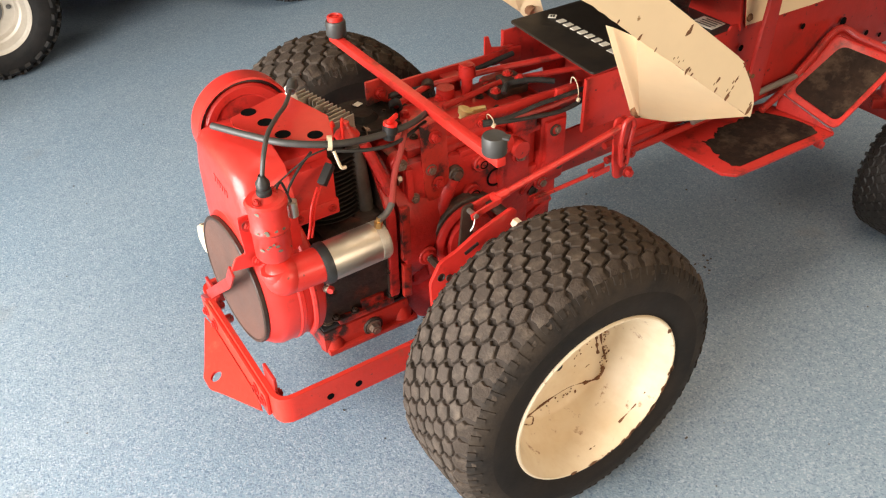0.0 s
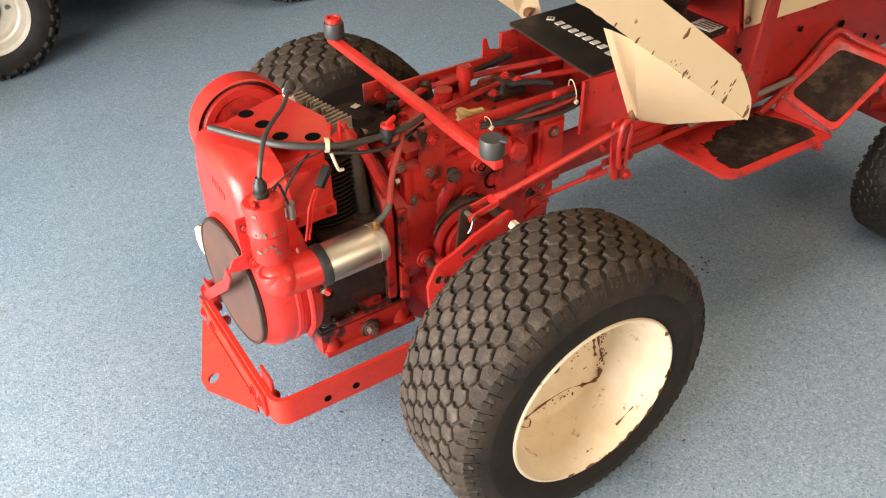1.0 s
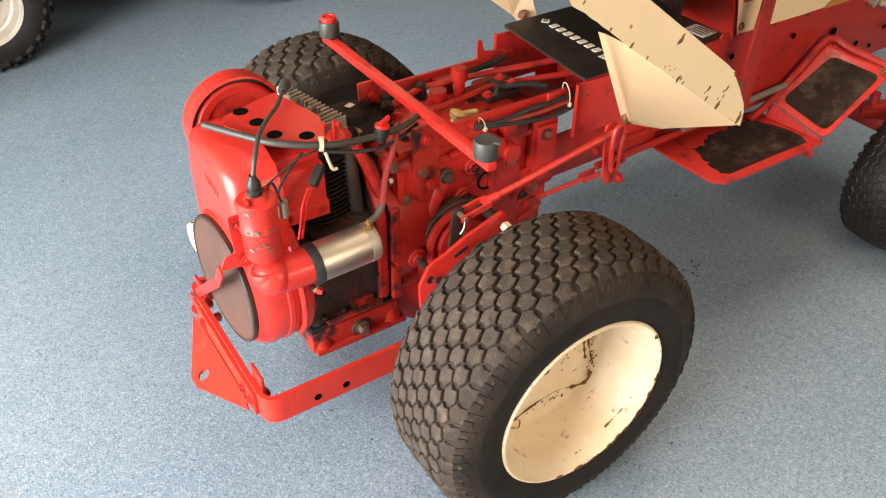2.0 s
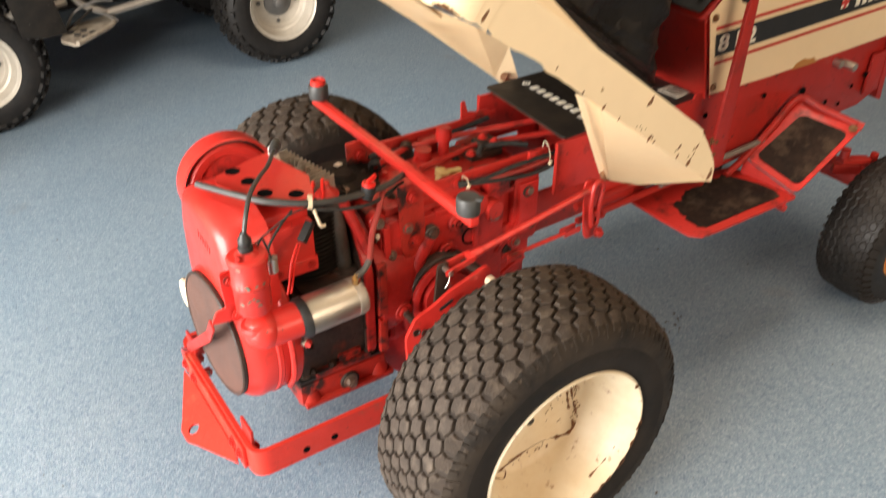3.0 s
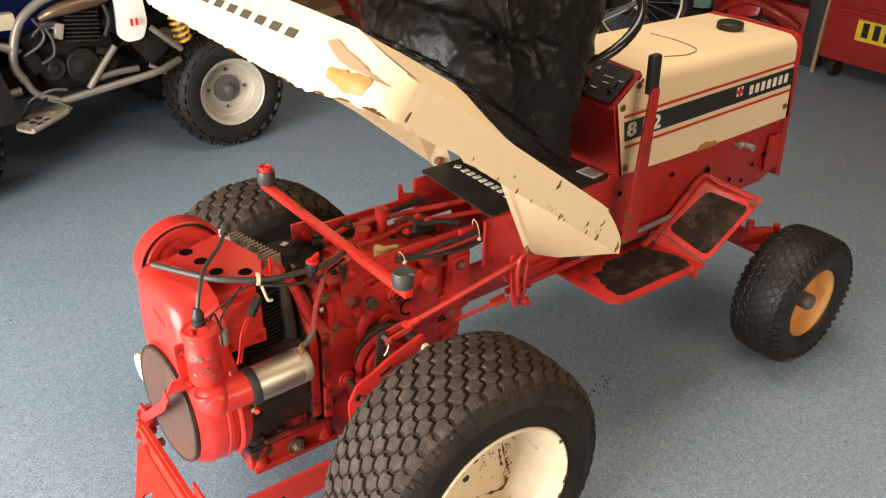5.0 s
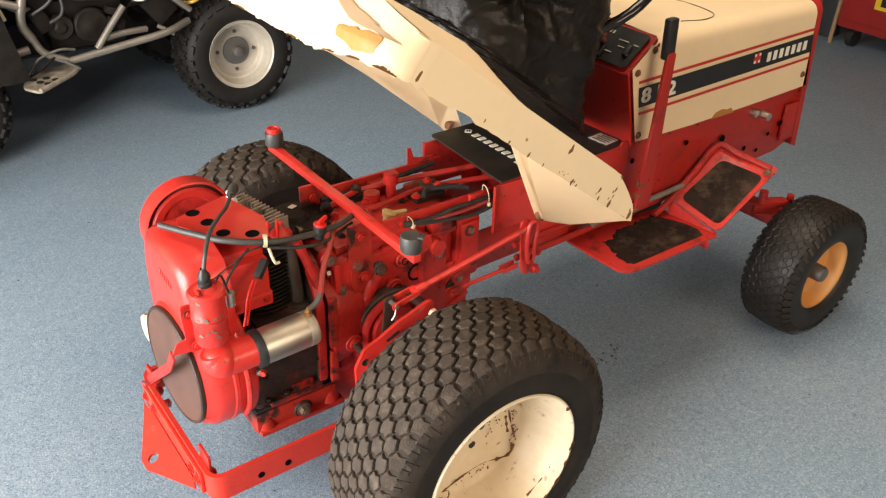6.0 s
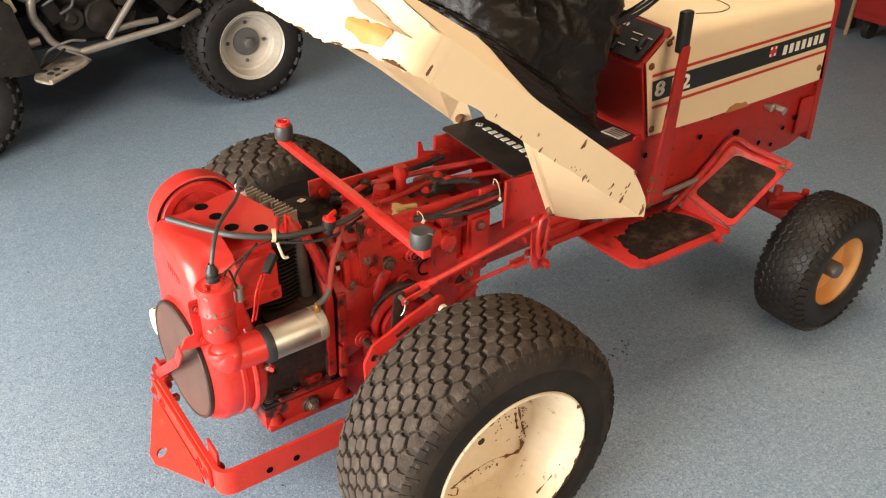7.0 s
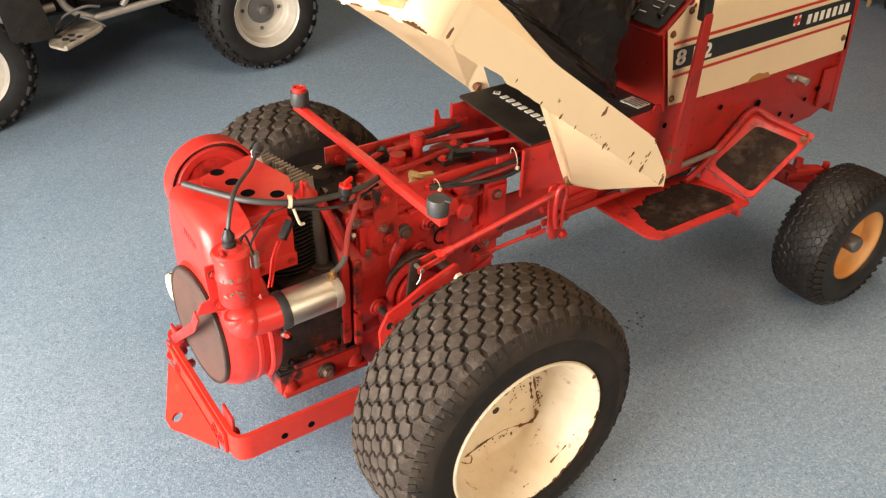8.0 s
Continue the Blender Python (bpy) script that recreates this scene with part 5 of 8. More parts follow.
lathe(bm, (-0.145, -0.123, 0.640), (0.2, 0.0, 1.0), [(0.0, 0.010), (0.010, 0.011), (0.012, 0.0135), (0.026, 0.0135), (0.026, 0.0)], 20)
part("clamp", bm, BLACK, engine, "black tap body on the hose")
bm = nb()
lathe(bm, (-0.141, -0.123, 0.666), (0.2, 0, 1), [(0.0, 0.0125), (0.005, 0.0125), (0.005, 0.0)], 20)
beam(bm, (-0.146, -0.127, 0.674), (-0.122, -0.116, 0.677), 0.006, 0.010, bevel=0.003)
part("red_tap", bm, CAP_RED, engine, "bright red plastic tap lever")

# air cleaner drum on the far side
AC = V((-0.311, 0.113, 0.608))
bm = nb()
lathe(bm, AC, (0, -1, 0), [(-0.048, 0.0), (-0.048, 0.088), (-0.042, 0.094), (-0.006, 0.0955), (0.0, 0.0955), (0.002, 0.092), (-0.010, 0.0895), (-0.014, 0.085), (-0.03, 0.0)], 72)
acl = part("air_cleaner", bm, RED_BRIGHT, engine, "round red air cleaner canister")
bm = nb()
lathe(bm, AC, (0, -1, 0), [(-0.02, 0.0825), (-0.006, 0.0820), (-0.002, 0.077), (-0.004, 0.062), (-0.008, 0.058), (-0.008, 0.028), (-0.004, 0.0)], 64)
part("cleaner_lid", bm, RED, acl, "red lid inside a dark gap")
# black ring laid in the gap to paint its shade
bm = nb()
lathe(bm, AC, (0, -1, 0), [(-0.012, 0.0893), (-0.009, 0.0835)], 64)
part("cleaner_gap", bm, BLACK, acl)
bm = nb()
tube(bm, [AC + V((0.008, -0.006, 0.030)), AC + V((0.02, -0.012, 0.038)), AC + V((0.045, -0.012, 0.045))], 0.006, 8, 5)
part("wing_nut", bm, RED_OLD, acl)

# ---- hitch: U-shaped bar with triangular drawbar plate ----
bm = nb()
zz0, zz1 = 0.166, 0.228
out_pts = rounded([(0.06, -0.200, 0), (-0.447, -0.200, 0), (-0.447, 0.200, 0), (0.06, 0.200, 0)], 0.03, 6)[7:-7]
pth = [V((0.06, -0.20, 0))] + out_pts + [V((0.06, 0.20, 0))]
ringl = []
for i, p in enumerate(pth):
    d = (pth[min(i + 1, len(pth) - 1)] - pth[max(i - 1, 0)]).normalized()
    nrm = V((d.y, -d.x, 0))
    a, b = p - nrm * 0.005, p + nrm * 0.005
    ringl.append([bm.verts.new((a.x, a.y, zz0)), bm.verts.new((b.x, b.y, zz0)), bm.verts.new((b.x, b.y, zz1)), bm.verts.new((a.x, a.y, zz1))])
for a, b in zip(ringl, ringl[1:]):
    for k in range(4):
        bm.faces.new((a[k], a[(k + 1) % 4], b[(k + 1) % 4], b[k]))
bm.faces.new(ringl[0])
bm.faces.new(ringl[-1][::-1])
hitch = part("hitch_bar", bm, HITCH, tractor, "bright red U-shaped hitch bar with bolt holes")
for x in (-0.348, -0.288, -0.16):
    # hole drawn as a near-black disc on the bar
    bm = nb()
    cyl(bm, (x, -0.2057, 0.188), (x, -0.2046, 0.188), 0.0075, seg=14)
    part("bolt_hole", bm, HOLE_SHADE, hitch)
bm = nb()
beam(bm, (-0.456, -0.165, 0.192), (-0.456, 0.172, 0.192), 0.007, 0.052, bevel=0.0015)
part("hitch_backplate", bm, HITCH, tractor, "worn red steel back plate")
bm = nb()
plate_with_hole(bm, [(-0.459, -0.168, 0.172), (-0.459, 0.168, 0.172), (-0.512, 0.040, 0.146), (-0.523, 0.018, 0.141), (-0.523, -0.018, 0.141), (-0.512, -0.040, 0.146)], (-0.502, -0.002, 0.1515), 0.0125, 0.006)
part("drawbar_plate", bm, HITCH, tractor, "triangular red drawbar plate with a hitch hole")
for y in (-0.15, -0.115, 0.10, 0.15):
    bolt(tractor, (-0.4415, y, 0.196), (1, 0, 0), 0.010, 0.016, RED_OLD)
    bolt(tractor, (-0.460, y, 0.196), (-1, 0, 0), 0.009, 0.004, RED)
for y0 in (-0.148, 0.155):
    bm = nb()
    box(bm, (-0.438, y0, 0.236), (0.006, 0.05, 0.045), bevel=0.001)
    part("hitch_tab", bm, RED, tractor)
bm = nb()
for p, q in (((-0.470, -0.166, 0.522), (-0.464, -0.105, 0.452)), ((-0.464, -0.108, 0.455), (-0.459, 0.098, 0.278))):
    beam(bm, p, q, 0.004, 0.020, up=(0, 0.6, 0.8), bevel=0.001)
strap = part("strap", bm, RED_OLD, tractor, "flat red strap in front of the air screen")
bm = nb()
beam(bm, (-0.458, 0.075, 0.285), (-0.449, 0.150, 0.236), 0.03, 0.006)
part("strap_foot", bm, RED, strap)
# ---- tipped fender pan ----
# pan axes: u runs back and up along the tipped pan, w is its upward side
PAN0 = V((0.333, 0.0, 0.696))
PU, PW = V((-0.802, 0.0, 0.597)), V((0.597, 0.0, 0.802))


def pan(u, y, w):
    return PAN0 + PU * u + PW * w + V((0, y, 0))


pan_ob = new("fender_pan")
pan_ob.parent = tractor
pan_ob["label"] = "cream sheet-metal fender pan tipped up, chipped and rusty along its edge"
rag = random.Random(11)
FAR_TOP, FAR_LOW = V((0.322, 0.208, 0.770)), V((0.3875, 0.215, 0.630))
FAR_FOOT = [V((0.395, 0.200, 0.616)), V((0.440, 0.190, 0.620)), V((0.405, 0.190, 0.712))]
for s in (-1, 1):
    # side skirt with a ragged, chipped lower edge
    n = 46
    bm = nb()
    lo, hi = [], []
    for k in range(n + 1):
        u = 0.634 * k / n
        w0 = 0.0 + (rag.uniform(-0.0035, 0.0035) if k > 30 else rag.uniform(-0.0008, 0.0008))
        w1 = 0.063 if u > 0.115 else (0.063 * (u / 0.115) ** 0.50 if u > 0.03 else 0.063 * 0.511 * (u / 0.03) ** 0.55 + 0.001)
        lo.append((u, w0))
        hi.append((u, max(w1, w0 + 0.003)))
    for th in (0.0, 0.0025):
        row = [(bm.verts.new(pan(a, s * (0.482 - th), b)), bm.verts.new(pan(c, s * (0.482 - th), d))) for (a, b), (c, d) in zip(lo, hi)]
        for p, q in zip(row, row[1:]):
            bm.faces.new((p[0], q[0], q[1], p[1]))
    sk = part("fender_skirt", bm, CREAM, pan_ob, "cream fender skirt with chipped paint")
    # fender top
    bm = nb()
    plate(bm, [pan(0.10, s * 0.4815, 0.0622), pan(0.66, s * 0.4815, 0.0622), pan(0.66, s * 0.27, 0.030), pan(0.10, s * 0.27, 0.030)], 0.002)
    part("fender_top", bm, CREAM, pan_ob)
    # raised wall of the seat deck, sloping in from the fender's crease
    bm = nb()
    o = [(0.392, 0.0665), (0.412, 0.086), (0.438, 0.101), (0.475, 0.104), (0.60, 0.096), (0.668, 0.0880)]
    for th in (0.0, 0.003):
        row = []
        for u, w in o:
            foot = bm.verts.new(pan(min(u, 0.618), s * (0.4812 - th), 0.0622))
            mid = bm.verts.new(pan(min(u, 0.664), s * 0.43, 0.0628 + (w - 0.0628) * 0.45 - th))
            row.append((foot, mid, bm.verts.new(pan(u, s * 0.36, w - th))))
        for p, q in zip(row, row[1:]):
            for k in (0, 1):
                bm.faces.new((p[k], q[k], q[k + 1], p[k + 1]))
    part("deck_wall", bm, CREAM, pan_ob, angle=50)
    # inner wheel-arch panel at the front of the fender
    bm = nb()
    if s < 0:
        q = [pan(0.0, -0.478, 0.0), (0.401, -0.26, 0.563), (0.342, -0.232, 0.590), pan(0.345, -0.476, 0.001), (0.273, -0.205, 0.769), (0.361, -0.211, 0.563)]
    else:
        q = [pan(0.0, 0.478, 0.0), FAR_LOW, FAR_TOP, pan(0.345, 0.476, 0.001)]
    vs = [bm.verts.new(p) for p in q]
    if s < 0:
        a_, b_, c_, f_, h1, h2 = vs
        for fc in ((a_, b_, c_, f_), (f_, c_, h2, h1), (c_, b_, h2)):
            bm.faces.new(fc)
        sl = nb()
        beam(sl, (0.1322, -0.4432, 0.8409), (0.2667, -0.3332, 0.6894), 0.0022, 0.0022)
        part("seam", sl, LETTER_DARK, pan_ob)
    else:
        c = bm.verts.new(sum((V(p) for p in q), V()) / len(q))
        for k in range(len(q)):
            bm.faces.new((vs[k], vs[(k + 1) % len(q)], c))
    bmesh.ops.solidify(bm, geom=bm.faces[:], thickness=0.0025)
    part("arch_panel", bm, CREAM, pan_ob, "cream inner wheel-arch panel")
    # hinge plate
    bm = nb()
    q = [(0.274, s * 0.204, 0.768), (0.366, s * 0.213, 0.564), (0.358, s * 0.196, 0.562), (0.270, s * 0.190, 0.768)]
    if s > 0:
        q = [FAR_TOP, FAR_LOW, FAR_FOOT[0], FAR_FOOT[1], FAR_FOOT[2]]
    vs = [bm.verts.new(p) for p in q]
    bm.faces.new(vs)
    bmesh.ops.solidify(bm, geom=bm.faces[:], thickness=0.004)
    hg = part("hinge_plate", bm, CREAM, pan_ob, "cream hinge plate")
    bm = nb()
    lathe(bm, (0.360, s * 0.208, 0.575) if s < 0 else (0.404, 0.197, 0.636), (-0.4, s * 0.8, 0.3), [(-0.006, 0.012), (0.006, 0.012), (0.010, 0.008), (0.010, 0.0)], 18)
    part("hinge_bolt", bm, RUST, hg)
    for u, w, r in ((0.259, 0.050, 0.0065), (0.262, 0.044, 0.0035), (0.346, 0.003, 0.005), (0.303, 0.002, 0.003), (0.215, 0.003, 0.0055), (0.209, 0.006, 0.003), (0.134, 0.018, 0.0045), (0.138, 0.010, 0.002), (0.093, 0.035, 0.0045), (0.097, 0.029, 0.003), (0.090, 0.022, 0.0035), (0.126, 0.003, 0.004),
                    (0.089, 0.006, 0.0065), (0.099, 0.014, 0.002), (0.016, 0.008, 0.0075), (0.022, 0.018, 0.003), (0.095, 0.058, 0.003), (0.257, 0.006, 0.0018), (0.243, 0.006, 0.0018), (0.250, 0.010, 0.0014), (0.235, 0.011, 0.0014), (0.200, 0.002, 0.003), (0.47, 0.010, 0.003), (0.40, 0.004, 0.003), (0.612, 0.005, 0.006), (0.622, 0.013, 0.007), (0.618, 0.022, 0.004)):
        bm = nb()
        c = pan(u, s * 0.4822, w)
        vs = []
        for k in range(9):
            a = 2 * math.pi * k / 9
            rr = r * rag.uniform(0.6, 1.2)
            vs.append(c + PU * rr * 0.6 * math.cos(a) + PW * rr * 1.3 * math.sin(a))
        plate(bm, vs, 0.0006)
        part("rust_chip", bm, RUST, sk)
# rear panel across the pan, ragged along its free edge, and the deck top
bm = nb()
CR = 0.06
TS = (0.0, 0.12, 0.20, 0.26, 0.32, 0.6, 0.85, 1.0)
AROUND = [(-0.4824, CR + 0.02)] + [(-0.422 - CR * math.sin(math.pi / 2 * (1 - k / 14)), CR - CR * math.cos(math.pi / 2 * (1 - k / 14))) for k in range(14)]
AROUND += [(-0.422 + 0.844 * k / 120, 0.0) for k in range(121)]
AROUND += [(-y, wr) for y, wr in AROUND[14::-1]]
for th in (0.0, 0.003):
    row = []
    rg = random.Random(5)
    for y, wrap in AROUND:
        edge = abs(y)
        y_in = y * (1 - th * 1.5) if edge > 0.44 else y
        jag = rg.uniform(-0.0012, 0.0012) if rg.random() < 0.75 else rg.uniform(-0.0035, 0.004)
        w1 = 0.0905 if edge < 0.36 else 0.0905 - (edge - 0.36) / 0.122 * 0.0275
        base = -0.026 if edge < 0.30 else -0.026 + (edge - 0.30) / 0.182 * 0.022
        cols = []
        for t in TS:
            w = jag * (1 - t) + base * (1 - t) + w1 * t
            bulge = 0.010 * min(1.0, max(0.0, (t - 0.12) / 0.2)) * max(0.0, 1 - wrap / CR)
            lean = 0.016 * t * t * max(0.0, 1 - wrap / CR)
            cols.append(bm.verts.new(pan(0.690 - th - wrap + bulge - lean, y_in, w)))
        row.append(cols)
    for a, b in zip(row, row[1:]):
        for k in range(len(TS) - 1):
            bm.faces.new((a[k], b[k], b[k + 1], a[k + 1]))
rp = part("rear_panel", bm, CREAM, pan_ob, "cream rear panel with dark lettering and a torn rusty edge", angle=60)
mark_bars(rp, "mark_block", face_pose(pan(0.6962, -0.062, 0.039), V((0, -1, 0)) + PW * 0.025, PW - PU * 0.1), 7, 0.370, 0.0150, LETTER_DARK, 0.0004, "dark block mark")
bm = nb()
plate(bm, [pan(0.475, -0.36, 0.1035), pan(0.685, -0.36, 0.0895), pan(0.685, 0.36, 0.0895), pan(0.475, 0.36, 0.1035)], 0.003)
part("deck_top", bm, CREAM, pan_ob)
# rust along the torn free edge
rg = random.Random(15)
for y0, y1, depth_ in ((-0.478, -0.455, 0.0035), (-0.436, -0.405, 0.0018), (-0.375, -0.345, 0.0016), (-0.27, -0.24, 0.0014), (-0.09, -0.05, 0.0012), (0.12, 0.16, 0.0014)):
    bm = nb()
    top, low = [], []
    cnt = 16
    for k in range(cnt + 1):
        y = y0 + (y1 - y0) * k / cnt
        base = -0.026 if abs(y) < 0.30 else -0.026 + (abs(y) - 0.30) / 0.182 * 0.022
        d_ = depth_ * (0.3 + rg.random()) * math.sin(math.pi * (k + 0.3) / (cnt + 0.6))
        wrap = CR - math.sqrt(max(CR * CR - max(abs(y) - 0.482 + CR, 0.0) ** 2, 0.0))
        low.append(pan(0.6912 - wrap, y, base - 0.0008))
        top.append(pan(0.6912 - wrap, y, base + d_ + 0.001))
    vs = [[bm.verts.new(p) for p in r_] for r_ in (low, top)]
    for k in range(cnt):
        bm.faces.new((vs[0][k], vs[0][k + 1], vs[1][k + 1], vs[1][k]))
    bmesh.ops.solidify(bm, geom=bm.faces[:], thickness=0.003)
    part("rust_edge", bm, RUST, rp, "flaking brown rust along the torn edge")


def PANEL_U(y, w):
    """Where the panel's outer face lies at (y, w), just proud of it."""
    edge = abs(y)
    w1 = 0.0905 if edge < 0.36 else 0.0905 - (edge - 0.36) / 0.122 * 0.0275
    base = -0.026 if edge < 0.30 else -0.026 + (edge - 0.30) / 0.182 * 0.022
    t = (w - base) / (w1 - base)
    wrap = CR - math.sqrt(max(CR * CR - max(edge - 0.482 + CR, 0.0) ** 2, 0.0))
    keep = max(0.0, 1 - wrap / CR)
    bulge = 0.010 * min(1.0, max(0.0, (t - 0.12) / 0.2)) * keep
    return 0.6926 - wrap + bulge - 0.016 * t * t * keep


# bare patches where paint has come away
for m_, shape, lbl in ((PRIMER, [(-0.3654, 0.0047), (-0.3640, 0.013), (-0.3656, 0.0215), (-0.386, 0.023), (-0.4068, 0.0282), (-0.416, 0.0245), (-0.428, 0.030), (-0.4555, 0.0323), (-0.4561, 0.0237), (-0.4515, 0.0047), (-0.430, 0.0005), (-0.4131, -0.0032), (-0.392, 0.003)], "ochre filler patch"),
                       (PRIMER_GREY, [(-0.3195, 0.0545), (-0.3357, 0.0635), (-0.3557, 0.0596), (-0.380, 0.053), (-0.4038, 0.0502), (-0.4347, 0.0445), (-0.4756, 0.0361), (-0.4588, 0.0325), (-0.440, 0.034), (-0.4176, 0.0315), (-0.3799, 0.0341), (-0.352, 0.043)], "bare primer patch")):
    bm = nb()
    ring0 = [(p.x, p.y) for p in rounded([(y, w, 0.0) for y, w in shape], 0.004, 2)]
    cy, cw = sum(y for y, w in ring0) / len(ring0), sum(w for y, w in ring0) / len(ring0)
    rings = []
    for f_ in (1.0, 0.8, 0.6, 0.4, 0.2):
        rings.append([bm.verts.new(pan(PANEL_U(cy + (y - cy) * f_, cw + (w - cw) * f_), cy + (y - cy) * f_, cw + (w - cw) * f_)) for y, w in ring0])
    for a, b in zip(rings, rings[1:]):
        for k in range(len(a)):
            bm.faces.new((a[k], a[(k + 1) % len(a)], b[(k + 1) % len(a)], b[k]))
    bm.faces.new(rings[-1])
    part("paint_patch", bm, m_, rp, lbl)
REFLECTOR = ((0.349, 0.003), (0.288, 0.040), (0.252, 0.033), (0.305, -0.003))
rc = (sum(y for y, w in REFLECTOR) / 4, sum(w for y, w in REFLECTOR) / 4)
for name, grow, u_, th, m_, lbl in (("reflector_frame", 1.22, 0.698, 0.004, HUB_GREY, "dull grey reflector frame"), ("reflector", 1.0, 0.7025, 0.006, LENS, "red rear reflector")):
    bm = nb()
    plate(bm, [pan(u_, rc[0] + (y - rc[0]) * grow, rc[1] + (w - rc[1]) * grow) for y, w in REFLECTOR], th)
    part(name, bm, m_, rp, lbl)

# ---- hood, dashboard, side panels ----
HW = 0.165
hood = new("hood")
hood.parent = tractor
hood["label"] = "cream hood with black and red side stripes"


def loft(bm, sections):
    rings = [[bm.verts.new(p) for p in s_] for s_ in sections]
    for a, b in zip(rings, rings[1:]):
        for k in range(len(a) - 1):
            bm.faces.new((a[k], a[k + 1], b[k + 1], b[k]))
    return rings


def hood_section(x_low, x_top, z0, ztop, dash_edge=False):
    pts = []
    rad = 0.035
    prof = [(-HW, z0), (-HW, ztop - 0.0625), (-HW, ztop - rad)]
    for k in range(1, 7):
        a = math.pi / 2 * k / 6
        prof.append((-HW + rad - rad * math.cos(a), ztop - rad + rad * math.sin(a)))
    prof += [(0.0, ztop + 0.004)]
    prof += [(-y, z) for y, z in prof[-2::-1]]
    for y, z in prof:
        t = (z - z0) / (ztop - z0)
        x = x_low + (x_top - x_low) * t
        if dash_edge:
            x = 0.690 - (z - 0.66) * 0.24 if z < 0.845 else 0.646 + (z - 0.845) * 1.35
        pts.append((x, y, z))
    return pts


bm = nb()
rs = loft(bm, [hood_section(0.700, 0.655, 0.655, 0.905, True), hood_section(0.90, 0.88, 0.652, 0.906), hood_section(1.15, 1.13, 0.656, 0.905), hood_section(1.380, 1.345, 0.662, 0.900)])
bm.faces.new(rs[-1][::-1])
part("hood_shell", bm, CREAM, hood, "cream sheet-metal hood with rounded top edges", angle=40)
# red trim ring at the nose
bm = nb()
rs = loft(bm, [hood_section(1.382, 1.347, 0.48, 0.902), hood_section(1.405, 1.37, 0.47, 0.903)])
bm.faces.new(rs[-1][::-1])
bm.faces.new(rs[0])
part("nose_frame", bm, RED_OLD, hood, "red nose frame", angle=40)
FALL = 0.018
for s in (-1, 1):
    y = s * (HW + 0.0012)
    for z0, z1, m_, lb in ((0.822, 0.829, STRIPE_RED, ""), (0.762, 0.812, STRIPE_BLACK, "black side stripe"), (0.742, 0.749, STRIPE_RED, "")):
        bm = nb()
        x0, x1 = 0.672, 1.352
        plate(bm, [(x0 + (0.83 - z0) * 0.18, y, z0 - FALL), (x1 + (0.83 - z0) * 0.14, y, z0), (x1 + (0.83 - z1) * 0.14, y, z1), (x0 + (0.83 - z1) * 0.18, y, z1 - FALL)], 0.0006)
        part("side_stripe", bm, m_, hood, lb)
    right = (1, 0, 0.026) if s < 0 else (-1, 0, -0.026)
    mark_bars(hood, "mark_block", face_pose((1.245, s * (HW + 0.0024), 0.784), right, (0, 0, 1)), 7, 0.182, 0.025, LETTER, 0.0006, "cream block mark")
    bm = nb()
    plate(bm, [(1.132, s * (HW + 0.002), 0.787), (1.116, s * (HW + 0.002), 0.803), (1.100, s * (HW + 0.002), 0.787), (1.116, s * (HW + 0.002), 0.771)], 0.001)
    part("emblem", bm, STRIPE_RED, hood)
    for dx, dz in ((-0.009, 0.009), (0.009, 0.009), (-0.009, -0.009), (0.009, -0.009)):
        bm = nb()
        box(bm, (1.116 + dx, s * (HW + 0.0028), 0.787 + dz), (0.007, 0.001, 0.007))
        part("emblem_petal", bm, LETTER, hood)
    for k, ch in enumerate("812"):
        lettering("model_digit", ch, 0.049, LETTER, face_pose((0.748 + s * -0.044 * (k - 1), s * (HW + 0.0024), 0.770), right, (0, 0, 1)), hood, squeeze=1.3)
    for x, z in ((0.664, 0.832), (0.697, 0.672), (1.348, 0.70), (0.712, 0.878)):
        bolt(hood, (x, s * (HW + 0.001), z), (0, s, 0), 0.006, 0.003, RUST)
    # chipped paint along the hood's lower edge
    bm = nb()
    plate(bm, rounded([(0.972, s * (HW + 0.0006), 0.650), (0.985, s * (HW + 0.0006), 0.664), (1.012, s * (HW + 0.0006), 0.670), (1.035, s * (HW + 0.0006), 0.664), (1.05, s * (HW + 0.0006), 0.666), (1.066, s * (HW + 0.0006), 0.650)], 0.004, 2), 0.0008)
    part("paint_patch", bm, PRIMER, hood, "chipped tan patch")
# fuel cap and fuel door line on the hood top
bm = nb()
lathe(bm, (1.222, -0.030, 0.9075), (0, 0, 1), [(0.0, 0.033), (0.003, 0.036), (0.016, 0.036), (0.019, 0.033), (0.020, 0.025), (0.022, 0.022), (0.022, 0.0)], 40)
part("fuel_cap", bm, BLACK, hood, "black ribbed fuel cap")
bm = nb()
tube(bm, [(0.996, 0.055, 0.9095), (0.998, -0.03, 0.9095), (0.988, -0.095, 0.908), (0.965, -0.120, 0.9075), (0.917, -0.128, 0.9075), (0.860, -0.108, 0.908)], 0.0010, 6, 6)
part("hatch_seam", bm, LETTER_DARK, hood)
# firewall and dashboard
bm = nb()
plate(bm, [(0.688, -0.158, 0.640), (0.688, 0.158, 0.640), (0.640, 0.158, 0.832), (0.640, -0.158, 0.832)], 0.006)
fw = part("dash_tower", bm, RED_OLD, tractor, "dark red steel dash tower")
for s in (-1, 1):
    bm = nb()
    plate(bm, [(0.70, s * 0.158, 0.645), (0.73, s * 0.158, 0.645), (0.73, s * 0.158, 0.89), (0.645, s * 0.158, 0.843)], 0.005)
    part("dash_cheek", bm, RED_OLD, fw)
DU, DN = V((0.78, 0, 0.62)).normalized(), V((-0.62, 0, 0.78)).normalized()
D0 = V((0.634, 0, 0.832))
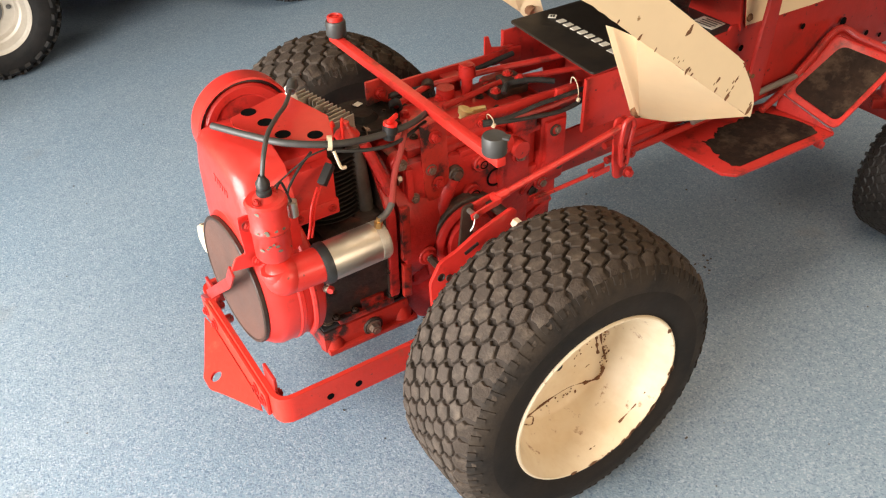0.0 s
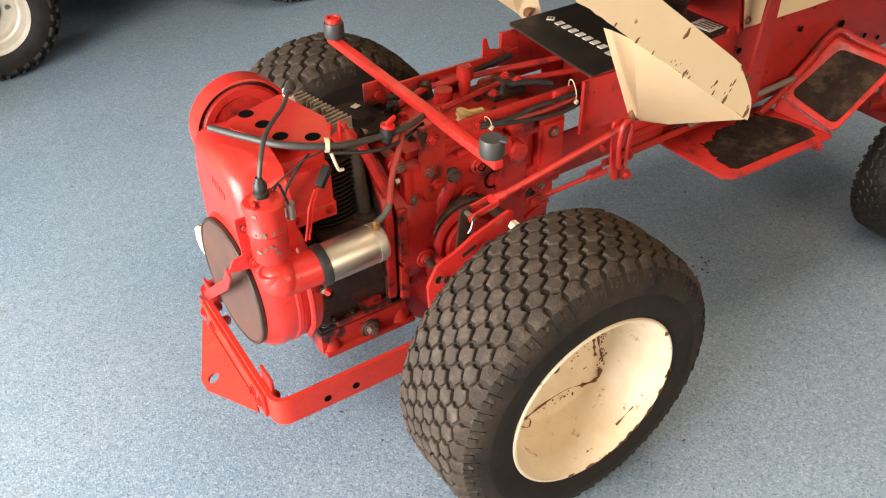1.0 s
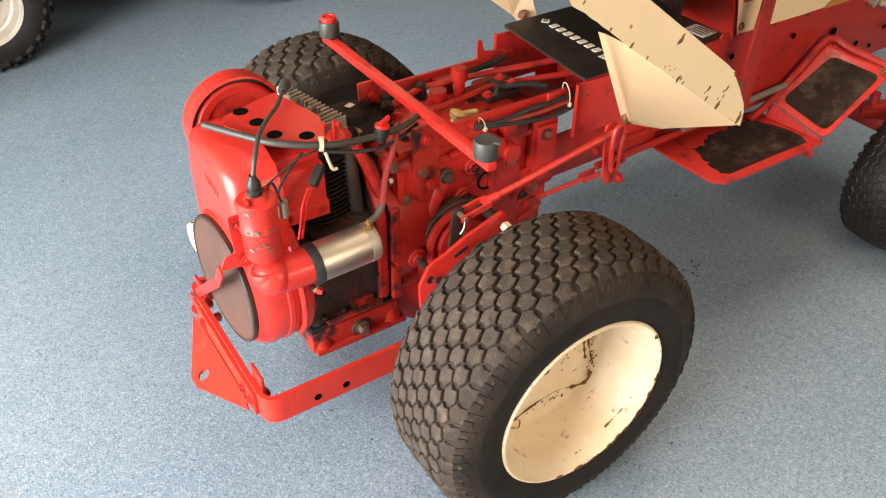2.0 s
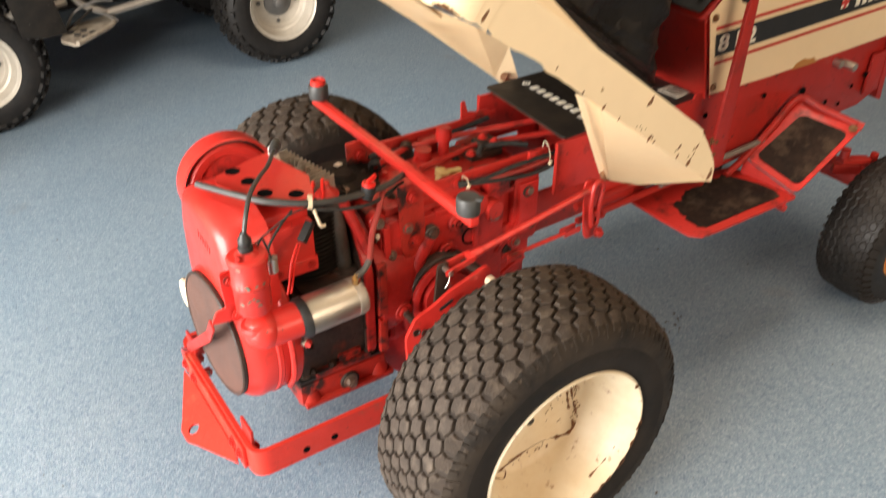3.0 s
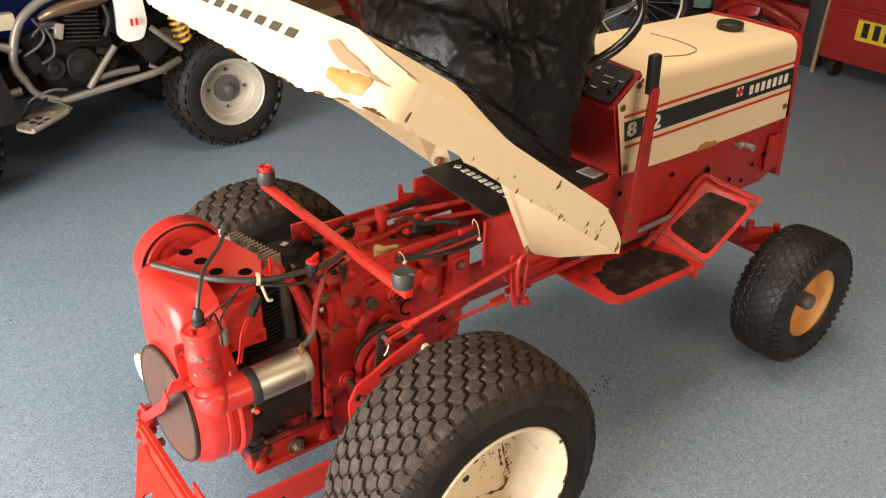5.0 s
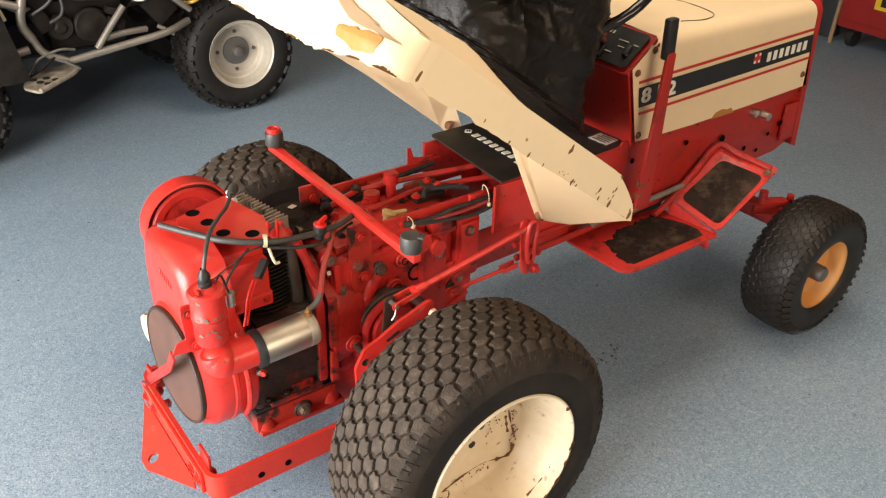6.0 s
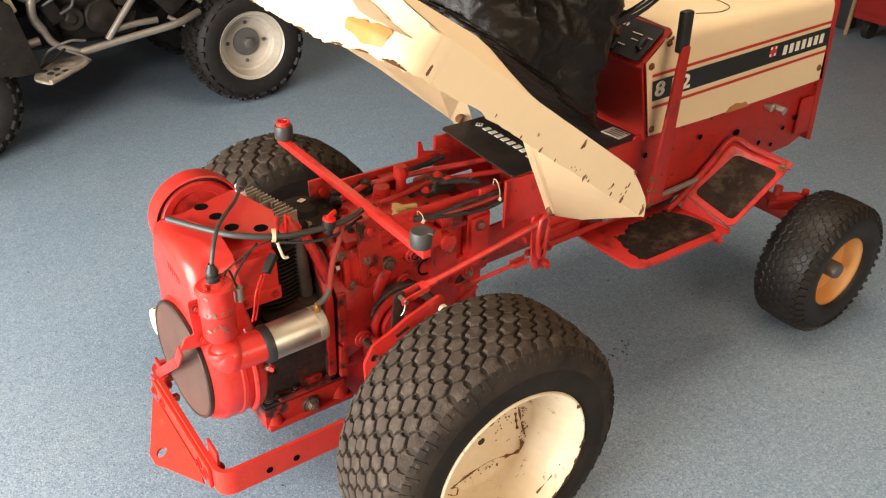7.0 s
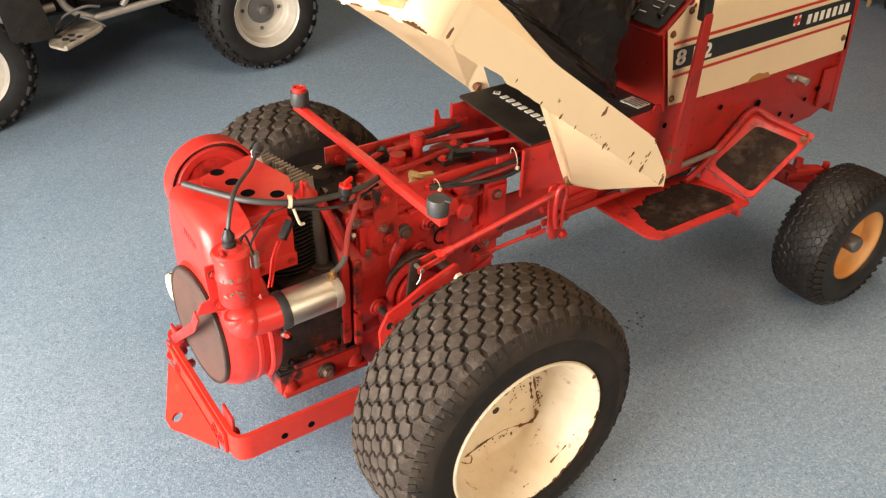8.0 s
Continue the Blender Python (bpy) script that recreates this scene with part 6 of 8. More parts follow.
bm = nb()
plate(bm, rounded([D0 + V((0, -0.160, 0)), D0 + V((0, 0.160, 0)), D0 + DU * 0.118 + V((0, 0.160, 0)), D0 + DU * 0.118 + V((0, -0.160, 0))], 0.014), 0.008)
dash = part("dashboard", bm, RED_OLD, fw, "sloping red dashboard")
bm = nb()
plate(bm, rounded([D0 + DU * 0.008 + DN * 0.0085 + V((0, -0.148, 0)), D0 + DU * 0.008 + DN * 0.0085 + V((0, 0.148, 0)), D0 + DU * 0.108 + DN * 0.0085 + V((0, 0.148, 0)), D0 + DU * 0.108 + DN * 0.0085 + V((0, -0.148, 0))], 0.01), 0.002)
part("dash_panel", bm, BLACK, dash, "black instrument panel with small pale markings")


def on_dash(u, y, h=0.0110):
    return D0 + DU * u + DN * h + V((0, y, 0))


mark_bars(dash, "dash_mark", face_pose(on_dash(0.086, -0.02), (0, -1, 0), DU), 7, 0.075, 0.009, PAPER, 0.0006)
for u, y, w in ((0.072, -0.095, 0.03), (0.055, -0.10, 0.02), (0.034, -0.075, 0.024), (0.040, -0.125, 0.016), (0.070, -0.135, 0.014)):
    bm = nb()
    box(bm, (0, 0, 0), (w, 0.0025, 0.0008))
    bm.transform(face_pose(on_dash(u, y, 0.0112), (0, -1, 0), DU))
    part("dash_label", bm, PAPER, dash)
for u, y in ((0.028, -0.06), (0.05, -0.125)):
    bm = nb()
    box(bm, on_dash(u, y, 0.014), (0.03, 0.012, 0.010), Matrix.Rotation(-0.67, 3, "Y"), 0.002)
    part("dash_switch", bm, BLACK, dash)
bm = nb()
lathe(bm, on_dash(0.055, -0.045, 0.010), DN, [(0.0, 0.006), (0.02, 0.006), (0.022, 0.016), (0.032, 0.017), (0.038, 0.012), (0.040, 0.0)], 24)
part("choke_knob", bm, KNOB, dash, "round dull maroon plastic knob")
# steering wheel
SW = V((0.632, 0.0, 0.992))
SA = V((-0.48, 0.0, 0.87)).normalized()
bm = nb()
a, u_, w_ = basis(SA)
tube(bm, [SW + 0.172 * (math.cos(2 * math.pi * k / 40) * u_ + math.sin(2 * math.pi * k / 40) * w_) for k in range(41)], 0.0115, 14, 0)
sw = part("steering_wheel", bm, GLOSS, tractor, "black steering wheel rim with bright spokes")
for k in range(3):
    an = 2 * math.pi * k / 3 - 0.156
    d_ = math.cos(an) * u_ + math.sin(an) * w_
    bm = nb()
    beam(bm, SW - SA * 0.02 + d_ * 0.02, SW + d_ * 0.170, 0.018, 0.004, up=SA)
    part("spoke", bm, CHROME, sw, "bright steel spoke")
bm = nb()
cyl(bm, SW - SA * 0.01, SW - SA * 0.24, 0.014, seg=16)
cyl(bm, SW + SA * 0.004, SW - SA * 0.03, 0.03, seg=24)
part("steering_column", bm, BLACK, sw)

# side panel under the hood
for s in (-1, 1):
    bm = nb()
    o = [(0.555, s * 0.152, 0.50), (0.555, s * 0.152, 0.642), (0.660, s * 0.152, 0.646), (0.665, s * 0.152, 0.655), (1.385, s * 0.152, 0.668), (1.40, s * 0.152, 0.50), (1.32, s * 0.152, 0.47), (0.95, s * 0.152, 0.455)]
    plate(bm, o if s < 0 else o[::-1], 0.006, 0.001)
    sp = part("side_panel", bm, RED_OLD, tractor, "dark red frame side panel with bolts")
    for x, z, r in ((0.78, 0.555, 0.010), (0.90, 0.60, 0.007), (1.05, 0.575, 0.011), (1.16, 0.52, 0.007), (1.22, 0.50, 0.006), (1.31, 0.56, 0.008), (1.26, 0.54, 0.006), (0.70, 0.60, 0.007), (0.66, 0.545, 0.006)):
        # hole shade painted as a disc on the solid panel
        bm = nb()
        cyl(bm, (x, s * 0.158, z), (x, s * 0.1592, z), r, seg=14)
        part("bolt_hole", bm, HOLE_SHADE, sp)
    bm = nb()
    box(bm, (1.350, s * 0.160, 0.560), (0.065, 0.008, 0.11), bevel=0.002)
    part("frame_horn", bm, RED_OLD, sp)
    for dx in (0.0, 0.045):
        bm = nb()
        cyl(bm, (1.165 + dx * 0.55, s * 0.150, 0.626 - dx * 0.15), (1.165 + dx * 0.55, s * (0.172 + dx * 0.5), 0.624 - dx * 0.15), 0.0105, seg=14)
        part("silver_fitting", bm, STEEL, sp, "bright steel fitting")
bm = nb()
plate(bm, [(0.686, -0.148, 0.640), (0.686, 0.148, 0.640), (0.505, 0.148, 0.640), (0.505, -0.148, 0.640)], 0.006)
part("seat_deck", bm, BLACK, tractor)
bm = nb()
box(bm, (0.653, -0.098, 0.6475), (0.046, 0.056, 0.001), Matrix.Rotation(0.1, 3, "Z"))
wl = part("warning_label", bm, PAPER, tractor, "pale printed label")
for k in range(4):
    bm = nb()
    box(bm, (0.638 + 0.010 * k, -0.098 - 0.004 * (k % 2), 0.6484), (0.004, 0.040, 0.0006), Matrix.Rotation(0.1, 3, "Z"))
    part("print_line", bm, LETTER_DARK, wl)
# hand lever with a black grip
bm = nb()
plate(bm, rounded([(0.666, -0.209, 0.495), (0.716, -0.209, 0.495), (0.718, -0.209, 0.56), (0.724, -0.209, 0.885), (0.698, -0.209, 0.885), (0.672, -0.209, 0.56)], 0.008), 0.009, 0.0015)
lv = part("hand_lever", bm, RED_OLD, tractor, "flat red hand lever with a black grip")
bm = nb()
beam(bm, (0.710, -0.205, 0.868), (0.706, -0.205, 0.962), 0.020, 0.030, up=(1, 0, 0), bevel=0.006)
part("grip", bm, BLACK, lv, "black plastic grip")
for z in (0.535, 0.565, 0.50):
    bolt(lv, (0.676 + (z - 0.53) * 0.07, -0.210, z), (0, -1, 0), 0.009, 0.006, RUST)

# ---- footrests ----
for s in (-1, 1):
    bm = nb()
    Z = 0.400
    o = [(0.546, s * 0.080, Z), (0.546, s * 0.21, Z), (0.550, s * 0.290, Z), (0.572, s * 0.312, Z), (0.64, s * 0.315, Z), (0.882, s * 0.315, Z), (0.895, s * 0.300, Z), (0.87, s * 0.13, Z)]
    plate(bm, o if s < 0 else o[::-1], 0.007, 0.0015)
    fr = part("footrest", bm, RED, tractor, "red steel footrest plate with a worn black pad")
    bm = nb()
    pts = []
    rg = random.Random(9)
    base = [(0.588, 0.280), (0.602, 0.294), (0.85, 0.294), (0.862, 0.27), (0.858, 0.235), (0.845, 0.20), (0.815, 0.150), (0.75, 0.155), (0.68, 0.158), (0.655, 0.172), (0.645, 0.185), (0.612, 0.176), (0.600, 0.225)]
    for i, (x, y) in enumerate(base):
        x2, y2 = base[(i + 1) % len(base)]
        for k in range(5):
            t = k / 5
            j = 0.005 if i >= 6 else 0.0008
            pts.append((x + (x2 - x) * t + rg.uniform(-j, j), s * (y + (y2 - y) * t + rg.uniform(-j, j)), Z + 0.0075))
    plate(bm, pts if s < 0 else pts[::-1], 0.0018)
    part("grip_pad", bm, PAD, fr, "worn dark grip pad with torn edges")
    # sloping toe plate
    A, B, C, D = V((0.886, s * 0.312, 0.410)), V((1.089, s * 0.312, 0.528)), V((1.030, s * 0.165, 0.556)), V((0.872, s * 0.165, 0.446))
    bm = nb()
    plate(bm, rounded([A, B, C, D], 0.02), 0.006, 0.001)
    tp_ = part("toe_plate", bm, RED, fr, "sloping red toe plate")
    up_ = (B - A).cross(D - A).normalized()
    if up_.z < 0:
        up_ = -up_
    bm = nb()

    def mixq(a, b):
        return A + (B - A) * a + (D - A) * b + (C - B - D + A) * a * b
    plate(bm, rounded([mixq(0.07, 0.07) + up_ * 0.0068, mixq(0.86, 0.08) + up_ * 0.0068, mixq(0.84, 0.80) + up_ * 0.0068, mixq(0.08, 0.88) + up_ * 0.0068], 0.018), 0.002)
    part("toe_pad", bm, PAD, tp_, "rough black toe pad")
    bm = nb()
    tube(bm, [D + up_ * 0.004 + V((-0.06, 0, -0.03)), D + up_ * 0.006, D + (C - D) * 0.5 + up_ * 0.012, C + up_ * 0.014, C + (B - C) * 0.35 + up_ * 0.012, C + (B - C) * 0.9 + up_ * 0.006], 0.0085, 10, 6)
    beam(bm, D + up_ * 0.004, C + up_ * 0.010, 0.004, 0.024, up=up_)
    beam(bm, C + up_ * 0.004, B + up_ * 0.003, 0.020, 0.006, up=up_)
    part("toe_rail", bm, RED_OLD, tp_, "bent red toe rail")
    bm = nb()
    plate(bm, [A + V((0, 0, -0.004)), D, V((0.868, s * 0.165, 0.4075)), V((0.884, s * 0.308, 0.4075))], 0.004)
    part("riser", bm, RED, tp_)
    bolt(tp_, B + V((-0.02, -s * 0.012, -0.005)) + up_ * 0.0065, up_, 0.007, 0.005, RUST)
    bm = nb()
    cyl(bm, (0.845, s * 0.306, 0.402), (0.845, s * 0.306, 0.384), 0.010, 0.009, 12)
    cyl(bm, (0.845, s * 0.300, 0.388), (0.845, s * 0.318, 0.388), 0.009, seg=12)
    part("footrest_lug", bm, RED, fr)
    for x in (0.62, 0.83):
        bm = nb()
        beam(bm, (x, s * 0.12, 0.392), (x, s * 0.30, 0.392), 0.03, 0.012)
        part("footrest_arm", bm, RED_OLD, fr)

# ---- front axle and wheels ----
FX, FZ = 1.281, 0.197
bm = nb()
beam(bm, (FX, -0.27, 0.300), (FX, 0.27, 0.300), 0.045, 0.045, bevel=0.004)
fa = part("front_axle", bm, RED_OLD, tractor, "dark red front axle beam")
bm = nb()
beam(bm, (FX, 0.0, 0.30), (FX, 0.0, 0.48), 0.08, 0.06, up=(0, 1, 0), bevel=0.005)
part("axle_pivot", bm, RED_OLD, fa)
for s in (-1, 1):
    bm = nb()
    cyl(bm, (FX, s * 0.262, 0.25), (FX, s * 0.262, 0.365), 0.020, seg=18)
    beam(bm, (FX - 0.02, s * 0.262, 0.372), (FX - 0.11, s * 0.235, 0.385), 0.03, 0.012, bevel=0.002)
    beam(bm, (FX - 0.075, s * 0.200, 0.335), (FX + 0.005, s * 0.262, 0.335), 0.022, 0.026, bevel=0.004)
    cyl(bm, (FX, s * 0.262, 0.312), (FX, s * 0.262, 0.352), 0.027, seg=18)
    kn = part("steering_knuckle", bm, RED_OLD, fa, "red steering knuckle")
    bm = nb()
    cyl(bm, (FX - 0.10, s * 0.238, 0.390), (FX - 0.10, s * 0.238, 0.415), 0.012, seg=12)
    part("ball_joint", bm, RED_OLD, kn)
    bm = nb()
    cyl(bm, (FX, s * 0.262, 0.365), (FX, s * 0.262, 0.385), 0.011, seg=6)
    part("king_pin_nut", bm, RED_OLD, kn)
    fw_ = new("front_wheel")
    fw_.parent = tractor
    fw_["label"] = "small front wheel with a worn ribbed tyre on an orange rim"
    y0 = s * 0.355
    bm = nb()
    prof = [(-0.066, 0.105), (-0.074, 0.112), (-0.080, 0.135), (-0.080, 0.155), (-0.074, 0.176), (-0.062, 0.190), (-0.04, 0.1955), (0.0, 0.1975), (0.04, 0.1955), (0.062, 0.190), (0.074, 0.176), (0.080, 0.155), (0.080, 0.135), (0.074, 0.112), (0.066, 0.105)]
    lathe(bm, (FX, y0, FZ), (0, s, 0), prof, 72)
    ft = part("tyre", bm, FRONT_RUBBER, fw_, "worn black front tyre")
    bm = nb()
    cnt = 44
    for k in range(cnt):
        for row, (w, r) in enumerate(((-0.046, 0.1950), (-0.028, 0.1968), (-0.0095, 0.1976), (0.0095, 0.1976), (0.028, 0.1968), (0.046, 0.1950))):
            a = 2 * math.pi * (k + 0.5 * (row % 2)) / cnt
            lean = Matrix.Rotation(-a, 3, "Y") @ Matrix.Rotation(s * w * 4.5, 3, "Z")
            c = V((FX + math.cos(a) * r, y0 + s * w, FZ + math.sin(a) * r))
            # a low six-sided pad, its crown rounded by wear
            foot, top = ([bm.verts.new(c + lean @ V((h_, f_ * 0.0100 * math.sin(q * math.pi / 3), f_ * 0.0140 * math.cos(q * math.pi / 3)))) for q in range(6)] for h_, f_ in ((-0.001, 1.03), (0.0010, 0.78)))
            bm.faces.new(top)
            for q in range(6):
                bm.faces.new((foot[q], foot[(q + 1) % 6], top[(q + 1) % 6], top[q]))
        for sd in (-1, 1):
            for inner, off in ((True, 0.0), (False, 0.5)):
                a = 2 * math.pi * (k + off) / cnt
                path_ = ((0.055, 0.1935), (0.065, 0.1885)) if inner else ((0.066, 0.1875), (0.0790, 0.1700))
                p, q = (V((FX + math.cos(a + da) * r, y0 + s * sd * w, FZ + math.sin(a + da) * r)) for (w, r), da in zip(path_, (0.0, 0.03)))
                beam(bm, p, q, 0.011 if inner else 0.009, 0.0065, up=(math.cos(a), sd * s * (0.3 if inner else 0.8), math.sin(a)))
    tagged(part("tread", bm, FRONT_RUBBER, ft), kind="stuff")
    bm = nb()
    lathe(bm, (FX, y0, FZ), (0, s, 0), [(0.058, 0.108), (0.067, 0.116), (0.071, 0.1185), (0.072, 0.1185), (0.063, 0.108), (0.050, 0.099), (0.030, 0.094), (0.020, 0.088), (0.012, 0.060), (0.016, 0.034), (0.016, 0.0)], 56)
    rm = part("rim", bm, ORANGE, fw_, "orange steel rim")
    bm = nb()
    lathe(bm, (FX, y0, FZ), (0, s, 0), [(0.010, 0.024), (0.060, 0.024), (0.066, 0.020), (0.070, 0.0)], 24)
    part("hub_cap", bm, HUB_GREY, rm, "dull grey grease cap")
    bm = nb()
    lathe(bm, (FX, y0, FZ), (0, -s, 0), [(0.066, 0.112), (0.05, 0.098), (0.0, 0.095), (-0.01, 0.03), (0.08, 0.03), (0.08, 0.0)], 40)
    part("rim_back", bm, ORANGE, rm)
# ---- black plastic bag over the seat ----
bm = nb()
NU, NV = 300, 200
BC, BR = V((0.350, -0.005, 1.03)), V((0.238, 0.220, 0.45))
# where the film is drawn together: place, reach, count of folds, depth
KNOTS = [(V((0.067, -0.17, 1.138)), 0.16, 5, 0.016), (V((0.254, -0.20, 1.069)), 0.17, 6, 0.020), (V((0.44, -0.16, 1.03)), 0.10, 4, 0.010), (V((0.50, -0.12, 0.86)), 0.12, 5, 0.014)]
CREASE = [V((-0.02, 0, 1.150)), V((0.067, 0, 1.138)), V((0.160, 0, 1.118)), V((0.254, 0, 1.069)), V((0.34, 0, 1.052)), V((0.46, 0, 1.02))]
EAST = [(0.50, 0.25), (0.67, 0.25), (0.75, 0.205), (0.85, 0.180), (0.95, 0.235), (1.13, 0.285), (1.30, 0.28), (1.60, 0.24)]


def ridge(p, width):
    """A sharp ridge that falls off to smooth sheet on both sides."""
    v = abs(noise.noise(p))
    return max(0.0, 1.0 - v / width) ** 1.6


def east_reach(z):
    for (z0, r0), (z1, r1) in zip(EAST, EAST[1:]):
        if z <= z1:
            t = min(max((z - z0) / (z1 - z0), 0.0), 1.0)
            return r0 + (r1 - r0) * t * t * (3 - 2 * t)
    return EAST[-1][1]


def knot_folds(p):
    """Folds that run out from each knot."""
    total = 0.0
    for c, reach, count, depth in KNOTS:
        d = p - c
        r = d.length
        if r > reach * 3:
            continue
        ang = math.atan2(d.z, d.x) + 0.6 * noise.noise(p * 9.0)
        fold = (1 - abs(math.sin(ang * count * 0.5 + c.x * 20))) ** 2.5
        total += 1.25 * depth * fold * math.exp(-r / (reach * 0.55)) * min(1.0, r / 0.025) - 0.010 * math.exp(-(r / 0.028) ** 2)
    return total


def crease_step(p):
    """The film laps over itself along one long crease: full above it, hollow below."""
    best, side = 9.0, 1.0
    for a, b in zip(CREASE, CREASE[1:]):
        if a.x - 0.02 <= p.x <= b.x + 0.02:
            t = min(max((p.x - a.x) / (b.x - a.x), 0.0), 1.0)
            h = p.z - (a.z + (b.z - a.z) * t) - 0.006 * noise.noise(p * 22.0)
            if abs(h) < best:
                best, side = abs(h), math.tanh(h / 0.007)
    fade = min(1.0, max(0.0, (p.x + 0.02) / 0.06)) * min(1.0, max(0.0, (0.46 - p.x) / 0.12))
    return 0.020 * side * math.exp(-best / 0.045) * fade if best < 1 else 0.0


rows = []
for j in range(NV + 1):
    ph = -math.pi / 2 + math.pi * j / NV
    ring = []
    for i in range(NU):
        th = 2 * math.pi * i / NU
        d = V((math.cos(ph) * math.cos(th), math.cos(ph) * math.sin(th), math.sin(ph)))
        k_ = (abs(d.x) ** 3 + abs(d.y) ** 3 + abs(d.z) ** 3) ** (-1 / 3)
        p = V((d.x * BR.x, d.y * BR.y, d.z * BR.z)) * k_
        if d.x > 0:
            p.x *= east_reach(BC.z + p.z) / BR.x
        here = BC + p
        # broad billows, slanting drapes, then fine crumples
        fold = 0.020 * noise.noise(d * 1.5 + V((2.0, 0, 0))) + 0.006 * noise.noise(V((here.x * 5, here.y * 5, here.z * 9)))
        slope = V((here.x * 2.0 + here.z * 3.6, here.y * 2.0, here.z * 1.2))
        below = min(1.0, max(0.0, (1.08 - here.z) / 0.08))
        fold += below * (0.011 * ridge(slope * 1.3, 0.16) + 0.006 * ridge(slope * 2.7 + V((7, 0, 0)), 0.14))
        fold += (1 - below) * 0.004 * ridge(V((here.x * 4 - here.z * 2, here.y * 4, here.z * 5)), 0.10)
        fold += 0.0045 * ridge(V((here.x * 9, here.y * 9, here.z * 15)), 0.10) + 0.0012 * noise.noise(here * 60.0)
        if here.y < 0.05:
            fold += knot_folds(here) + crease_step(here)
        p += d * (fold - 0.012)
        # the skirt hangs and follows the tipped pan
        p.x += 0.16 * max(0.0, -d.z - 0.45)
        low = -0.365 if p.x > 0.24 else -0.365 + (0.24 - p.x) * 0.80
        if p.z < low:
            p.z = low + 0.18 * (p.z - low)
        ring.append(bm.verts.new(BC + p))
    rows.append(ring)
for a, b in zip(rows, rows[1:]):
    for i in range(NU):
        k = (i + 1) % NU
        bm.faces.new((a[i], a[k], b[k], b[i]))
bmesh.ops.remove_doubles(bm, verts=bm.verts[:], dist=0.0005)
solid("plastic_bag", bm, BAG, "crumpled black plastic bag pulled over the tractor seat", "bag", angle=60)

# ---- quad bike behind the tractor ----
quad = thing("quad_bike", "worn quad bike with silver tube frame and blue bodywork", "quad bike")


def knobbly(parent, c, r, half, rim_r, out, rim_mat, seed):
    wh = new("quad_wheel")
    wh.parent = parent
    wh["label"] = "knobbly quad wheel on a pale steel rim"
    bm = nb()
    prof = [(-half * 0.9, rim_r * 0.98), (-half, rim_r * 1.15), (-half * 1.04, r * 0.70), (-half * 1.0, r * 0.80), (-half * 0.90, r * 0.875), (-half * 0.72, r * 0.925), (-half * 0.4, r * 0.955), (0.0, r * 0.965), (half * 0.4, r * 0.955), (half * 0.72, r * 0.925), (half * 0.90, r * 0.875), (half * 1.0, r * 0.80), (half * 1.04, r * 0.70), (half, rim_r * 1.15), (half * 0.9, rim_r * 0.98)]
    lathe(bm, c, (0, out, 0), prof, 64)
    ty = part("tyre", bm, QUAD_TYRE, wh, "black knobbly tyre")
    bm = nb()
    n = 26
    for k in range(n):
        for w_, rr, tilt, off in ((-0.94, 0.862, -0.85, 0.5), (-0.60, 0.945, -0.28, 0.0), (-0.02, 0.972, 0.0, 0.5), (0.36, 0.964, 0.12, 0.0), (0.66, 0.938, 0.38, 0.5), (0.95, 0.858, 0.85, 0.0)):
            a = 2 * math.pi * (k + off) / n
            p = V((c[0] + math.cos(a) * r * rr, c[1] + out * half * w_, c[2] + math.sin(a) * r * rr))
            lean = Matrix.Rotation(-a, 3, "Y") @ Matrix.Rotation(out * tilt, 3, "Z")
            if abs(w_) > 0.9:
                box(bm, p, (0.016, 0.015, 0.022 if k % 2 else 0.034), lean)
            else:
                for turn in (-0.62, 0.62):
                    box(bm, p, (0.018, 0.010, 0.036), lean @ Matrix.Rotation(turn, 3, "X"))
    tagged(part("knob_tread", bm, QUAD_TYRE, ty), kind="stuff")
    bm = nb()
    lathe(bm, c, (0, out, 0), [(half * 0.80, rim_r * 0.95), (half * 0.95, rim_r * 1.03), (half * 1.0, rim_r * 1.06), (half * 0.95, rim_r * 1.06), (half * 0.9, rim_r * 0.96), (half * 0.72, rim_r * 0.90), (half * 0.55, rim_r * 0.86), (half * 0.5, rim_r * 0.80), (half * 0.3, rim_r * 0.74), (half * 0.25, rim_r * 0.62), (half * 0.3, rim_r * 0.40), (half * 0.3, 0.0)], 56)
    rim = part("rim", bm, rim_mat, wh, "dusty pale grey steel rim")
    for k in range(4):
        a = math.pi / 4 + math.pi / 2 * k
        bolt(rim, (c[0] + 0.60 * rim_r * math.cos(a + 0.75), c[1] + out * half * 0.27, c[2] + 0.60 * rim_r * math.sin(a + 0.75)), (0, out, 0), 0.006, 0.008, HUB_GREY)
    bm = nb()
    lathe(bm, c, (0, out, 0), [(half * 0.28, rim_r * 0.44), (half * 0.36, rim_r * 0.43), (half * 0.38, rim_r * 0.38), (half * 0.40, 0.024), (half * 0.62, 0.021), (half * 0.66, 0.014), (half * 0.66, 0.0)], 32)
    part("hub", bm, HUB_GREY, rim, "grey wheel hub")


